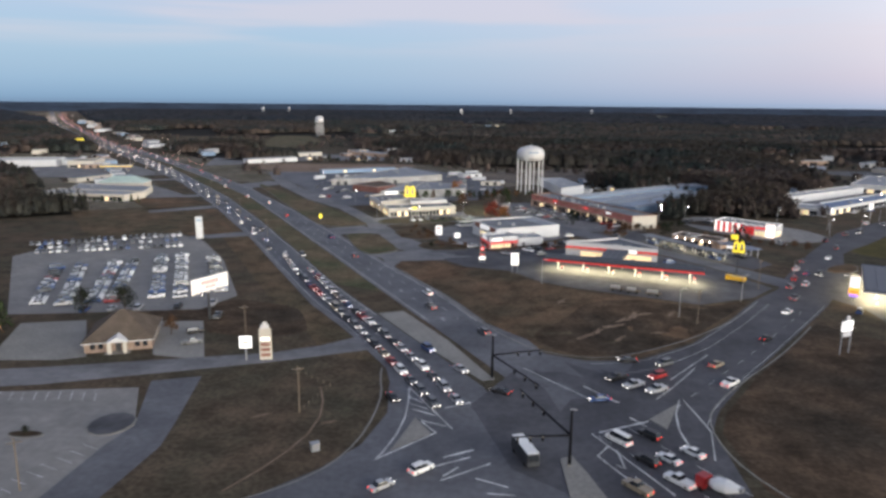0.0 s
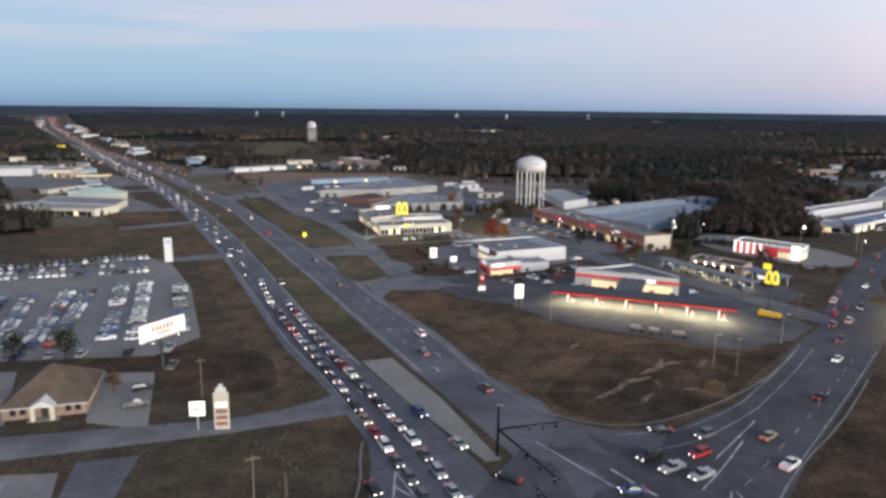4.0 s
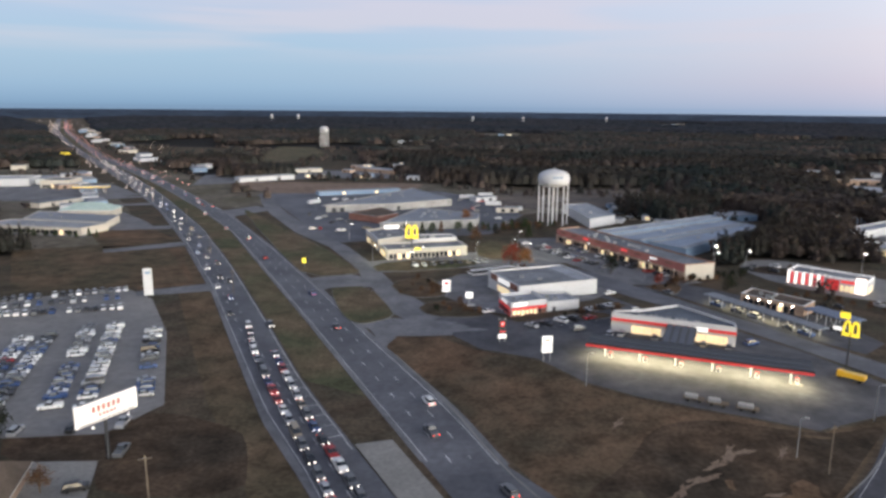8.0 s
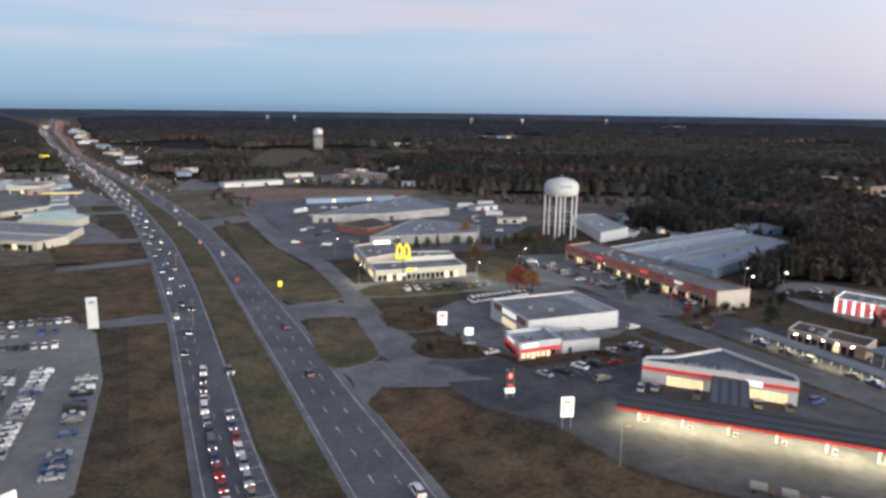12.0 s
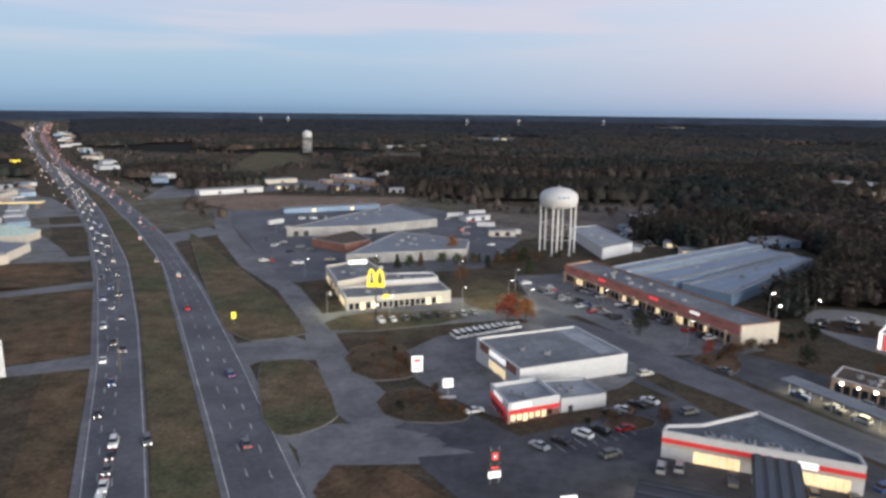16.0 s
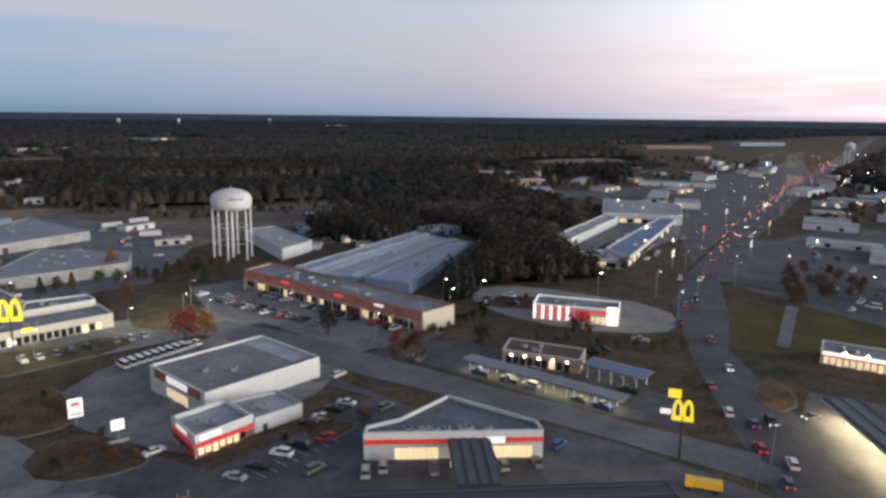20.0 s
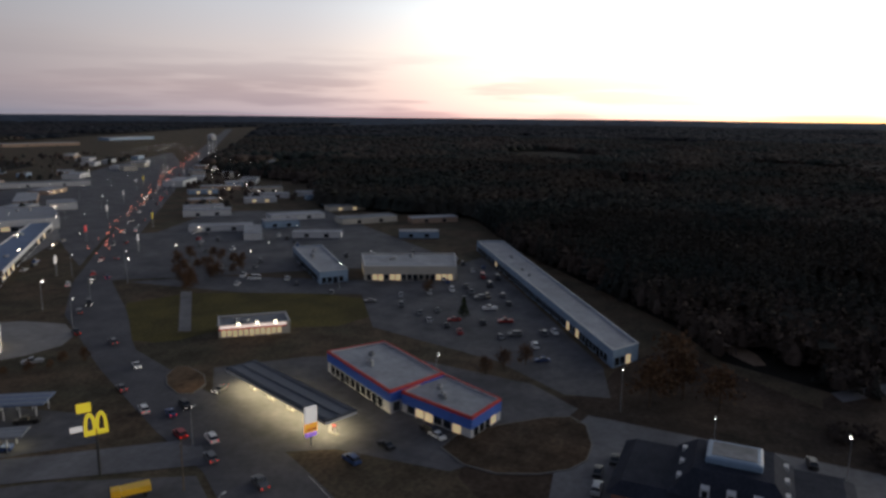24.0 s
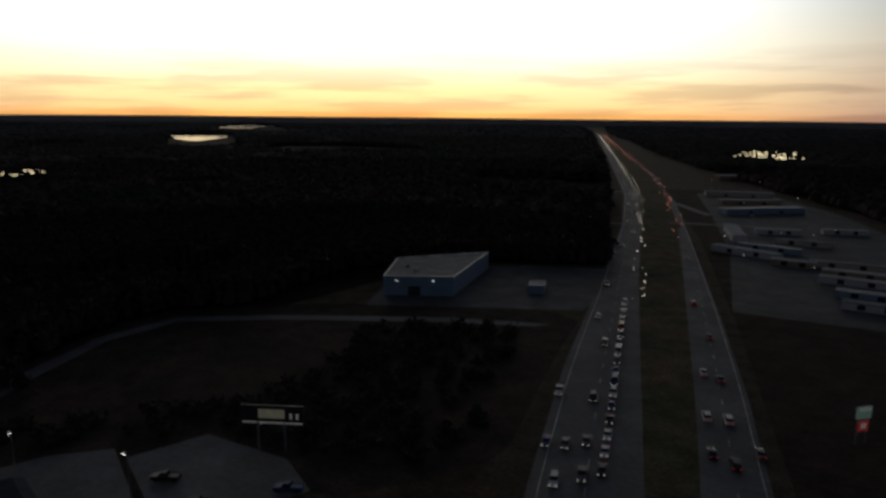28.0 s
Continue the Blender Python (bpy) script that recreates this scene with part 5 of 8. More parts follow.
# mansard-roofed restaurant
steak = root("mansard_restaurant", 136, 150, -94, 0, label="dark mansard-roofed restaurant with dormers and cupola", category="restaurant")
part("wall", boxed(-21, -11, -0.5, 21, 11, 3.4), BRICK, steak)
MANSARD = mat("slate_mansard", (0.035, 0.04, 0.055), 0.92, 0.2, 2, 0.3)
bm = bmesh.new()
for x0, x1, y0, y1, z0, z1, inset in ((-22, 22, -12, 12, 3.4, 5.4, 2.5), (-11, 11, -10.5, 10.5, 5.3, 9.4, 4.0)):
    low = [bm.verts.new(p) for p in ((x0, y0, z0), (x1, y0, z0), (x1, y1, z0), (x0, y1, z0))]
    top = [bm.verts.new(p) for p in ((x0 + inset, y0 + inset, z1), (x1 - inset, y0 + inset, z1), (x1 - inset, y1 - inset, z1), (x0 + inset, y1 - inset, z1))]
    bm.faces.new(top)
    bm.faces.new(low[::-1])
    for i in range(4):
        bm.faces.new((low[i], low[(i + 1) % 4], top[(i + 1) % 4], top[i]))
part("roof", bm, MANSARD, steak, "dark slate mansard roof")
part("cupola", boxed(-5, -4, 9.402, 5, 4, 11.0, bevel=0.3), PALE_BLUE, steak, "pale railed roof deck")
part("cupola_floor", boxed(-4, -3, 11.002, 4, 3, 11.1), GREY_ROOF, steak)
for x in (-4.5, 0, 4.5):
    for y, s in ((-9.6, -1), (9.6, 1)):
        dormer = part("dormer", boxed(x - 0.8, y - 0.5, 5.4, x + 0.8, y + 2.0 * -s + 0.5 if s > 0 else y + 2.5, 7.4), WHITE, steak, "white dormer")
        part("window", boxed(x - 0.5, y + 0.52 * s - 0.03, 5.8, x + 0.5, y + 0.52 * s + 0.03, 7.0), GLASS, dormer)
for y in (-6, 0, 6):
    for x, s in ((-9.8, -1), (9.8, 1)):
        part("dormer", boxed(min(x, x - 1.8 * s), y - 0.8, 5.4, max(x, x - 1.8 * s), y + 0.8, 7.4), WHITE, steak, "white dormer")
part("porch", boxed(-5, -13.6, -0.4, 5, -11.02, 3.3), WHITE, steak, "white entrance porch")
part("window", boxed(-1, -13.65, 0.6, 1, -13.55, 2.6), LIT_GLASS, steak, "lit entrance window")
for k in range(6):
    part("window", boxed(-19 + 3.0 * k if k < 4 else 3 + 3 * k - 6, -11.06, 0.8, -17.4 + 3.0 * k if k < 4 else 4.6 + 3 * k - 6, -10.9, 2.4), GLASS, steak)

# west of the highway and far off
block("low_school", "low L-shaped building with a light roof", "building", [(-313, 445), (-245, 441), (-240, 460), (-306, 466)], 4.5, CREAM, LIGHT_ROOF, 0.4, details=shopfront(0, 3, 66, 3, seed=31, lit=0.05), units=4)
block("low_school_wing", "low grey building wing with a flat roof", "building", [(-300, 468), (-243, 463), (-250, 490), (-312, 500)], 4.5, CREAM, METAL_ROOF, 0.4, units=3)
hip_house("gabled_hall", "hall with a pale green hipped roof", "hall", -285, 515, 8, 34, 18, 4.5, 9, CREAM, mat("pale_green_roof", (0.36, 0.46, 0.42), 0.6, 0.1, 0.5, 0.1), [])
block("tan_store", "tan roadside store with a white front", "store", [(-420, 655), (-396, 660), (-402, 690), (-426, 684)], 7, CREAM, GREY_ROOF, 0.5, details=shopfront(0, 2, 22, 2.5, seed=33, lit=0.5))
block("white_store", "long white store beside the highway", "store", [(-520, 640), (-440, 668), (-450, 700), (-530, 672)], 7, WHITE, LIGHT_ROOF, 0.5)
canopy("roadside_canopy", "yellow-lit small filling-station canopy", (-372, 628), (-345, 636), 9, 0, 5.4, mat("yellow_fascia", (0.6, 0.42, 0.06), 0.5, 0.1, 1, 0.2, glow=0.8, glow_color=(1.0, 0.7, 0.1)), WHITE, 3, lamps=4)
under_light("roadside_canopy_light", (-372, 628), (-345, 636), 9, 4.4, 1500, n=1)
far = random.Random(5)


def far_block(label, poly, h, wall, roof, span):
    """A far flat-roofed building: walls, roof slab with its edge, a door and a few windows."""
    cx, cy = sum(p[0] for p in poly) / 4, sum(p[1] for p in poly) / 4
    house = root("far_building", cx, cy, 0, 0, label=label, category="building", group="far commercial buildings")
    KEEP_OUT.append(list(poly))
    BUILT.append(list(poly))
    local = [(x - cx, y - cy) for x, y in poly]
    part("wall", prism(bmesh.new(), local, -0.3, h), wall, house)
    part("roof", prism(bmesh.new(), [(x * 1.01, y * 1.01) for x, y in local], h + 0.002, h + 0.35), roof, house)
    a, b = Vector(local[0]), Vector(local[1])
    turn = math.degrees(math.atan2((b - a).y, (b - a).x))
    me = mesh_of("window", boxed(-1.4, -0.08, 0.5, 1.4, 0.1, 2.6), LIT_GLASS if far.random() < 0.18 else GLASS)
    for i in range(2 if span > 12 else 1):
        p = a + (b - a) * (0.3 + 0.4 * i)
        share("window", me, house, pose(p.x, p.y, 0, 0, 0, turn))
    return house


FAR_ROWS = []
for i in range(9):
    for j in range(4):
        x, y = 345 + 27 * i + 30 * j, 452 + 22 * i - 36 * j
        x, y = x + far.uniform(-6, 6), y + far.uniform(-6, 6)
        w, tilt = far.uniform(22, 42), far.uniform(-0.1, 0.1)
        if (i + 2 * j) % 7 != 5 and x < 560:
            FAR_ROWS.append(((x, y), (x + (0.66 - tilt) * w, y - (0.75 + tilt) * w), 11 + 2 * ((i + j) % 3), 4 + 0.5 * ((i + 2 * j) % 3)))
FAR_ROWS += [((-265, 733), (-222, 772), 14, 5), ((-160, 640), (-96, 676), 9, 4), ((-257, 824), (-215, 856), 14, 5), ((-182, 878), (-132, 841), 16, 5), ((-440, 916), (-365, 864), 16, 6), ((-26, 622), (-10, 634), 10, 4), ((-9, 568), (7, 570), 5, 4), ((290, 808), (372, 806), 20, 7), ((310, 676), (341, 742), 25, 6),
            ((515, 600), (590, 590), 20, 6),
            ((1350, 1533), (1485, 1518), 40, 8), ((790, 1553), (900, 1500), 30, 7), ((1000, 1450), (1136, 1397), 30, 7), ((560, 640), (605, 660), 20, 6), ((140, 880), (190, 900), 14, 6), ((-40, 1240), (20, 1260), 14, 5), ((350, 930), (420, 900), 14, 5)]
FAR_ROWS += [((-75, 1991), (-61, 1994), 9, 4.5), ((-31, 2009), (-17, 2012), 9, 4.5), ((-9, 2018), (5, 2021), 9, 4.5), ((35, 2036), (49, 2039), 9, 4.5), ((737, 3576), (751, 3579), 9, 4.5), ((781, 3594), (795, 3597), 9, 4.5), ((803, 3603), (817, 3606), 9, 4.5), ((847, 3621), (861, 3624), 9, 4.5), ((-281, 1533), (-267, 1536), 9, 4.5), ((-237, 1551), (-223, 1554), 9, 4.5), ((-215, 1560), (-201, 1563), 9, 4.5), ((-171, 1578), (-157, 1581), 9, 4.5)]
FAR_ROWS += [((318.7, 483.5), (354, 402), 8, 4), ((355, 386), (366, 359), 8, 4), ((379.5, 327), (389, 305), 9, 4.5), ((472, 779), (534, 732), 18, 5), ((395, 640), (440, 690), 16, 5), ((360, 650), (400, 720), 18, 5)]
for k in range(26):
    s = 620 + 62 * k
    (x, y), (ux, uy) = along(N_OUT[10:], s)
    off = far.uniform(25, 70) * (1 if k % 3 else -2.2)
    FAR_ROWS.append(((x + uy * off, y - ux * off), (x + uy * off + ux * far.uniform(18, 40), y - ux * off + uy * far.uniform(18, 40)), far.uniform(12, 25), far.uniform(4, 7)))
for k in range(70):
    (x, y), (ux, uy) = along(X_LEFT[18:], 20 + 13 * k)
    off = far.uniform(28, 190) * (1 if k % 2 else -1)
    FAR_ROWS.append(((x + uy * off, y - ux * off), (x + uy * off + ux * far.uniform(16, 40), y - ux * off + uy * far.uniform(16, 40)), far.uniform(10, 22), far.uniform(4, 6.5)))
for k in range(34):
    x, y = far.uniform(-222, -60), far.uniform(765, 1000)
    FAR_ROWS.append(((x, y), (x + far.uniform(8, 16), y + far.uniform(-6, 6)), far.uniform(7, 12), far.uniform(3.2, 4.5)))
for k in range(26):
    x, y = far.uniform(60, 160), far.uniform(520, 680)
    FAR_ROWS.append(((x, y), (x + far.uniform(7, 12), y + far.uniform(-4, 4)), far.uniform(6, 9), far.uniform(3, 4)))
for k in range(26):
    x = -320 - 6 * k
    FAR_ROWS.append(((x, 540 + 9 * k + far.uniform(-30, 30)), (x + far.uniform(10, 20), 545 + 9 * k), far.uniform(8, 14), far.uniform(3.5, 5)))
kept = []
for row in FAR_ROWS:
    (ax, ay), (bx, by) = row[0], row[1]
    span = math.dist(row[0], row[1])
    mx, my = (ax + bx) / 2 - (by - ay) / span * row[2] / 2, (ay + by) / 2 + (bx - ax) / span * row[2] / 2
    r = (span + row[2]) * 0.32
    if all(math.hypot(mx - ox, my - oy) > r + q for ox, oy, q in kept):
        kept.append((mx, my, r))
    else:
        row = None
    if row is None:
        continue
    clear = min(min(math.hypot(mx - along(line, s)[0][0], my - along(line, s)[0][1]) for s in range(0, 2600, 25)) for line in (N_IN[9:], S_IN[9:], X_LEFT[9:])) if len(kept) > 86 else 99
    if clear < r + 14:
        kept[-1] = (mx, my, -1e6)
SOUTH_ROWS = [((106, -210), (74, -219), 6, 3.2), ((95, -192), (68, -198), 6, 3.2), ((92, -176), (63, -181), 6, 3.2), ((79, -153), (56, -157), 6, 3.2), ((72, -135), (50, -139), 6, 3.2), ((121, -200), (101, -205), 5, 3.2), ((158, -215), (122, -212), 7, 3.4), ((150, -232), (118, -236), 5, 3.2), ((140, -262), (112, -270), 6, 3.2), ((160, -289), (138, -304), 6, 3.4), ((182, -291), (160, -250), 8, 4.5), ((208, -361), (170, -414), 12, 5), ((273, -472), (222, -500), 12, 5), ((236, -420), (200, -455), 10, 4.5), ((130, -320), (108, -335), 6, 3.2), ((60, -235), (30, -242), 6, 3.2), ((52, -205), (28, -210), 6, 3.2), ((330, -640), (300, -690), 14, 6)]
FAR_ROWS = [row for row in FAR_ROWS if any(abs((row[0][0] + row[1][0]) / 2 - (row[1][1] - row[0][1]) / math.dist(row[0], row[1]) * row[2] / 2 - ox) < 1e-6 and q > 0 for ox, oy, q in kept)] + SOUTH_ROWS
for k, (a, b, depth, h) in enumerate(FAR_ROWS):
    span = math.dist(a, b)
    nx, ny = -(b[1] - a[1]) / span * depth, (b[0] - a[0]) / span * depth
    poly = [a, b, (b[0] + nx, b[1] + ny), (a[0] + nx, a[1] + ny)]
    roof = (LIGHT_ROOF, METAL_ROOF, GREY_ROOF, LIGHT_ROOF)[k % 4]
    lab = ("white-roofed far commercial building", "grey metal-roofed far shed", "flat grey-roofed far shop", "pale-roofed far roadside building")[k % 4]
    far_block(lab, poly, h * 0.85, (WHITE, PALE_BLUE, CREAM, TAN_BRICK)[k % 4 if k % 5 else 0], roof, span)


# ---- water towers ----
def water_tower(x, y, h, r, legs, label, base=0.0):
    tower = root("water_tower", x, y, 10, base, label=label, category="water tower")
    bm = bmesh.new()
    z0, z1 = h * 0.71, h
    rings = [(z0 - h * 0.03, 0.12), (z0 - h * 0.02, 0.5), (z0, 0.82), (z0 + (z1 - z0) * 0.18, 0.98), (z0 + (z1 - z0) * 0.45, 1.0), (z0 + (z1 - z0) * 0.68, 0.94), (z0 + (z1 - z0) * 0.85, 0.72), (z0 + (z1 - z0) * 0.96, 0.36), (z1, 0.06)]
    n = 28
    loops = [[bm.verts.new((r * k * math.cos(2 * math.pi * i / n), r * k * math.sin(2 * math.pi * i / n), z)) for i in range(n)] for z, k in rings]
    for a, b in zip(loops, loops[1:]):
        for i in range(n):
            bm.faces.new((a[i], a[(i + 1) % n], b[(i + 1) % n], b[i]))
    bm.faces.new(loops[-1])
    bm.faces.new(loops[0][::-1])
    for f in bm.faces:
        f.smooth = True
    tank = part("tank", bm, WHITE, tower, "white riveted steel tank")
    part("vent", tubed((0, 0, h), (0, 0, h + 0.9), 0.5, n=10), WHITE, tank)
    for i in range(3):
        part("letter_bar", boxed(-3.2 + 2.3 * i, -r * 0.985, z0 + (z1 - z0) * 0.5, -1.4 + 2.3 * i, -r * 0.93, z0 + (z1 - z0) * 0.62), PALE_BLUE, tank, "faded blue lettering")
    part("riser", tubed((0, 0, -0.5), (0, 0, z0 - h * 0.02), r * 0.07, n=14), WHITE, tower)
    leg_me = mesh_of("leg", tubed((0, 0, -0.5), (0, 0, z0 + 1.5), r * 0.05, n=8), WHITE)
    spots = [(r * 0.93 * math.cos(2 * math.pi * i / legs), r * 0.93 * math.sin(2 * math.pi * i / legs)) for i in range(legs)]
    for i, (px, py) in enumerate(spots):
        leg = share("leg", leg_me, tower, (px, py, 0))
        part("footing", boxed(-1, -1, -0.5, 1, 1, 0.4), CONCRETE, leg)
        qx, qy = spots[(i + 1) % legs]
        for k in (0.33, 0.66):
            part("strut", tubed((px, py, z0 * k), (qx, qy, z0 * k), r * 0.014, n=6), WHITE, tower)
        part("brace", tubed((px, py, z0 * 0.33), (qx, qy, z0 * 0.66), 0.06, n=4), WHITE, tower)
    return tower


water_tower(28.5, 523, 35.8, 10.2, 6, "white multi-legged steel water tower")
water_tower(-342, 1343, 38.5, 8, 6, "distant white water tower on slim legs")
water_tower(1000, 950, 36, 7, 5, "distant white water tower beside the street")
for x, y in ((-170, 3300), (60, 3400), (470, 3600), (-1150, 3400), (-1050, 3500)):
    water_tower(x, y, 36, 6, 5, "tiny white water tower on the horizon")

# ---- vehicles ----
PAINTS = {name: mat("car_paint_" + name, c, 0.3, 0.05, 3, 0.5, metal=m) for name, c, m in (("white", (0.72, 0.72, 0.7), 0.0), ("silver", (0.42, 0.43, 0.44), 0.4), ("grey", (0.14, 0.145, 0.15), 0.3), ("black", (0.02, 0.02, 0.022), 0.1), ("red", (0.32, 0.02, 0.02), 0.1), ("blue", (0.04, 0.08, 0.2), 0.2), ("tan", (0.3, 0.25, 0.18), 0.2), ("yellow", (0.7, 0.42, 0.03), 0.0))}
CAR_KINDS = {
    "sedan": (4.8, 1.82, [(0, .35), (0.05, .8), (1.05, .92), (3.6, .95), (4.75, .88), (4.8, .4)], [(1.15, .9), (1.95, 1.42), (3.2, 1.42), (3.95, .93)]),
    "suv": (4.9, 1.92, [(0, .4), (0.05, .98), (1.15, 1.08), (4.75, 1.12), (4.88, .95), (4.9, .42)], [(1.15, 1.05), (1.9, 1.74), (4.3, 1.74), (4.75, 1.1)]),
    "pickup": (5.7, 1.98, [(0, .45), (0.05, 1.02), (1.5, 1.12), (3.55, 1.12), (3.6, 1.08), (5.65, 1.08), (5.7, .5)], [(1.45, 1.1), (2.1, 1.82), (3.2, 1.82), (3.5, 1.1)]),
    "van": (5.6, 2.0, [(0, .4), (0.05, 1.0), (0.8, 1.2), (5.5, 1.3), (5.6, .45)], [(0.75, 1.15), (1.5, 2.2), (5.4, 2.2), (5.55, 1.25)]),
}
CAR_MESH = {}


def loft(bm, profile, width, low, taper):
    """A body from a side profile: straight below, narrowing towards the top of the profile."""
    top = max(z for _, z in profile)
    pts = [(profile[0][0], low)] + list(profile) + [(profile[-1][0], low)]
    rows = []
    for s in (-1, 1):
        rows.append([bm.verts.new((x, s * (width / 2 - taper * max(0.0, (z - low) / (top - low))), z)) for x, z in pts])
    bm.faces.new(rows[0])
    bm.faces.new(rows[1][::-1])
    for i in range(len(pts)):
        j = (i + 1) % len(pts)
        bm.faces.new((rows[0][j], rows[0][i], rows[1][i], rows[1][j]))
    bmesh.ops.recalc_face_normals(bm, faces=bm.faces)
    return bm


def car_mesh(kind):
    if kind not in CAR_MESH:
        span, width, body, cabin = CAR_KINDS[kind]
        out = {}
        bm = loft(bmesh.new(), body, width, 0.28, 0.07)
        (x0, z0), (x1, z1), (x2, z2), (x3, z3) = cabin
        box(bm, x1 - 0.02, -width / 2 + 0.26, z1, x2 + 0.02, width / 2 - 0.26, z1 + 0.05)
        if kind == "pickup":
            box(bm, 3.62, -width / 2 + 0.02, 1.0, 5.62, -width / 2 + 0.12, 1.2)
            box(bm, 3.62, width / 2 - 0.12, 1.0, 5.62, width / 2 - 0.02, 1.2)
        for v in bm.verts:
            v.co.x -= span / 2
        out["body"] = bm
        bm = loft(bmesh.new(), [(x0, z0), (x1, z1), (x2, z2), (x3, z3)], width - 0.12, z0 - 0.05, 0.2)
        for v in bm.verts:
            v.co.x -= span / 2
        out["glasshouse"] = mesh_of("glasshouse", bm, GLASS)
        out["wheel"] = mesh_of("wheel", tubed((0, -0.11, 0), (0, 0.11, 0), 0.34, n=12), TYRE)
        out["headlight"] = mesh_of("headlight", boxed(-0.06, -0.18, -0.08, 0.02, 0.18, 0.08), HEADLIGHT)
        out["taillight"] = mesh_of("taillight", boxed(-0.02, -0.16, -0.1, 0.05, 0.16, 0.1), TAILLIGHT)
        out["body"] = {"me": {}, "raw": out["body"]}
        CAR_MESH[kind] = out
    return CAR_MESH[kind]


def whole_body(kind, paint):
    """The body with its wheels, for cars far from the camera's way."""
    m, key = car_mesh(kind), paint + "_whole"
    if key not in m["body"]["me"]:
        span, width, _, _ = CAR_KINDS[kind]
        bm = m["body"]["raw"].copy()
        for wx in (-span / 2 + 0.9, span / 2 - 0.95):
            for s in (-1, 1):
                n = len(bm.faces)
                tube(bm, (wx, s * (width / 2 - 0.12) - 0.11, 0.34), (wx, s * (width / 2 - 0.12) + 0.11, 0.34), 0.34, 0.34, n=8)
                bm.faces.ensure_lookup_table()
                for f in bm.faces[n:]:
                    f.material_index = 1
        me = bpy.data.meshes.new("body")
        bm.to_mesh(me)
        bm.free()
        me.materials.append(PAINTS[paint])
        me.materials.append(TYRE)
        m["body"]["me"][key] = me
    return m["body"]["me"][key]


def car(kind, paint, x, y, heading, lit=False, group="", state="parked on the paved lot", lift=0.1):
    """heading: degrees, the way that the front looks."""
    span, width, body, cabin = CAR_KINDS[kind]
    m = car_mesh(kind)
    if paint not in m["body"]["me"]:
        me = bpy.data.meshes.new("body")
        m["body"]["raw"].to_mesh(me)
        me.materials.append(PAINTS[paint])
        m["body"]["me"][paint] = me
    ob = root(kind if kind != "suv" else "sport_utility_car", x, y, heading + 180, gz(x, y) + lift, label=f"{paint} {kind if kind != 'suv' else 'sport utility car'} {state}", category="car" if kind not in ("pickup", "van") else kind, group=group)
    away = math.hypot(x, y - 110) > 190
    share("body", whole_body(kind, paint) if away else m["body"]["me"][paint], ob, (0, 0, 0))
    share("glasshouse", m["glasshouse"], ob, (0, 0, 0))
    for wx in () if away else (-span / 2 + 0.9, span / 2 - 0.95):
        for s in (-1, 1):
            share("wheel", m["wheel"], ob, (wx, s * (width / 2 - 0.12), 0.34))
    for s in (-1, 1) if lit else ():
        share("headlight", m["headlight"], ob, (-span / 2, s * (width / 2 - 0.3), 0.68))
        share("taillight", m["taillight"], ob, (span / 2, s * (width / 2 - 0.25), 0.8))
    return ob


dice = random.Random(11)


def inside_yard(x, y):
    """Clear ground among the warehouses: no building within a few metres."""
    for q in BUILT:
        cx, cy = sum(p[0] for p in q) / len(q), sum(p[1] for p in q) / len(q)
        if inside(x, y, [(cx + (px - cx) * 1.18, cy + (py - cy) * 1.18) for px, py in q]):
            return False
    return inside(x, y, [(-170, 575), (-120, 480), (-95, 448), (-10, 480), (10, 560), (-20, 640), (-60, 690), (-140, 690)])


def any_car(x, y, heading, shares=(2.8, 2.2, 3.2, 3.6, 1.1, 1, 0.7), **kw):
    kind = dice.choices(("sedan", "suv", "pickup", "van"), (5, 5, 2, 0.4))[0]
    paint = dice.choices(("white", "silver", "grey", "black", "red", "blue", "tan"), shares)[0]
    return car(kind, paint, x, y, heading, **kw)


def way(line, s, flip=False):
    (x, y), (ux, uy) = along(line, s)
    return x, y, math.degrees(math.atan2(uy, ux)) + (180 if flip else 0)


# the queue before the lights, facing the junction
QUEUE = [((-9, 141), (-18.5, 159), (-34.6, 189), (-53, 221), (-64, 240), (-77.5, 265), (-96, 306)), ((-3.9, 143.5), (-12, 160), (-29, 190), (-46, 218), (-59, 242), (-73, 268))]
for line, count in zip(QUEUE, (26, 22)):
    s = 1.0
    for k in range(count):
        if s < length(line) - 3:
            any_car(*way(line, s, True), lit=True, group="queue before the lights", state="waiting in the queue with headlights on")
        s += dice.uniform(6.0, 7.4)
for k in range(64):
    a, b = Q_NORTH, P_NORTH
    line = lane(a, b, (0.22, 0.42, 0.62)[k % 3])
    s = 150 + 12.5 * k + dice.uniform(-4, 4)
    any_car(*way(line, s, True), lit=True, group="oncoming highway traffic", state="on the highway with headlights on")
for x, y in ((-19, 144), (-81, 290)):
    any_car(x, y, -58, lit=True, group="oncoming highway traffic", state="on the highway with headlights on")
for x, y in ((-17, 216), (-58, 291), (-78, 332), (-120, 395), (-147, 444), (-172, 473), (1, 192), (-19.5, 232), (-210, 528), (-230, 570)):
    any_car(x, y, 119, lit=True, group="outbound highway traffic", state="driving away on the highway")
for k in range(20):
    any_car(*way(lane(N_NORTH, M_NORTH, (0.22, 0.5)[k % 2]), 420 + 26 * k), lit=True, group="outbound highway traffic", state="driving away on the highway")
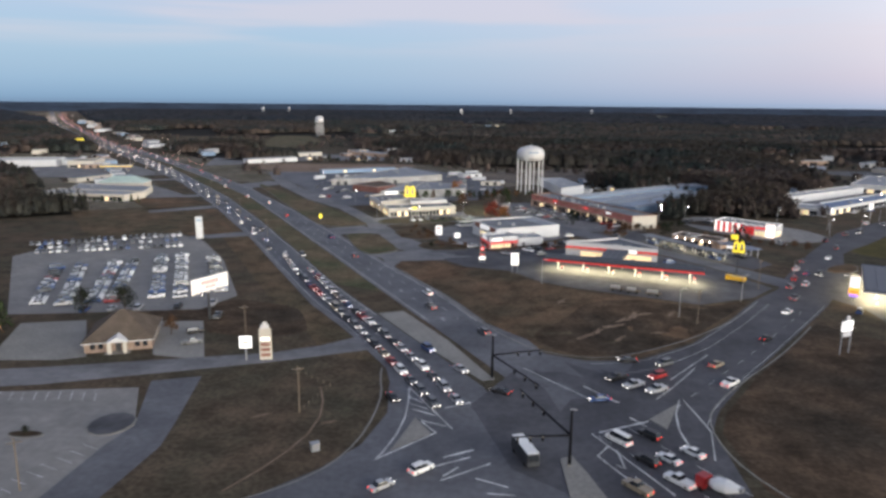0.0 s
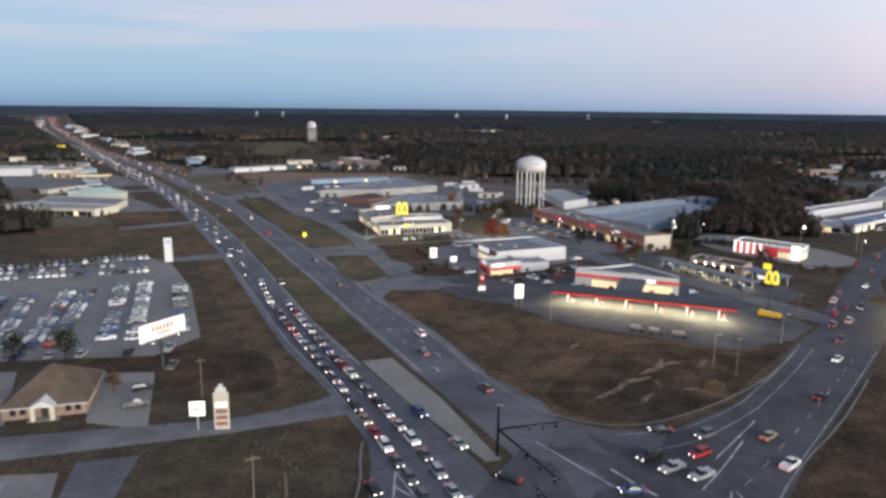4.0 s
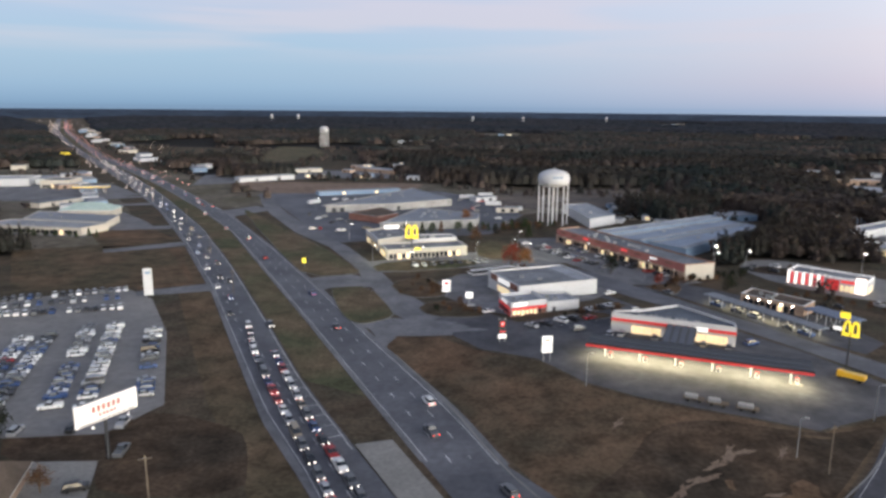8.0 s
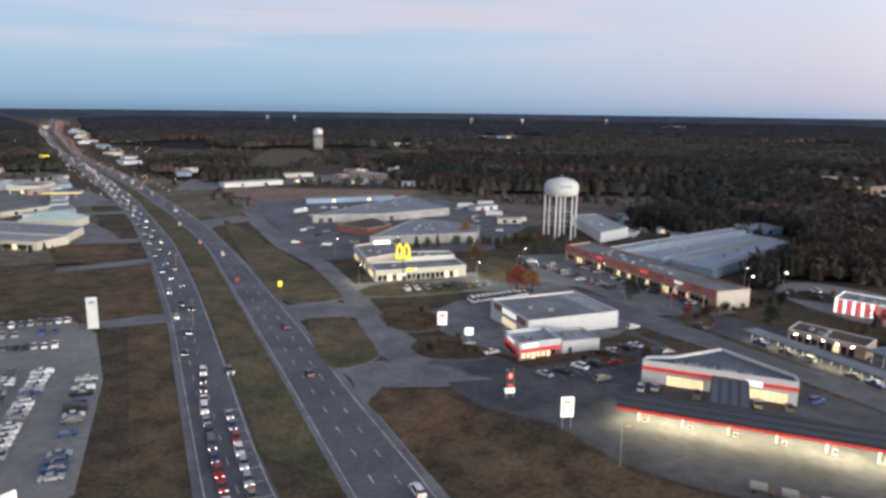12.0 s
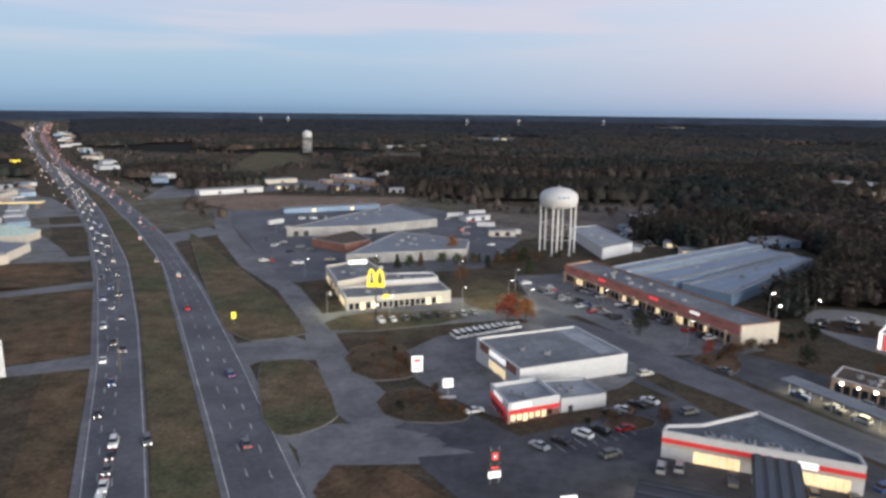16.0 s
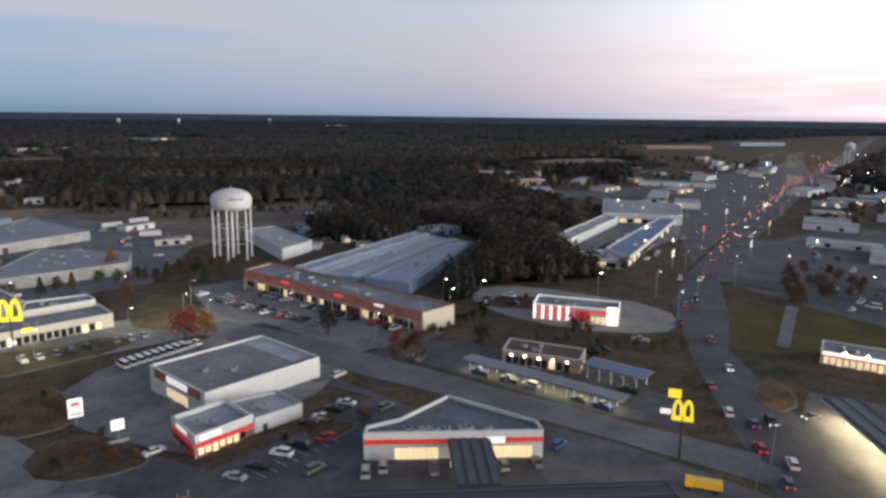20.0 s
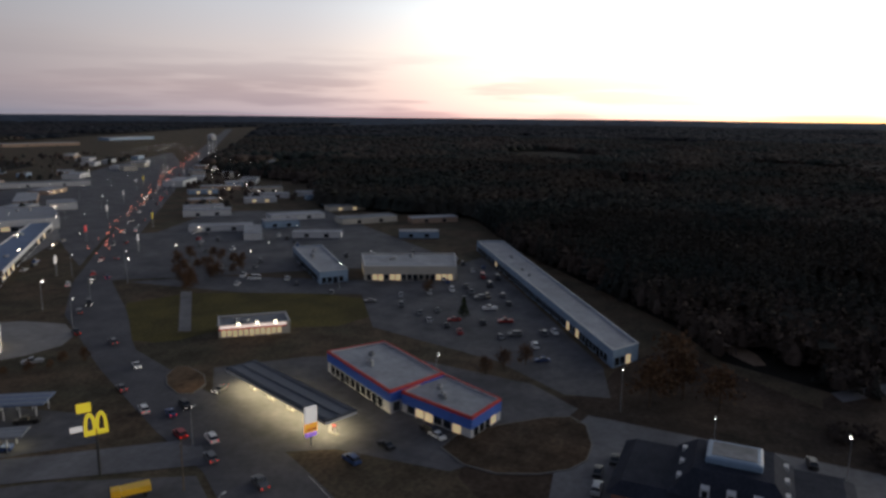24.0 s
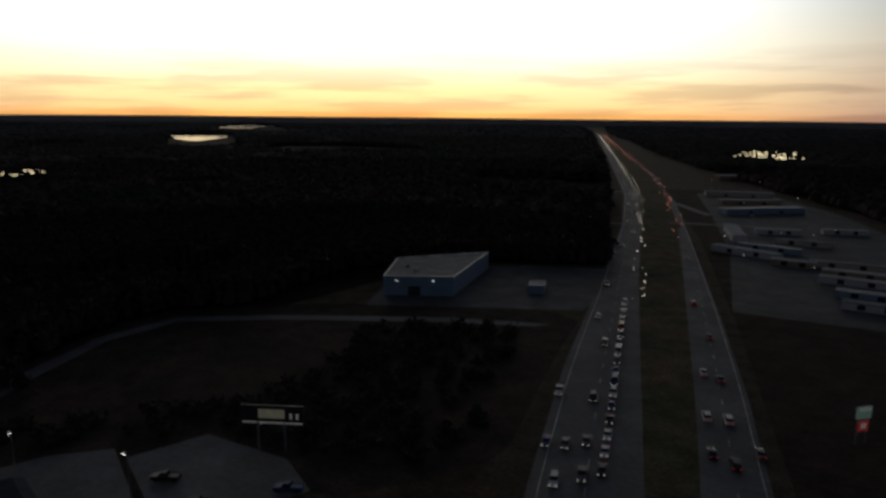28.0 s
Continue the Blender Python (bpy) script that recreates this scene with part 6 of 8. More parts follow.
for x, y, h in ((39.4, 173, 180), (48.5, 171.4, 215), (34.6, 161, 215), (38, 156.7, 215), (45, 163, 215), (43, 154.4, 215), (28.6, 147.8, 190), (62, 172, 45), (61.7, 160, 45), (82.5, 194, 45), (99, 221, 230), (108, 238, 55), (121, 260, 55), (6, 150, 150), (-4.3, 162.8, -55), (-14, 177, -55), (29.7, 128, 130), (36.4, 130.7, 130), (33.7, 120, 130), (38, 121, 130), (43.3, 124, 130), (44.8, 113, 130), (-8.9, 113, 45), (-15.3, 106.6, 45), (30, 110, 130), (38, 113, 130)):
    any_car(x, y, h, lit=True, group="cars at the junction", state="at the junction with its lights on")
for x, y, h in ((129, 278.5, 55), (134, 278.4, 240), (146, 277, 180), (113, 254, 55), (128, 286, 55), (120, 268, 60), (137, 302, 60), (166, 334, 60), (152, 311, 235), (217, 410, 45), (169, 353, 60), (237, 417, 45), (224, 405, 225), (188, 372, 50)):
    any_car(x, y, h, lit=True, group="cars on the side street", state="on the side street with its lights on")
for k in range(26):
    any_car(*way(lane(X_LEFT[16:20], X_RIGHT[10:14], (0.3, 0.7)[k % 2]), 60 + 22 * k, k % 2 == 0), lit=True, group="cars on the side street", state="on the side street with its lights on")
# junction bus
bus = root("bus", 10.5, 119.5, 110, 0.12, label="white and dark bus crossing the junction", category="bus")
part("body", boxed(-4.2, -1.25, 0.45, 4.2, 1.25, 3.0, bevel=0.12), DARK, bus)
part("roof", boxed(-4.1, -1.15, 3.002, 4.1, 1.15, 3.15, bevel=0.05), PAINTS["white"], bus, "white roof")
part("windscreen", boxed(-4.25, -1.05, 1.5, -4.15, 1.05, 2.7), GLASS, bus)
for x in (-2.8, 2.6):
    for s in (-1, 1):
        part("wheel", tubed((x, s * 1.25 - 0.12, 0.42), (x, s * 1.25 + 0.12, 0.42), 0.46, n=14), TYRE, bus)
mixer = root("mixer_truck", 43.9, 109.0, 130, 0.12, label="dark concrete mixer truck with a white drum, at the junction", category="truck")
part("chassis", boxed(-4.2, -0.55, 0.75, 4.4, 0.55, 1.1), DARK, mixer)
part("cab", boxed(2.4, -1.2, 0.6, 4.4, 1.2, 2.9, bevel=0.15), PAINTS["red"], mixer, "dark red cab")
part("windscreen", boxed(4.36, -1.0, 1.7, 4.46, 1.0, 2.6), GLASS, mixer)
drum = tube(tube(tubed((1.9, 0, 2.0), (0.6, 0, 2.3), 0.7, 1.25, n=16), (0.6, 0, 2.3), (-1.4, 0, 2.7), 1.25, 1.25, n=16), (-1.4, 0, 2.7), (-3.6, 0, 3.2), 1.25, 0.6, n=16)
part("drum", drum, PAINTS["white"], mixer, "white mixing drum")
part("hopper", boxed(-4.1, -0.5, 2.9, -3.5, 0.5, 3.7), STEEL, mixer)
for x in (-3.0, -1.7, 3.1):
    for s in (-1, 1):
        part("wheel", tubed((x, s * 1.05 - 0.15, 0.5), (x, s * 1.05 + 0.15, 0.5), 0.5, n=14), TYRE, mixer)
# south-east part of the highway
for x, y in ((101.8, 11.9), (92.7, 9.6), (87, 38.6), (83.2, 36.6), (80.6, 32), (75.7, 51.6), (72.9, 45.6), (155.9, -103), (132.3, -57), (114.2, -31.7)):
    any_car(x, y, 119, lit=True, group="traffic south of the junction", state="nearing the junction with headlights on")
for k in range(17):
    any_car(*way(((70, 43), (83.7, 16.3), (96.5, -7.8), (119.8, -52), (152, -114), (172, -152)), 2 + 8.6 * k, True), lit=True, group="traffic south of the junction", state="nearing the junction with headlights on")
for k in range(14):
    any_car(*way(lane(N_SOUTH, M_SOUTH, (0.3, 0.65)[k % 2]), length(N_SOUTH) - 330 - 48 * k), lit=True, group="traffic south of the junction", state="nearing the junction with headlights on")
for x, y in ((80, -28.8), (74.4, -27), (66.6, 0), (62, -1.8), (57.6, 17.8), (52, 19.2), (50, 10.4), (92.6, -62), (115, -99), (158, -185), (210, -285)):
    any_car(x, y, -60, lit=True, group="traffic south of the junction", state="driving away with its lights on")

# parked cars
PARK = [("cars at the store", 73, 1, ((32.6, 283.6), (36.4, 284.3), (45.9, 280.2), (59.7, 276.5), (66.8, 275.4))), ("cars at the store", 30, 1, ((75.3, 281), (23.3, 288.8), (28.4, 302), (-6.9, 311.7), (45.6, 313), (40.5, 341))),
        ("cars in the shop lot", 140, 1, ((18.3, 298.3), (13.1, 294.9), (8.2, 292.3), (22.4, 300.6), (30, 313), (34, 317), (37.5, 319.5), (26.5, 310.6))), ("cars by the bank", 120, 1, ((79, 330), (84, 321.6), (87.6, 315.8), (95, 303.4), (98.4, 298), (64.7, 347.8), (98, 318), (101, 311), (104, 305), (94, 327), (112, 306))),
        ("cars at the diner", 130, 1, ((126, 338), (143, 341.6), (117.4, 407), (123.6, 397), (113, 400), (128, 408))), ("cars at the far station", 60, 1, ((144, 216), (141.7, 213), (124, 226), (133, 222))), ("cars at the mansard restaurant", 0, 1, ((138.4, 175.7), (131.4, 175), (145, 173), (158.6, 132.8), (151.3, 132), (146, 131.6), (136.4, 127.4))), ("cars by the brick office", 30, 1, ((-83.6, 184.6), (-80.6, 175.6))), ("cars in the side lot", 40, 1, ((132, 106), (118.5, 106), (111, 91)))]
for group, heading, _, places in PARK:
    for x, y in places:
        any_car(x, y, heading, group=group, lift=0.15)
for k in range(11):
    car("van" if k < 9 else "suv", "white", -16 + 2.05 * k, 373.5 + 1.4 * k, 118, group="row of white vans behind the shop", state="parked in a row behind the shop", lift=0.15)
for a, b, count in (((31, 447), (74, 374), 26), ((18, 444), (48, 391), 17), ((9, 452), (35, 408), 14)):
    for k in range(count):
        if dice.random() < 0.7:
            f = (k + 0.5) / count
            any_car(a[0] + (b[0] - a[0]) * f, a[1] + (b[1] - a[1]) * f, 30 + 180 * dice.randint(0, 1), group="cars before the strip mall", lift=0.16)
for k in range(9):
    any_car(-44 + 4.1 * k, 388 + 1.7 * k, 113, group="cars at the burger restaurant", lift=0.2)
for x, y in ((242.7, 279.5), (255.4, 271.6), (264, 262.5), (279, 251), (263.6, 240), (267, 238), (299.5, 243), (213, 206), (230, 203), (227, 206), (201, 201), (231, 240), (257, 344), (289, 363), (260, 352), (300, 250), (285, 262), (320, 256), (248, 300), (240, 250), (268, 390), (275, 400), (290, 380), (310, 395), (262, 330), (256, 322), (246, 345), (270, 372), (330, 420), (345, 440), (300, 335), (318, 330), (222, 215), (236, 222), (250, 232), (270, 246)):
    any_car(x, y, dice.choice((25, 115, 205)), group="cars at the shopping centre", lift=0.12)
for k in range(46):
    x, y = dice.uniform(74, 120), dice.uniform(540, 600)
    if y - 540 > (x - 74) * 0.4:
        any_car(x, y, dice.choice((20, 110, 200)), group="cars in the yard behind the water tower", state="parked in the rough yard")
for x0, y0, ux, uy, n in ((219, 218, 13.5, 9.2, 11), (232, 208, 13, 8.6, 10), (216, 232, 6, 8, 6), (300, 330, 7, 8, 9), (262, 372, 7, -8, 7), (300, 405, 7, 7, 9), (352, 452, 7, 8, 6), (205, 470, 9, 7, 8), (230, 450, 9, 7, 8)):
    for k in range(n):
        if dice.random() < 0.6:
            any_car(x0 + ux * k + dice.uniform(-2, 2), y0 + uy * k + dice.uniform(-2, 2), dice.choice((25, 205)), group="cars at the shopping centre", lift=0.12)
DEALER_SHARES = (4.5, 2.6, 2.2, 2.2, 0.25, 2.2, 0.1)
for k in range(90):
    x, y = dice.uniform(-150, 20), dice.uniform(470, 640)
    if inside_yard(x, y):
        any_car(x, y, dice.choice((20, 65, 110, 200)), group="vehicles in the warehouse yard", state="parked in the warehouse yard", lift=0.06)
for x, y, turn in ((-35, 640, 20), (-12, 600, 5), (4, 575, 8), (-150, 590, 60), (-20, 655, 15)):
    trailer = root("box_trailer", x, y, turn, label="white box trailer standing in the rough yard", category="trailer", group="box trailers in the yard")
    part("box", boxed(-6, -1.25, 1.0, 6, 1.25, 3.7, bevel=0.05), WHITE, trailer)
    part("chassis", boxed(-5.8, -0.5, 0.7, 5.8, 0.5, 0.998), DARK, trailer)
    for wx in (3.4, 4.6):
        for side in (-1, 1):
            part("wheel", tubed((wx, side * 1.0 - 0.14, 0.5), (wx, side * 1.0 + 0.14, 0.5), 0.5, n=10), TYRE, trailer)
# dealer's rows: the four double columns, the verge column and the back rows
for (ax, ay), (bx, by), count in (((-172, 256), (-147, 206), 17), ((-165, 261), (-138, 206), 18), ((-154, 267), (-129, 207), 20), ((-148.6, 272), (-123, 208), 21), ((-141.6, 283), (-112, 218), 22), ((-133, 284), (-104, 219), 22), ((-118, 281), (-93, 228), 17)):
    for k in range(count):
        f = (k + 0.5) / count
        if dice.random() < 0.93:
            any_car(ax + (bx - ax) * f, ay + (by - ay) * f, 25 + 180 * dice.randint(0, 1), shares=DEALER_SHARES, group="cars of the dealer's lot", state="parked in the dealer's rows", lift=0.07)
for (ax, ay), (bx, by), count in (((-213, 297), (-154, 330), 24), ((-200, 282), (-142, 305), 22), ((-205, 291), (-150, 318), 16)):
    for k in range(count):
        f = (k + 0.5) / count
        if dice.random() < 0.85:
            any_car(ax + (bx - ax) * f, ay + (by - ay) * f, 120, shares=DEALER_SHARES, group="cars of the dealer's lot", state="parked in the dealer's back row", lift=0.07)
for x, y in ((-128, 202), (-120, 204), (-112, 206), (-100, 209), (-90, 213), (-83, 200)):
    any_car(x, y, 100, shares=DEALER_SHARES, group="cars of the dealer's lot", state="parked at the edge of the lot", lift=0.07)


# ---- signals, poles, lamps, signs ----
SIGNAL_BLACK = mat("matt_black_steel", (0.012, 0.012, 0.014), 0.92, 0.1, 1, 0.2)


def signal_mast(x, y, turn, reach, label):
    """A dark signal pole with two mast arms and hanging signal heads."""
    mast = root("traffic_signal", x, y, turn, label=label, category="traffic signal")
    part("base", boxed(-0.5, -0.5, -0.3, 0.5, 0.5, 0.5, bevel=0.08), CONCRETE, mast)
    part("pole", tubed((0, 0, 0.4), (0, 0, 11.5), 0.36, 0.22, n=10), SIGNAL_BLACK, mast)
    for angle, far_out in reach:
        u = Vector((math.cos(radians(angle)), math.sin(radians(angle)), 0))
        arm = part("mast_arm", tubed(u * 0.1 + Vector((0, 0, 6.3)), u * far_out + Vector((0, 0, 6.9)), 0.24, 0.13), SIGNAL_BLACK, mast)
        for k in range(3):
            p = u * (far_out * (0.5 + 0.22 * k))
            head = part("signal_head", boxed(p.x - 0.24, p.y - 0.24, 5.6, p.x + 0.24, p.y + 0.24, 6.9, bevel=0.04), SIGNAL_BLACK, arm)
            part("lens", tubed((p.x, p.y - 0.25, 6.6), (p.x, p.y - 0.29, 6.6), 0.14, n=8), CREAM, head, "pale signal face")

    lamp = part("luminaire", boxed(-0.35, -0.2, 11.4, 0.9, 0.2, 11.6), STEEL, mast)
    return mast


signal_mast(3.8, 158.5, 0, ((15, 13), (-62, 22)), "dark signal pole with two mast arms on the median")
signal_mast(18.8, 117.6, 0, ((195, 11), (115, 21)), "dark signal pole with two mast arms")


YARD_LAMP = mat("yard_lamp_lens", (0.9, 0.9, 0.85), 0.4, 0.02, 1, 0.3, glow=70, glow_color=(1.0, 0.95, 0.8))


def lamp_post(x, y, h=10.0, glow=True, lens=None, label="slim lamp post with a glowing head", turn=0, group="lamp posts"):
    post = root("street_lamp", x, y, turn, label=label, category="street lamp", group=group)
    part("pole", tubed((0, 0, -0.3), (0, 0, h), 0.12, 0.07), STEEL, post)
    arm = part("arm", tubed((0, 0, h - 0.1), (1.1, 0, h + 0.15), 0.05, n=6), STEEL, post)
    head = part("lamp_head", boxed(0.7, -0.25, h + 0.05, 1.7, 0.25, h + 0.25, bevel=0.05), STEEL, post)
    if glow:
        part("lens", boxed(0.85, -0.2, h - 0.06, 1.55, 0.2, h + 0.04), lens or LAMP_GLOW, head, "glowing lamp lens")
    return post


for x, y in ((172.4, 174.7), (149.7, 153.2), (150.3, 127.8), (130, 113.9), (165, 222), (113, 404), (160, 392), (186, 388), (100, 412), (60, 372), (96, 395), (-20, 455), (5, 440), (38, 410), (286, 300), (255, 300), (230, 390), (300, 450), (-140, 560), (-90, 450), (-60, 460)):
    lamp_post(x, y, 11 if x > 140 else 9, lens=YARD_LAMP if x > 95 else None)
for x, y in ((62, 211), (21, 243), (88, 232), (117, 262)):
    lamp_post(x, y, 9, False, "unlit grey lamp post", group="unlit lamp posts")


for x, y in ((578, 833), (537, 770), (402, 582), (442, 647), (663, 776), (418, 687), (600, 553), (246, 407), (231, 423), (198, 377), (174, 360), (480, 600), (520, 660), (350, 560), (300, 520), (390, 470), (450, 520)):
    lamp_post(x, y, 10, label="far lamp post beside the side street", group="lamps along the side street")
for x, y in ((343, -394), (294, -291), (200, -374), (121, -167), (297, -541), (275, -506), (182, -437), (254, -556), (171, -311), (132, -249), (116, -253), (114, -284), (150, -216), (90, -165), (210, -150), (240, -225)):
    lamp_post(x, y, 9, label="far lamp post among the long sheds", group="lamps among the long sheds")


for x, y, power in ((-66, 396, 2600), (-42, 394, 2600), (-16, 410, 3000), (2, 424, 2800), (10, 412, 2200)):
    lamp_post(x, y, 8, label="lot lamp shining on the restaurant's lawn", group="lamps round the restaurant")
    data = bpy.data.lights.new("restaurant_lamp", "POINT")
    data.energy, data.color, data.shadow_soft_size = power, (1.0, 0.95, 0.6), 0.4
    new("restaurant_lamp", data).location = (x + 1.2, y, 7.6)


def utility_pole(x, y, h=11.0, turn=0.0):
    pole = root("utility_pole", x, y, turn, label="weathered wooden utility pole with a crossarm", category="utility pole", group="utility poles")
    part("shaft", tubed((0, 0, -0.5), (0, 0, h), 0.17, 0.11), WOOD_POLE, pole)
    arm = part("crossarm", boxed(-1.2, -0.06, h - 0.9, 1.2, 0.06, h - 0.75), WOOD_POLE, pole)
    for k in (-1.1, -0.4, 0.4, 1.1):
        part("insulator", tubed((k, 0, h - 0.74), (k, 0, h - 0.55), 0.05, n=6), STEEL, arm)
    return pole


poles = [(-38.3, 135.4), (-67.3, 182), (-78, 100), (-110, 330), (-150, 400), (-206, 492), (66, 205), (100, 250)]
for x, y in poles:
    utility_pole(x, y, 10 if x < -40 else 11, 30)


def panel_sign(name, label, x, y, turn, posts, panels, z=None, category="sign", lights=()):
    """Panels on posts. posts: (x, y, radius, height); panels: (x0, z0, x1, z1, material, label, bars)."""
    sign = root(name, x, y, turn, z, label=label, category=category)
    for px, py, r, h in posts:
        part("post", tubed((px, py, -0.5), (px, py, h), r), DARK if r > 0.3 else STEEL, sign)
    for x0, z0, x1, z1, material, lab, bars in panels:
        face = part("panel", boxed(x0, -0.25, z0, x1, 0.25, z1, bevel=0.04), material, sign, lab)
        for k in range(len(bars)):
            bx0, bz0, bx1, bz1, bmat = bars[k]
            w, d = x1 - x0, z1 - z0
            for s in (-1, 1):
                part("letter_bar", boxed(x0 + w * bx0, min(0.24 * s, 0.29 * s), z0 + d * bz0, x0 + w * bx1, max(0.24 * s, 0.29 * s), z0 + d * bz1), bmat, face)
    for lx, ly, lz in lights:
        part("flood_lamp", boxed(lx - 0.15, ly - 0.1, lz, lx + 0.15, ly + 0.1, lz + 0.15), HEADLIGHT, sign, "glowing flood lamp")
    return sign


RB, WB, DB, YB = SIGN_RED, SIGN_WHITE, DARK, SIGN_YELLOW
POSTER_RED = mat("faded_red_lettering", (0.5, 0.2, 0.17), 0.7, 0.15, 1, 0.3)
BOARD = mat("billboard_white", (0.75, 0.72, 0.68), 0.7, 0.06, 0.5, 0.1, glow=0.25, glow_color=(1, 0.9, 0.85))
panel_sign("billboard", "white billboard with red lettering on one post", -83.6, 197, 64, [(0, 0.9, 0.4, 10.5)], [(-7, 9.6, 7, 14.2, BOARD, "white poster face", [(0.26 + 0.08 * k, 0.5, 0.31 + 0.08 * k, 0.78, POSTER_RED) for k in range(6)] + [(0.36 + 0.06 * k, 0.24, 0.4 + 0.06 * k, 0.4, POSTER_RED) for k in range(5)] + [(0.05, 0.06, 0.95, 0.1, DB)])], category="billboard", lights=((-4, -1.2, 9.2), (4, -1.2, 9.2)))
panel_sign("billboard", "dark lit billboard beside the woods", 128, 83.5, 39, [(-3, 0.9, 0.25, 7), (3, 0.9, 0.25, 7)], [(-7, 6.2, 7, 10.4, DARK, "dark poster face", [(0.3, 0.3, 0.72, 0.8, mat("lit_poster", (0.4, 0.4, 0.3), 0.6, 0.2, 1, 0.3, glow=0.6, glow_color=(0.7, 0.65, 0.45))), (0.08, 0.3, 0.12, 0.6, WB), (0.18, 0.3, 0.22, 0.6, WB), (0.02, 0.02, 0.98, 0.1, WB)])], category="billboard", lights=((-4, -1.2, 5.6), (3, -1.2, 5.4)))
panel_sign("plaza_sign", "tall pointed brick and white plaza sign", -56, 166, 12, [], [(-1.6, -0.3, 1.6, 8.6, CREAM, "cream sign body", [(0.12, 0.3, 0.88, 0.4, BRICK), (0.12, 0.46, 0.88, 0.56, BRICK), (0.12, 0.62, 0.88, 0.74, WB), (0.12, 0.14, 0.88, 0.24, BRICK)]), (-1.1, 8.62, 1.1, 9.6, WHITE, "", []), (-0.5, 9.62, 0.5, 10.4, WHITE, "", [])])
panel_sign("bank_sign", "lit white square sign on a post", -61, 165, 12, [(0, 0, 0.25, 4.2)], [(-1.6, 3.4, 1.6, 6.6, WB, "lit white face", [(0.25, 0.4, 0.75, 0.6, CREAM)])])
panel_sign("dealer_sign", "tall white dealer's pylon sign", -142, 323, 25, [], [(-1.7, -0.3, 1.7, 11, WHITE, "white pylon face", [(0.2, 0.8, 0.8, 0.9, PALE_BLUE)])])
panel_sign("station_sign", "red and white filling-station pylon sign", -1.5, 277, 20, [(-0.9, 0, 0.18, 8), (0.9, 0, 0.18, 8)], [(-1.3, 4.6, 1.3, 7.4, DARK, "dark face", [(0.28, 0.25, 0.72, 0.8, RB), (0.42, 0.42, 0.58, 0.62, WB)]), (-1.3, 2.9, 1.3, 4.4, DARK, "", [(0.2, 0.35, 0.8, 0.6, RB)]), (-1.3, 1.4, 1.3, 2.7, WB, "", [])])
panel_sign("restaurant_sign", "white stacked restaurant sign", 11.5, 260, 15, [(-1, 0, 0.15, 7.5), (1, 0, 0.15, 7.5)], [(-1.5, 5.4, 1.5, 7.6, WB, "lit white face", [(0.2, 0.3, 0.8, 0.7, CREAM)]), (-1.5, 2.8, 1.5, 5.1, WB, "", [(0.1, 0.2, 0.9, 0.3, DB), (0.1, 0.6, 0.9, 0.7, DB)])])
panel_sign("shop_sign", "lit red and white two-panel shop sign", -24.3, 335, 15, [(0, 0, 0.2, 6.5)], [(-1.6, 4.3, 1.6, 6.8, WB, "lit white panel", [(0.2, 0.3, 0.8, 0.7, RB)]), (-1.6, 2.2, 1.6, 4.0, WB, "", [(0.1, 0.4, 0.9, 0.6, DB)])])
panel_sign("shop_sign", "lit white shop sign on a low base", -14.4, 321, 15, [(0, 0, 0.25, 4)], [(-1.4, 3.2, 1.4, 5.6, WB, "lit white panel", []), (-2.2, 0, 2.2, 0.8, WHITE, "white base", [])])
panel_sign("far_station_sign", "lit white and orange pylon sign", 127.5, 238, -30, [(0, 0, 0.25, 9)], [(-1.5, 5.6, 1.5, 9.4, WB, "lit white panel", []), (-1.5, 3.4, 1.5, 5.4, mat("lit_orange_sign", (0.7, 0.3, 0.05), 0.5, 0.05, 1, 0.2, glow=1.2, glow_color=(1.0, 0.42, 0.05)), "orange panel", [(0.1, 0.3, 0.9, 0.45, DB)]), (-1.3, 2.4, 1.3, 3.2, mat("lit_violet_sign", (0.3, 0.15, 0.6), 0.5, 0.05, 1, 0.2, glow=1.2, glow_color=(0.4, 0.2, 1.0)), "violet panel", [])])
panel_sign("lot_sign", "white sign on two tall legs in the grass", 100.5, 186, 30, [(-1.8, 0, 0.2, 9.5), (1.8, 0, 0.2, 9.5)], [(-2.2, 6.6, 2.2, 9.4, WB, "lit white face", [(0.1, 0.3, 0.9, 0.5, CREAM)]), (-1.6, 5.0, 1.6, 6.3, WHITE, "", []), (-0.6, 9.5, 0.6, 10.8, WHITE, "", [])])
panel_sign("roadside_sign", "lit white and green roadside sign panels", 36, -12, 60, [(-1.4, 0, 0.2, 9), (1.4, 0, 0.2, 9)], [(-2, 6.2, 2, 9, mat("lit_green_sign", (0.3, 0.5, 0.4), 0.5, 0.1, 1, 0.3, glow=0.5, glow_color=(0.5, 0.8, 0.65)), "", [(0.1, 0.7, 0.9, 0.9, WB)]), (-1.5, 3.2, 1.5, 5.6, RB, "lit red panel", [(0.25, 0.3, 0.75, 0.8, WB)])])
panel_sign("roadside_sign", "small yellow roadside sign on a post", -95.4, 379, 30, [(0, 0, 0.1, 3.5)], [(-0.8, 2.2, 0.8, 4.4, YB, "yellow panel", [])])
panel_sign("roadside_sign", "yellow shop sign beside the highway", -560, 905, 30, [(0, 0, 0.4, 11)], [(-5, 11, 5, 14, YB, "yellow panel", [])])

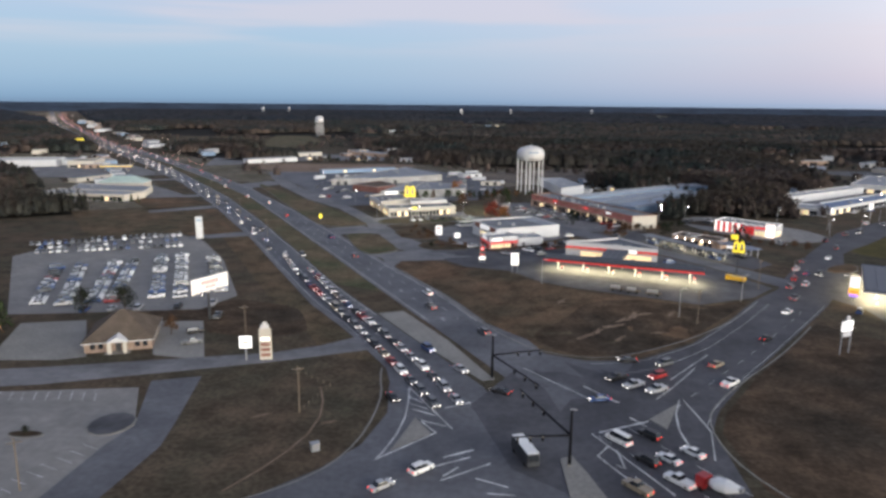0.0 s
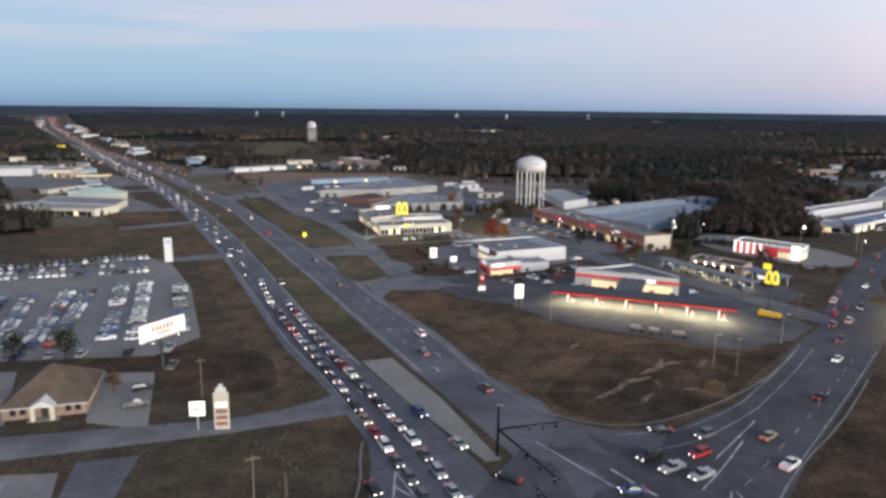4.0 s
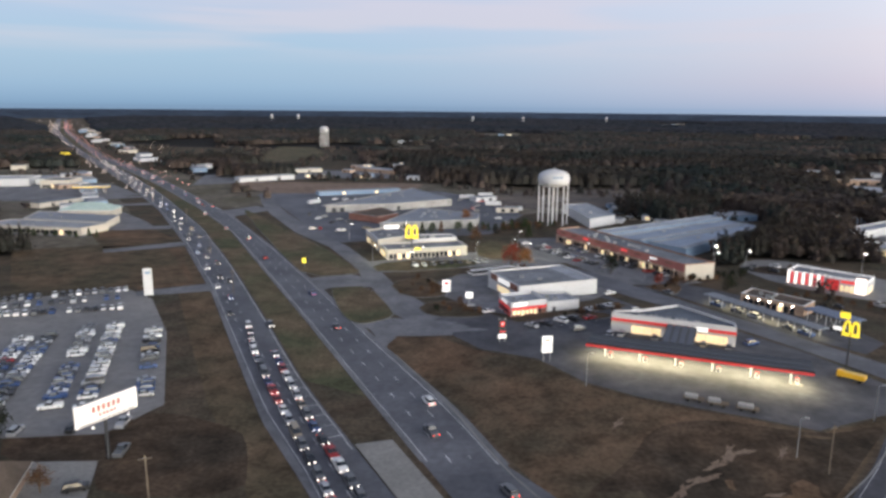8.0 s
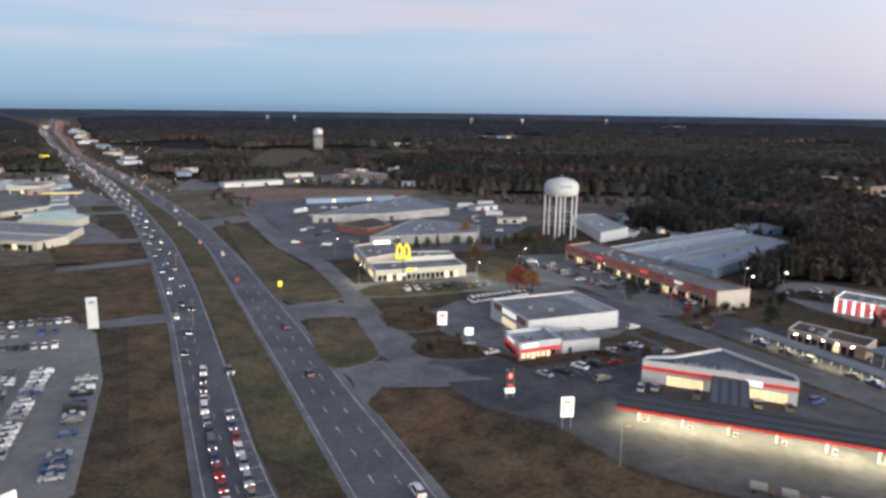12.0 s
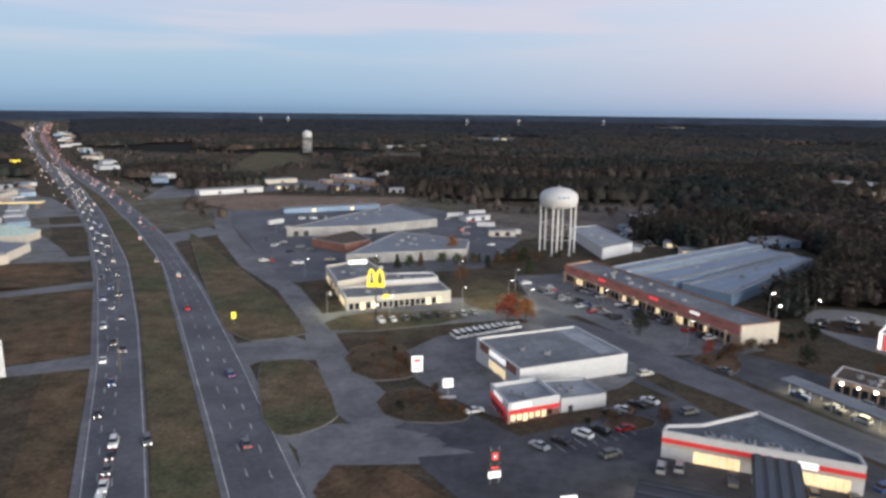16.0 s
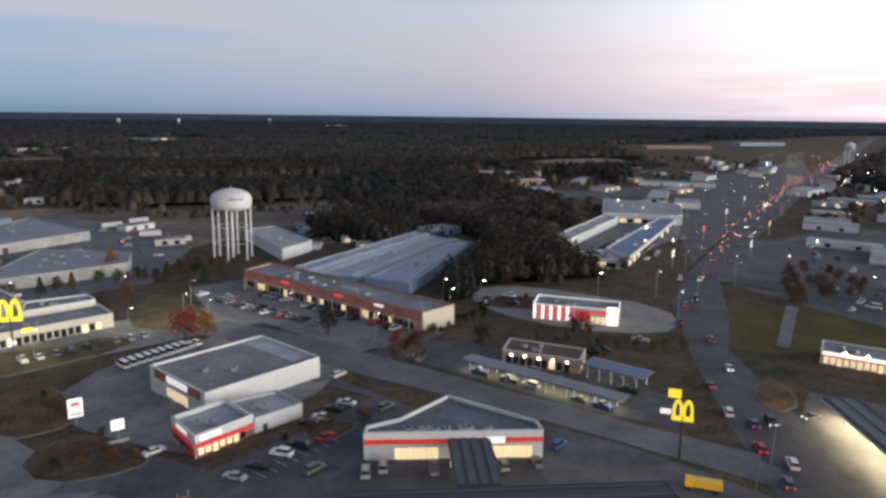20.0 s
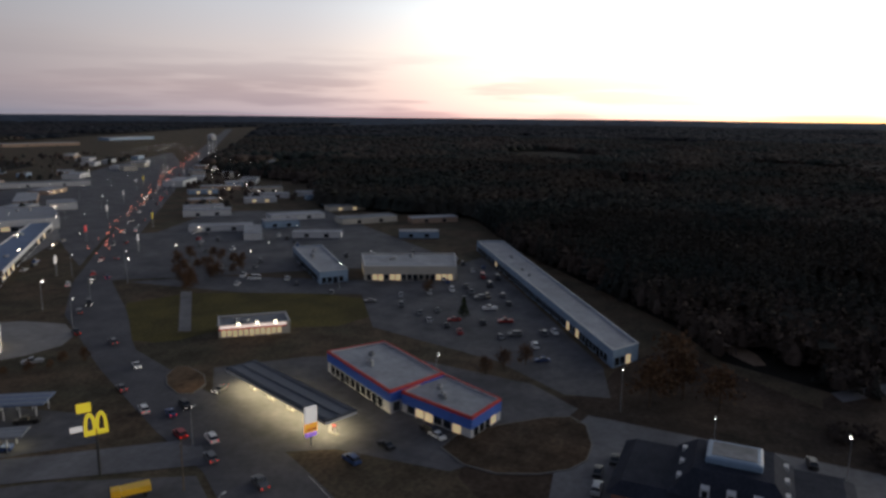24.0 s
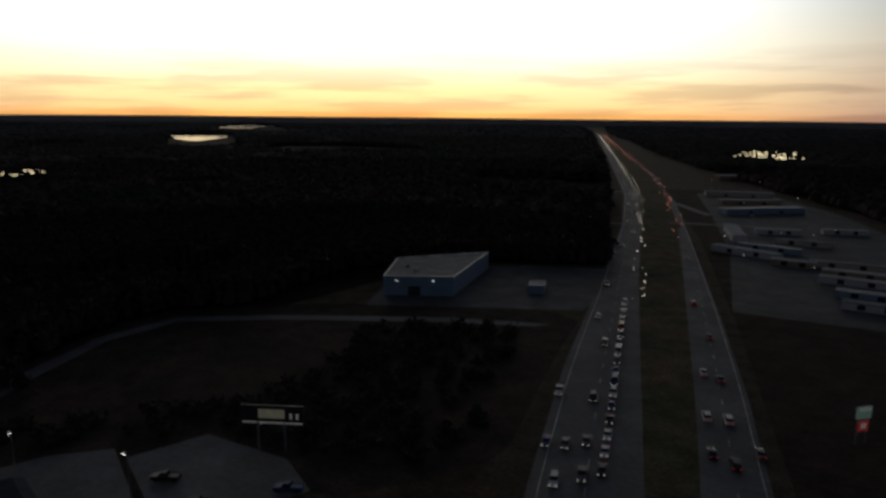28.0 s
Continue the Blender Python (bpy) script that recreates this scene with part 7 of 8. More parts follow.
for k, (s0, side, face) in enumerate(((70, 14, WB), (120, -16, WB), (160, 15, RB), (205, -17, YB), (250, 16, WB), (300, -15, RB), (345, 17, WB), (410, -18, WB), (480, 16, YB), (560, -16, WB))):
    (x, y), (ux, uy) = along(X_LEFT[17:], s0)
    panel_sign("street_sign", "lit panel sign on a post beside the side street", x - uy * (side - 5), y + ux * (side - 5), 40, [(0, 0, 0.25, 7)], [(-2.2, 6.0, 2.2, 9.2, face, "lit sign face", [(0.2, 0.35, 0.8, 0.65, CREAM)])])


def arch_sign(x, y, h, size, turn, label, extra=()):
    """Two tall rounded yellow hoops side by side on a pole, over a yellow bar."""
    sign = root("pylon_sign", x, y, turn, label=label, category="sign")
    part("pole", tubed((0, 0, -0.5), (0, 0, h - size * 0.8), 0.3, 0.26, n=10), DARK, sign)
    foot, w = h - size, size * 0.5
    for s in (-1, 1):
        bm = bmesh.new()
        rows = []
        for k in range(15):
            a = math.pi * k / 14
            for reach, rise in ((0.5, 1.0), (0.24, 0.82)):
                px, pz = s * w * 0.5 + w * reach * 1.05 * math.cos(a), foot + size * rise * math.sin(a) ** 0.62
                rows.append([bm.verts.new((px, yy, pz)) for yy in (-0.22, 0.22)])
        for k in range(14):
            a, b, c, d = rows[2 * k], rows[2 * k + 1], rows[2 * k + 2], rows[2 * k + 3]
            for f in ((a[0], c[0], d[0], b[0]), (b[1], d[1], c[1], a[1]), (a[1], c[1], c[0], a[0]), (b[0], d[0], d[1], b[1])):
                bm.faces.new(f)
        bmesh.ops.recalc_face_normals(bm, faces=bm.faces)
        part("hoop", bm, SIGN_YELLOW, sign, "lit yellow rounded hoop")
    part("bar", boxed(-w * 1.05, -0.2, foot - size * 0.12, w * 1.05, 0.2, foot + size * 0.1), SIGN_YELLOW, sign, "yellow bar below the hoops")
    for x0, z0, x1, z1, material in extra:
        part("panel", boxed(x0, -0.2, z0, x1, 0.2, z1), material, sign)
    return sign


arch_sign(-44.6, 381, 21.3, 5.8, -2, "tall pole sign with two yellow hoops", [(-0.9, 8.0, 0.9, 8.8, WB)])
arch_sign(98.5, 269.5, 13.6, 4.2, -36, "pole sign with two yellow hoops and a small flag panel", [(-4.6, 10.2, -2.4, 11.2, WB), (-3.2, 14.0, -0.6, 15.8, YB)])

truck = root("box_truck", 94.5, 257, -40, 0.9, label="yellow box truck parked beside the forecourt", category="truck")
truck.matrix_basis.translation.z = gz(94.5, 257) + 0.1
part("box", boxed(-2.2, -1.2, 0.9, 3.0, 1.2, 2.2, bevel=0.06), PAINTS["yellow"], truck)
part("cab", boxed(-4.0, -1.05, 0.6, -2.25, 1.05, 2.4, bevel=0.15), PAINTS["yellow"], truck)
part("windscreen", boxed(-4.05, -0.9, 1.5, -3.9, 0.9, 2.25), GLASS, truck)
for x in (-3.1, 1.8):
    for s in (-1, 1):
        part("wheel", tubed((x, s * 1.0 - 0.12, 0.42), (x, s * 1.0 + 0.12, 0.42), 0.42, n=12), TYRE, truck)

# bits and pieces on the ground
kit = random.Random(3)
for x, y, turn in ((46.8, 236, -18), (52, 234, -18), (58.5, 232, -18)):
    crate = root("flatbed_trailer", x, y, turn, label="low flatbed trailer with a dusty load at the field's edge", category="trailer", group="trailers at the field's edge")
    part("bed", boxed(-2.6, -1.1, 0.7, 2.6, 1.1, 0.9), WOOD_POLE, crate)
    part("load", boxed(-2.2, -0.9, 0.902, kit.uniform(0.5, 2.2), 0.9, 1.7, bevel=0.08), kit.choice((WHITE, RED, STEEL)), crate)
    for wx in (-1.4, 1.4):
        for s in (-1, 1):
            part("wheel", tubed((wx, s * 1.05 - 0.1, 0.36), (wx, s * 1.05 + 0.1, 0.36), 0.36, n=10), TYRE, crate)
cabinet = root("utility_cabinet", -30.5, 119, 30, label="grey roadside utility cabinet beside the kerb", category="utility cabinet")
part("body", boxed(-0.8, -0.6, -0.3, 0.8, 0.6, 1.6, bevel=0.05), STEEL, cabinet)
part("lid", boxed(-0.9, -0.7, 1.602, 0.9, 0.7, 1.7), STEEL, cabinet)
for a, b, n in (((-46.3, 159.5), (-35, 150), 6), ((-35, 150), (-38.3, 135.4), 7)):
    for k in range(n):
        x, y = a[0] + (b[0] - a[0]) * k / n, a[1] + (b[1] - a[1]) * k / n
        tagged(part("marker_post", boxed(x - 0.05, y - 0.05, -0.2, x + 0.05, y + 0.05, 1.0), WOOD_POLE, None, "short wooden marker post in the grass"), category="post", group="marker posts in the grass")
stripes("path_worn", "worn dirt path in the grass", [(smooth([(-52, 150), (-44.9, 167.4), (-35.5, 146), (-32.9, 134.1), (-33.8, 123.4), (-38, 112.4), (-42.1, 104.1), (-48, 96)], 2)[6:-8], 0.5, 0, 0)], SAND, 0.06)

# ---- trees and woods ----
RED_LEAF = mat("red_leaves", (0.2, 0.045, 0.03), 0.9, 0.3, 1, 0.2, island=0.4)
ORANGE_LEAF = mat("orange_leaves", (0.22, 0.1, 0.04), 0.9, 0.3, 1, 0.2, island=0.4)
DARK_LEAF = mat("dark_evergreen_leaves", (0.024, 0.028, 0.018), 0.9, 0.3, 1, 0.2, island=0.4)
BROWN_LEAF = mat("brown_leaves", (0.12, 0.07, 0.04), 0.9, 0.3, 1, 0.2, island=0.4)
GREEN_LEAF = mat("evergreen_leaves", (0.04, 0.055, 0.026), 0.9, 0.3, 1, 0.2, island=0.4)
TREE_MESH = {}


def tree_mesh(kind, seed, leaf):
    key = (kind, seed, leaf.name)
    if key in TREE_MESH:
        return TREE_MESH[key]
    rng = random.Random(seed)
    bm = bmesh.new()
    tube(bm, (0, 0, -0.3), (0.1, 0.05, 4.5), 0.22, 0.12, n=7)
    tips = []
    for k in range(9):
        a, z = k * 2.4 + rng.random(), 1.8 + 0.45 * k
        r = (1.0 if kind == "pine" else 1.6) * rng.uniform(0.7, 1.2) * (1.15 - 0.08 * k)
        tip = (r * math.cos(a), r * math.sin(a), z + rng.uniform(0.3, 1.3))
        tube(bm, (0.05, 0.02, z), tip, 0.07, 0.02, n=5)
        tips.append(tip)
    trunk = mesh_of("trunk", bm, BARK)
    verts, faces = [], []
    for _ in range(800):
        if kind == "pine":
            z = rng.uniform(1.2, 7.2)
            r = (7.6 - z) * 0.34 * math.sqrt(rng.random()) + 0.1
            a = rng.uniform(0, 6.283)
            c = Vector((r * math.cos(a), r * math.sin(a), z - r * 0.15))
        else:
            t = rng.choice(tips)
            c = Vector(t) + Vector((rng.gauss(0, 0.75), rng.gauss(0, 0.75), rng.gauss(0.1, 0.6)))
        s = rng.uniform(0.14, 0.32)
        u = Vector((rng.gauss(0, 1), rng.gauss(0, 1), rng.gauss(0, 1))).normalized()
        w = u.cross(Vector((rng.gauss(0, 1), rng.gauss(0, 1), rng.gauss(0, 1)))).normalized()
        k = len(verts)
        verts += [tuple(c + u * s), tuple(c + w * s * 0.7), tuple(c - u * s), tuple(c - w * s * 0.7 + u.cross(w) * s * 0.3)]
        faces.append((k, k + 1, k + 2, k + 3))
    crown = bpy.data.meshes.new("crown")
    crown.from_pydata(verts, [], faces)
    crown.materials.append(leaf)
    TREE_MESH[key] = (trunk, crown)
    return TREE_MESH[key]


def tree(x, y, h, kind, leaf, label, group, seed):
    t, c = tree_mesh(kind, seed % 3, leaf)
    ob = root("tree", x, y, seed * 47, label=label, category="tree", group=group)
    ob.scale = (h / 6.5,) * 3
    share("trunk", t, ob, (0, 0, 0))
    share("crown", c, ob, (0, 0, 0))
    return ob


spots = random.Random(21)
NEAR_TREES = [(1.5, 388, 11, "broad", RED_LEAF, "red-leaved autumn tree by the lot"), (8, 391, 9, "broad", ORANGE_LEAF, "orange-brown tree by the lot"), (-27, 512, 9, "broad", ORANGE_LEAF, "orange-brown tree before the warehouse"), (11.7, 468, 8, "pine", GREEN_LEAF, "dark evergreen by the strip mall"), (-18, 447, 8, "broad", BROWN_LEAF, "thin brown tree behind the burger restaurant"),
              (-126.5, 199, 8, "broad", DARK_LEAF, "broad dark evergreen by the car lot"), (-115, 203, 8, "broad", DARK_LEAF, "broad dark evergreen by the car lot"), (-90.8, 119.8, 2, "broad", DARK_LEAF, "low dark shrub on a lot island"), (-90, 183, 5, "broad", BROWN_LEAF, "bare brownish shrub tree by the office"), (64, 362, 5, "broad", RED_LEAF, "reddish shrub at the end of the strip mall"), (71, 361, 5, "broad", BROWN_LEAF, "brown shrub at the end of the strip mall"), (91, 355, 7, "broad", DARK_LEAF, "broad dark evergreen by the bank"), (47, 384, 8, "broad", DARK_LEAF, "broad dark evergreen among parked cars"), (38, 305, 5, "broad", BROWN_LEAF, "brown shrub near the store"), (236, 238, 7, "pine", GREEN_LEAF, "dark tree in the shopping centre lot"), (262, 262, 6, "broad", BROWN_LEAF, "bare tree in the shopping centre lot"),
              (190, 210, 6, "broad", BROWN_LEAF, "brown shrub tree by the blue shops"), (196, 205, 6, "broad", BROWN_LEAF, "brown shrub tree by the blue shops"), (184, 214, 5, "broad", BROWN_LEAF, "brown shrub tree by the blue shops"), (-140, 178, 13, "pine", GREEN_LEAF, "tall dark pine beside the drive"), (-150, 185, 14, "pine", GREEN_LEAF, "tall dark pine beside the drive"), (-135, 167, 9, "broad", BROWN_LEAF, "brown tree beside the drive"), (178, 168, 12, "broad", BROWN_LEAF, "brown-leaved tree at the wood's edge"), (186, 160, 12, "broad", BROWN_LEAF, "brown-leaved tree at the wood's edge"), (190, 163, 15, "broad", BROWN_LEAF, "tall brown-leaved tree at the wood's edge"), (182, 151, 11, "broad", BROWN_LEAF, "brown-leaved tree at the wood's edge"), (-39, 362, 3, "broad", BROWN_LEAF, "low brown shrub on the island"), (-15, 312, 3, "broad", BROWN_LEAF, "low brown shrub on the island"), (-10, 309, 3, "broad", BROWN_LEAF, "low brown shrub on the island"), (-32, 347, 3, "broad", BROWN_LEAF, "low brown shrub on the island")]
for k in range(12):
    NEAR_TREES.append((-60 + 7 * k + spots.uniform(-2, 2), 470 + 2.5 * k + spots.uniform(-3, 3), spots.uniform(4, 7), spots.choice(("pine", "broad")), spots.choice((GREEN_LEAF, BROWN_LEAF)), "scrubby tree between restaurant and warehouse"))
for k in range(14):
    NEAR_TREES.append((-310 + 6 * k + spots.uniform(-2, 2), 436 + spots.uniform(-3, 3), spots.uniform(3, 5), "pine", GREEN_LEAF, "dark hedge tree before the low building"))
for k in range(10):
    NEAR_TREES.append((110 + 4.5 * k, 352 - 2.5 * k + spots.uniform(-2, 2), spots.uniform(2.5, 4), "broad", BROWN_LEAF, "low brown shrub beside the bank lot"))
for k in range(15):
    NEAR_TREES.append((66 + 3.1 * k + spots.uniform(-2, 2), 362 + 1.9 * k + spots.uniform(-2.5, 2.5), spots.uniform(2.2, 4), "broad", spots.choice((DARK_LEAF, BROWN_LEAF)), "low dark shrub on the bank beside the drive"))
for x, y in ((-34, 356), (-31, 350), (-29, 343), (-35, 341), (-40, 350), (-43, 337), (-30, 336), (-21, 312), (-17, 318), (-13, 310), (-26, 312), (-24, 320), (-18, 324), (20, 304), (31, 309), (26, 306), (124, 398), (132, 401), (140, 396), (60, 352), (66, 358), (70, 352)):
    NEAR_TREES.append((x, y, spots.uniform(1.8, 3.4), "broad", spots.choice((DARK_LEAF, BROWN_LEAF, BROWN_LEAF)), "low scrubby shrub on a planted island"))
for k in range(22):
    NEAR_TREES.append((232 + 2.6 * k + spots.uniform(-4, 4), 362 + spots.uniform(-16, 22) + 0.9 * k, spots.uniform(4, 7), "broad", BROWN_LEAF, "brown thicket tree beside the street"))
for k in range(16):
    NEAR_TREES.append((-20 + 3.4 * k + spots.uniform(-2, 2), 483 + 2.0 * k + spots.uniform(-5, 5), spots.uniform(3, 6), "broad", spots.choice((GREEN_LEAF, BROWN_LEAF)), "scrubby tree beside the warehouses"))
for k, (x, y, h, kind, leaf, label) in enumerate(NEAR_TREES):
    tree(x, y, h, kind, leaf, label, "trees and shrubs among the lots", k)


def crown_shells(places, d, rng, pine):
    """A low uneven closed crown for every tree, rounded or pointed, narrower near by where loose flakes cover it."""
    m, sides = len(places), 6
    near = d < 480
    reach, rise = places[:, 2] * np.where(near, 0.55, 1.0), np.where(near, 0.8, 1.0)
    rows = ((0.2, 0.95), (0.62, 0.78 if not pine else 0.6))
    turn = rng.uniform(0, 6.283, (m, 1)) + np.arange(sides) * (6.283 / sides)
    rings = []
    for share_z, share_r in rows:
        r = reach[:, None] * share_r * rng.uniform(0.75, 1.2, (m, sides))
        z = places[:, 3:4] * rise[:, None] * share_z * rng.uniform(0.85, 1.15, (m, sides))
        rings.append(np.stack([places[:, :1] + r * np.cos(turn), places[:, 1:2] + r * np.sin(turn), z], -1))
    tip = np.stack([places[:, 0] + rng.uniform(-0.15, 0.15, m) * reach, places[:, 1] + rng.uniform(-0.15, 0.15, m) * reach, places[:, 3] * rise * rng.uniform(0.86, 1.0, m)], -1)
    verts = np.concatenate([rings[0], rings[1], tip[:, None]], 1)
    one = []
    for i in range(sides):
        j = (i + 1) % sides
        one += [(i, j, sides + j), (i, sides + j, sides + i), (sides + i, sides + j, 2 * sides)]
    per = 2 * sides + 1
    faces = (np.array(one)[None] + (np.arange(m) * per)[:, None, None]).reshape(-1, 3)
    return verts.reshape(-1, 3), faces


def wood(name, label, places, material, seed, pine):
    """Trees too many to count, each a loose heap of leaf and twig flakes. places: rows of x, y, radius, height."""
    rng = np.random.default_rng(seed)
    places = np.array(places)
    d = np.hypot(places[:, 0], places[:, 1] - 160)
    crown_verts, crown_faces = crown_shells(places, d, rng, pine)
    flakes = np.where(d < 480, 44, np.where(d < 1000, 8, 0))
    flat, low = np.where(d < 480, 1.0, 0.3), np.where(d < 480, 0.12, 0.6)
    flat, low = np.repeat(flat, flakes), np.repeat(low, flakes)
    p = np.repeat(places, flakes, axis=0)
    n = len(p)
    k = np.concatenate([np.arange(f) / max(1, f) for f in flakes])
    fine = np.repeat(np.sqrt(15.0 / np.maximum(flakes, 22)), flakes)
    turn = rng.uniform(0, 6.283, n)
    if pine:
        z = p[:, 3] * (low + (0.98 - low) * k)
        r = p[:, 2] * (1.05 - 0.95 * k) * np.sqrt(rng.uniform(0.1, 1, n))
        size = p[:, 2] * (0.75 - 0.4 * k) * fine
    else:
        z = p[:, 3] * (low + (0.95 - low) * rng.uniform(0.1, 1, n))
        r = p[:, 2] * np.sqrt(rng.uniform(0, 1, n)) * 1.1
        size = p[:, 2] * rng.uniform(0.3, 0.65, n) * fine
    c = np.stack([p[:, 0] + r * np.cos(turn), p[:, 1] + r * np.sin(turn), z], -1)
    lean = rng.normal(0, 1, (n, 3, 3)) * np.array([1.0, 1.0, 0.55 if pine else 0.9])
    lean[:, :, 2] *= flat[:, None]
    lean -= lean.mean(1, keepdims=True)
    lean /= np.linalg.norm(lean, axis=2, keepdims=True) + 1e-6
    corners = c[:, None] + lean * size[:, None, None]
    outward = c - np.stack([p[:, 0], p[:, 1], p[:, 3] * 0.3], -1)
    outward[:, 2] += 0.9 * np.linalg.norm(outward, axis=1)
    facing = np.cross(corners[:, 1] - corners[:, 0], corners[:, 2] - corners[:, 0])
    turned = (facing * outward).sum(1) < 0
    corners[turned] = corners[turned][:, ::-1]
    verts = corners.reshape(-1, 3)
    verts[:, 2] = np.maximum(verts[:, 2], 0.05)
    faces = np.concatenate([np.arange(3 * n).reshape(-1, 3), crown_faces + 3 * n])
    verts = np.concatenate([verts, crown_verts])
    me = bpy.data.meshes.new(name)
    me.vertices.add(len(verts))
    me.vertices.foreach_set("co", verts.ravel())
    me.loops.add(faces.size)
    me.loops.foreach_set("vertex_index", faces.ravel())
    me.polygons.add(len(faces))
    me.polygons.foreach_set("loop_start", np.arange(0, faces.size, 3))
    me.polygons.foreach_set("loop_total", np.full(len(faces), 3))
    me.update(calc_edges=True)
    me.polygons.foreach_set("use_smooth", np.ones(len(faces), dtype=bool))
    me.materials.append(material)
    return tagged(new(name, me), label, "woods", kind="stuff")


WOODS = [  # outline, share of pines
    ([(-190, 950), (-80, 775), (-20, 735), (70, 745), (170, 755), (160, 690), (128, 640), (140, 590), (165, 600), (170, 540), (164, 505), (126, 450), (104, 426), (100, 408), (112, 412), (122, 430), (150, 428), (185, 425), (195, 490), (262, 560), (300, 660), (290, 780), (380, 830), (700, 1000), (900, 1500), (500, 2200), (-100, 2400), (-250, 1250)], 0.75),
    ([(-345, 790), (-262, 765), (-228, 790), (-262, 850), (-310, 940), (-400, 1010), (-430, 900)], 0.7),
    ([(-584, 826), (-505, 850), (-683, 1105), (-1090, 1640), (-1500, 2200), (-2500, 3400), (-4500, 3500), (-4500, 1000), (-1500, 700)], 0.85),
    ([(723, 760), (640, 540), (480, 440), (475, 310), (375, 255), (255, 165), (222, 150), (205, 120), (222, 108), (246, 70), (250, 50), (226, 18), (232, -45), (236, -55), (222, -100), (175, -140), (250, -255), (345, -425), (655, -914), (1620, -2400), (2600, -3800), (4600, -2500), (4600, 1500), (2600, 1950), (1250, 1080)], 0.75),
    ([(150, 100), (152, 86), (120, 78), (95, 62), (115, 20), (150, -30), (165, -10), (208, 30), (228, 55), (224, 82), (205, 105), (195, 125), (165, 130), (160, 112)], 0.35),
    ([(-20, -110), (12, -250), (85, -355), (140, -445), (225, -545), (600, -1040), (1550, -2460), (2300, -3700), (-500, -4500), (-1500, -3000), (-600, -600), (-80, -150)], 0.6),
    ([(-250, 1280), (-100, 2400), (500, 2300), (900, 1600), (1400, 1750), (2500, 2200), (4500, 2200), (4500, 4600), (-2200, 4600), (-2150, 3500), (-1150, 1950), (-780, 1400), (-600, 1300)], 0.7),
    ([(-300, 350), (-240, 390), (-265, 400), (-330, 440), (-360, 520), (-450, 600), (-900, 640), (-1400, 300), (-1200, -500), (-400, -100), (-220, 150), (-210, 250)], 0.7),
    ([(454, 843), (454, 804), (494, 816), (559, 907), (548, 947)], 0.7),
    ([(78, 600), (112, 632), (134, 600), (138, 548), (104, 524), (92, 548)], 0.3),
]
CLEARINGS = [(300, 62, 20), (288, 22, 20), (318, 96, 20), (248, 152, 9), (226, 141, 9), (396, 228, 16), (705 * 1.17, -43 * 1.17, 60), *[(1935 * f, 160 - 990 * f, 40 + 62 * f) for f in (0.7, 0.74, 0.78, 0.82, 0.86, 0.9, 0.94, 0.98, 1.02, 1.06, 1.1)], *[(3150 * f, 160 - 1860 * f, 160) for f in (0.76, 0.8, 0.84, 0.88, 0.92, 0.96, 1.0, 1.04, 1.08)], (600, 1080, 130), (520, 1030, 70), (660, 1130, 80), (-342, 1343, 130), (-190, 930, 40), (430, 860, 60), (1000, 950, 40), (1420, 1520, 110), (140, 890, 40), (360, 905, 60), (420, -1060, 85), (320, -720, 50), (-10, 1250, 50)]
RINGS = [(0, 480, 4.6), (480, 1000, 7.5), (1000, 2000, 13), (2000, 4700, 27)]
pine_places, bare_places, crown_cells = [], [], []
wood_rng = random.Random(77)
for index, (outline, pines) in enumerate(WOODS):
    drape("forest_floor", outline, 0.025, DARKENED_LITTER, "leaf litter under the woods, darkened for the gaps between crowns", category="forest floor")
    xs, ys = [q[0] for q in outline], [q[1] for q in outline]
    for near, far_off, step in RINGS:
        x0, x1, y0, y1 = max(min(xs), -far_off), min(max(xs), far_off), max(min(ys), 160 - far_off), min(max(ys), 160 + far_off)
        gx = x0
        while gx < x1:
            gy = y0
            while gy < y1:
                x, y = gx + wood_rng.uniform(-0.5, 0.5) * step, gy + wood_rng.uniform(-0.5, 0.5) * step
                gy += step
                d = math.hypot(x, y - 160)
                if not near <= d < far_off or not inside(x, y, outline) or any(math.hypot(x - cx, y - cy) < r for cx, cy, r in CLEARINGS) or (d > 900 and y > 800 and any(inside(x, y, q) for q in FAR_FIELDS)):
                    continue
                patch = noise.noise(Vector((x * 0.007, y * 0.007, 0.0)))
                glade = noise.noise(Vector((x * 0.0022, y * 0.0035, 9.0))) if d > 700 else 0
                if patch < -0.42 or glade < -0.38 or (index == 4 and wood_rng.random() < 0.45):
                    continue
                if index != 4 and all(inside(gx + e * step * 1.6, gy - step + f * step * 1.6, outline) for e, f in ((-1, -1), (1, -1), (1, 1), (-1, 1))) and not (d > 900 and y > 800 and any(inside(gx + e * step, gy - step + f * step, q) for q in FAR_FIELDS for e, f in ((-1, -1), (1, -1), (1, 1), (-1, 1)))) and not any(math.hypot(gx - cx, gy - step - cy) < r + step * 1.5 for cx, cy, r in CLEARINGS):
                    crown_cells.append((gx, gy - step, step))
                is_pine = wood_rng.random() < pines + patch * 1.8 + 0.6 * noise.noise(Vector((x * 0.0023, y * 0.0023, 2.0)))
                h = wood_rng.uniform(10.5, 14) * (1.12 if is_pine else 0.9) * (0.22 if index == 4 else 1)
                (pine_places if is_pine else bare_places).append((x, y, step * wood_rng.uniform(0.75, 1.05) * (0.6 if index == 4 else 1), h))
            gx += step
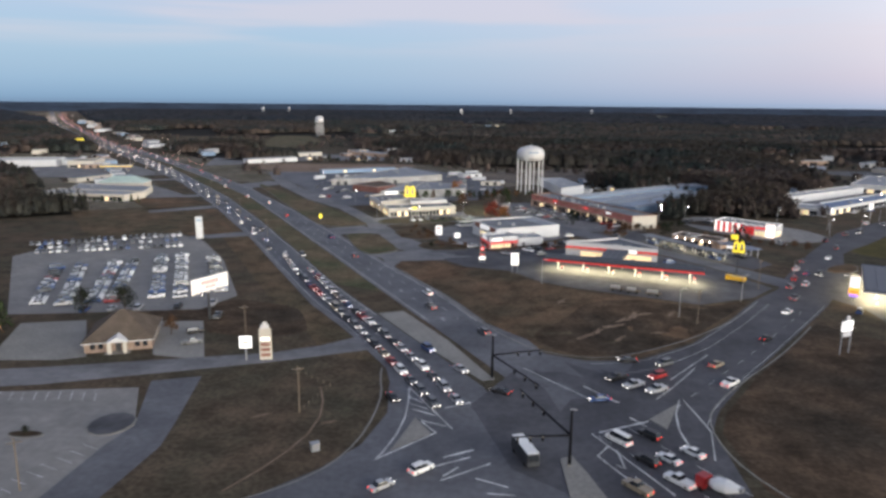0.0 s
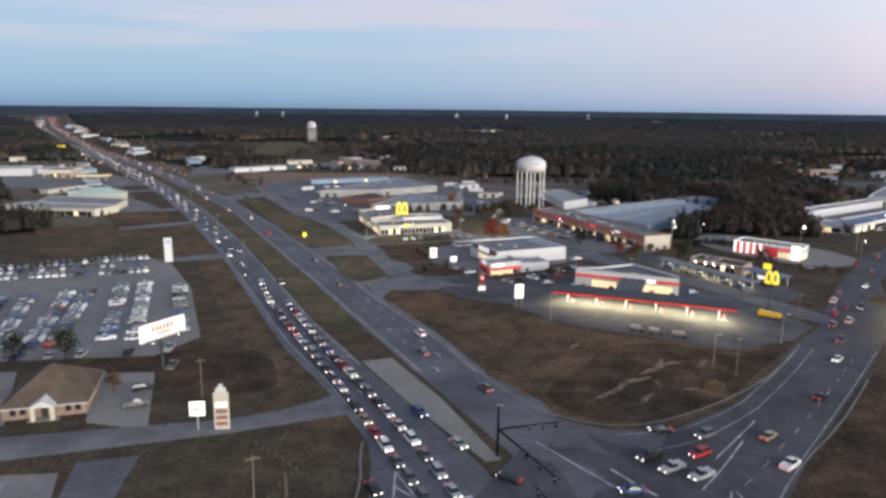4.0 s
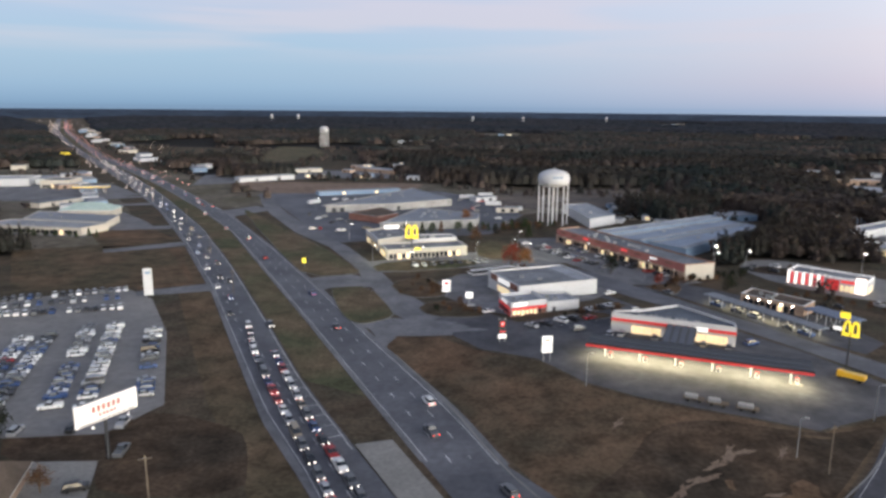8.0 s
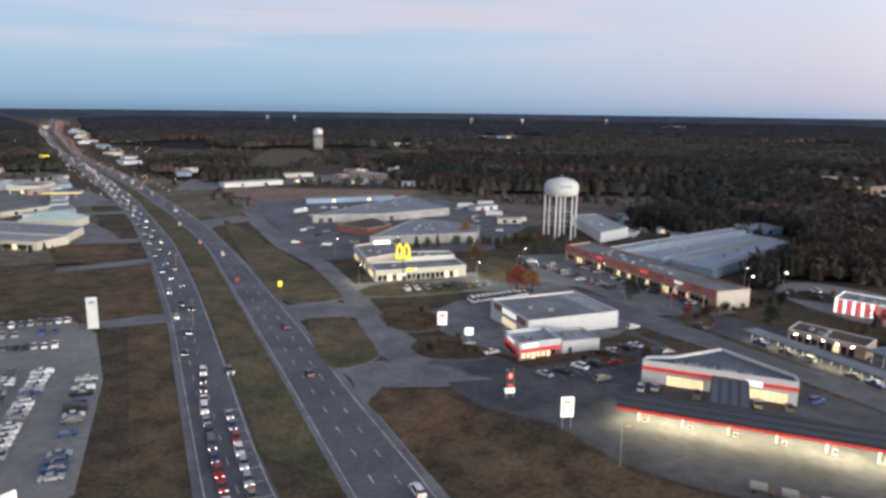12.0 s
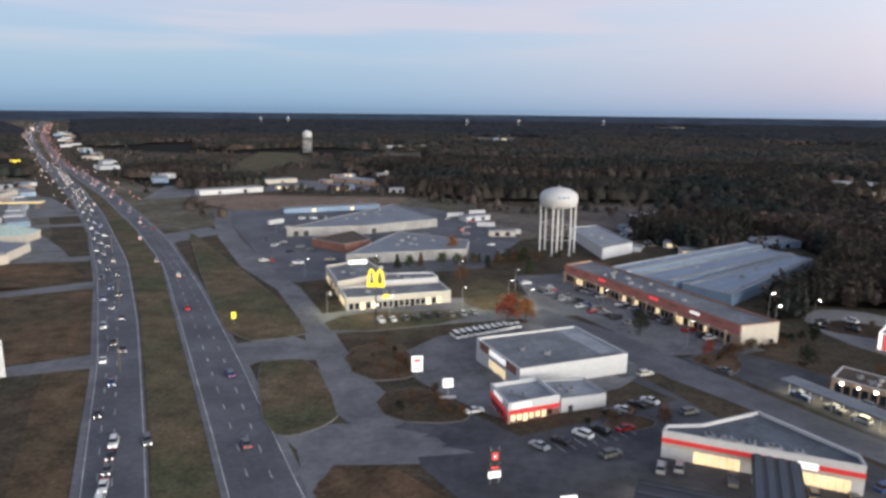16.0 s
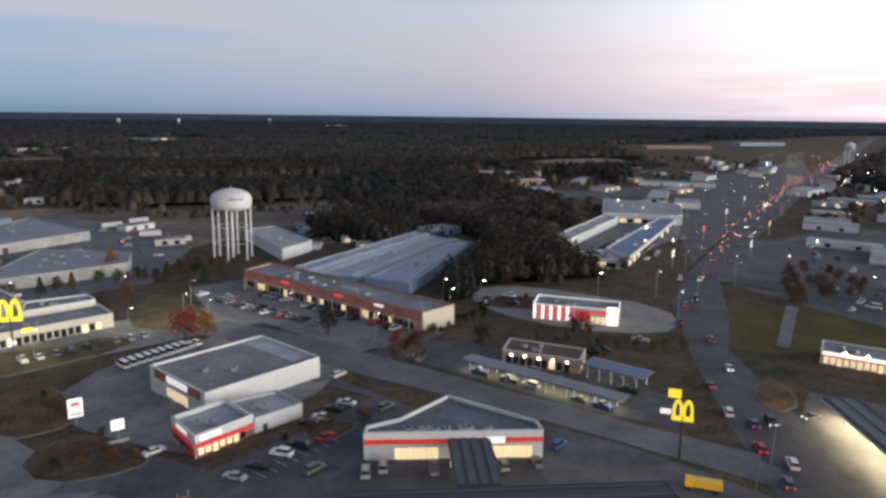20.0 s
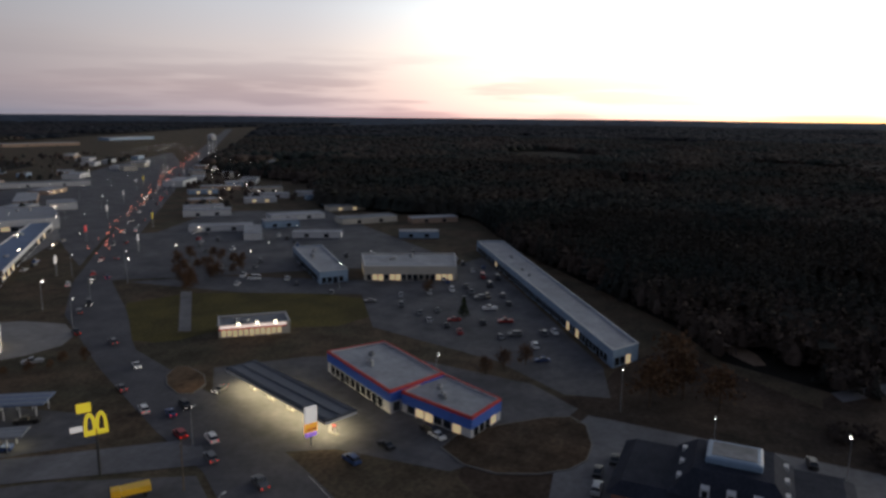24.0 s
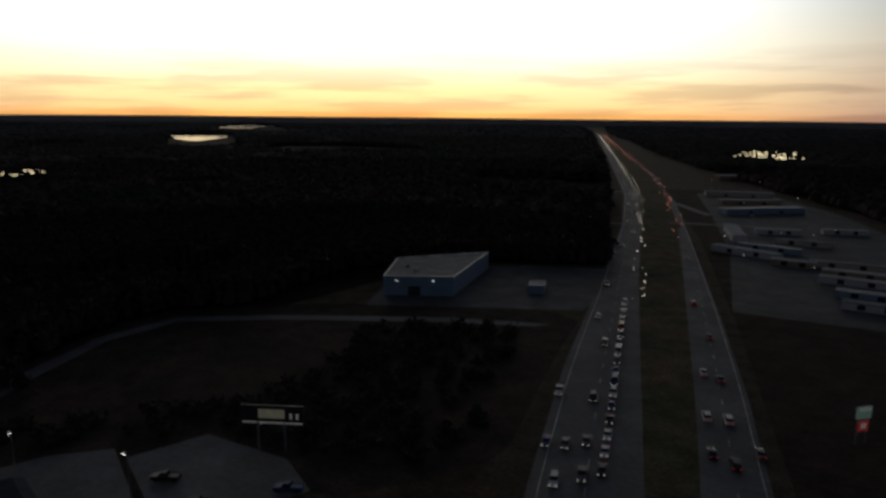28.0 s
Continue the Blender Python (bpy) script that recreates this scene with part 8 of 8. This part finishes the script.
# loose trees and brush in the gaps of the town
BELTS = [(-260, 100, 560, 1000, 900, 0.35), (100, 330, 420, 760, 420, 0.4), (250, 900, 380, 1150, 1500, 0.45), (-800, -230, 430, 1000, 800, 0.5), (-700, -200, 900, 1300, 900, 0.6), (205, 260, 110, 160, 110, 0.2), (120, 215, 300, 430, 110, 0.3), (0, 160, -420, -60, 350, 0.4), (-60, 60, 470, 600, 220, 0.4)]
for x0, x1, y0, y1, count, pines in BELTS:
    for _ in range(count):
        x, y = wood_rng.uniform(x0, x1), wood_rng.uniform(y0, y1)
        if noise.noise(Vector((x * 0.012, y * 0.012, 4.0))) < -0.05 or any(inside(x, y, q) for q in KEEP_OUT):
            continue
        if min(math.hypot(x - along(line, s)[0][0], y - along(line, s)[0][1]) for line in (N_IN[2:9][::-1], S_OUT[2:9][::-1], N_IN[8:], S_OUT[8:], X_LEFT[9:]) for s in range(0, 1500, 30)) < 32:
            continue
        r = wood_rng.uniform(1.6, 4.2)
        (pine_places if wood_rng.random() < pines else bare_places).append((x, y, r, r * wood_rng.uniform(1.5, 2.6)))

def near_ones(places, near, far_off):
    return [q for q in places if near <= math.hypot(q[0], q[1] - 160) < far_off]


wood("pine_woods", "dark green pine woods behind the town", near_ones(pine_places, 0, 2000), PINE, 1, True)
wood("far_woods", "mixed woods with blue haze in their colour, reaching to the horizon", near_ones(pine_places + bare_places, 2000, 9000), HAZED_CROWNS, 4, False)
wood("bare_woods", "brown-grey leafless winter woods", near_ones(bare_places, 0, 2000), BARE, 2, False)


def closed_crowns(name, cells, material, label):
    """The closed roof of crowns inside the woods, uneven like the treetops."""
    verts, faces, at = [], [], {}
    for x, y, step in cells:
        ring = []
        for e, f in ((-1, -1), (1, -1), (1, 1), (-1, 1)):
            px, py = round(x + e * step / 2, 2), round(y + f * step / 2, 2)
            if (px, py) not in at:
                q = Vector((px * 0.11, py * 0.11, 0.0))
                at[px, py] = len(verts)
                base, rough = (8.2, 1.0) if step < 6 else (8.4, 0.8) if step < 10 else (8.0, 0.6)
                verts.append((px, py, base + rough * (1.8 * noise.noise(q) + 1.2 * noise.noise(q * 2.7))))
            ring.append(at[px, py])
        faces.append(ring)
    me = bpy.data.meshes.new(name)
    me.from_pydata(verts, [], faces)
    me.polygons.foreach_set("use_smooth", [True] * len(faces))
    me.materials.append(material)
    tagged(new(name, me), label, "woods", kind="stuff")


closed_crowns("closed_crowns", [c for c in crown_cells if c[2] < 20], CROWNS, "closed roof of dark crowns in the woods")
closed_crowns("far_crowns", [c for c in crown_cells if c[2] > 20], HAZED_CROWNS, "closed roof of far crowns, blue haze in the colour")


# low wooded ridge along the horizon, distance haze put into its colour
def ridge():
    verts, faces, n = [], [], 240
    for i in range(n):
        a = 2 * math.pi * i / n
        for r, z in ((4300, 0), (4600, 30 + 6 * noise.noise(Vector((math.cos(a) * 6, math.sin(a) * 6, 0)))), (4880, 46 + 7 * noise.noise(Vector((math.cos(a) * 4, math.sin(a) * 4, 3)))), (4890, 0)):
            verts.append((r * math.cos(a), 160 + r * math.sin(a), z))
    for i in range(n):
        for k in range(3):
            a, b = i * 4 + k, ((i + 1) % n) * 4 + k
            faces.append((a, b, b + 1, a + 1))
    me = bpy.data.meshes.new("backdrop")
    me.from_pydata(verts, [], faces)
    me.materials.append(HAZED_WOODS)
    tagged(new("backdrop", me), "low wooded ridge on the horizon, haze in its blue colour", "hills", kind="structure")


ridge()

# lights of the far roads and of floodlit grounds
glints = random.Random(9)


def glint_row(name, label, line, start, end, step, spread, high, material, size):
    verts, faces = [], []
    s = start
    while s < end:
        (x, y), (ux, uy) = along(line, s)
        k = glints.uniform(-spread, spread)
        x, y, z, r = x - uy * k, y + ux * k, high * glints.uniform(0.3, 1.0), size * glints.uniform(0.4, 1.3) * 0.55 * (1 + s / 3500)
        b = len(verts)
        verts += [(x - r, y, z), (x + r, y, z), (x, y - r, z), (x, y + r, z), (x, y, z + r), (x, y, z - r)]
        faces += [(b + i, b + j, b + k2) for i, j, k2 in ((0, 2, 4), (2, 1, 4), (1, 3, 4), (3, 0, 4), (2, 0, 5), (1, 2, 5), (3, 1, 5), (0, 3, 5))]
        s += step * glints.uniform(0.6, 1.4)
    me = bpy.data.meshes.new(name)
    me.from_pydata(verts, [], faces)
    me.materials.append(material)
    return tagged(new(name, me), label, "lights", kind="stuff")


BRIGHT_GLINT = mat("far_headlights", (0.9, 0.8, 0.6), 0.5, 0.02, 1, 0.3, glow=40, glow_color=(1.0, 0.82, 0.6))
SOUTH_RED = mat("far_south_red_lights", (0.8, 0.1, 0.05), 0.5, 0.02, 1, 0.3, glow=14, glow_color=(1.0, 0.2, 0.1))
FLOOD = mat("floodlit_patch_glow", (0.9, 0.8, 0.6), 0.5, 0.02, 1, 0.3, glow=14, glow_color=(1.0, 0.84, 0.5))
WARM_GLINT = mat("far_warm_lights", (0.9, 0.8, 0.6), 0.5, 0.02, 1, 0.3, glow=1.7, glow_color=(1.0, 0.74, 0.6))
RED_GLINT = mat("far_red_lights", (0.8, 0.3, 0.25), 0.5, 0.02, 1, 0.3, glow=1.1, glow_color=(1.0, 0.45, 0.34))
glint_row("far_headlights", "headlights and lamps along the far highway", S_OUT[9:], 560, 2900, 10, 14, 2.0, WARM_GLINT, 0.9)
glint_row("far_taillights", "tail lights along the far highway", N_OUT[9:], 560, 3400, 13, 12, 2.0, RED_GLINT, 0.9)
glint_row("far_town_lights", "shop lamps along the far highway", N_OUT[9:], 620, 3600, 12, 120, 8.0, WARM_GLINT, 0.8)
glint_row("far_street_lights", "lamps along the far side street", X_LEFT[18:], 20, 1300, 8, 120, 8.0, BRIGHT_GLINT, 0.55)
glint_row("far_street_tails", "tail lights along the far side street", X_LEFT[18:], 60, 1000, 9, 6, 1.5, SOUTH_RED, 0.5)
glint_row("far_south_lights", "headlights on the highway southwards", N_IN[:7][::-1], 150, 2600, 14, 3, 1.5, BRIGHT_GLINT, 0.45)
glint_row("far_south_tails", "tail lights on the highway southwards", S_IN[:7][::-1], 300, 2600, 24, 6, 1.5, SOUTH_RED, 0.7)
# glowing bits stand in for floodlights and for the ground they light
glint_row("floodlit_ground", "glowing bits for the lamps and lit turf of a far sports ground", [(800, -30), (830, -60), (850, -75)], 0, 70, 2, 14, 10, FLOOD, 2.0)
glint_row("floodlit_yard", "glowing bits for a far floodlit yard beside the highway", [(470, -1060), (375, -1062)], 0, 95, 2.0, 45, 14, FLOOD, 3.6)
glint_row("far_estate_lights", "scattered lamps in the far woods", [(-60, 1240), (40, 1260), (150, 890), (210, 900)], 0, 500, 30, 20, 8, WARM_GLINT, 0.6)
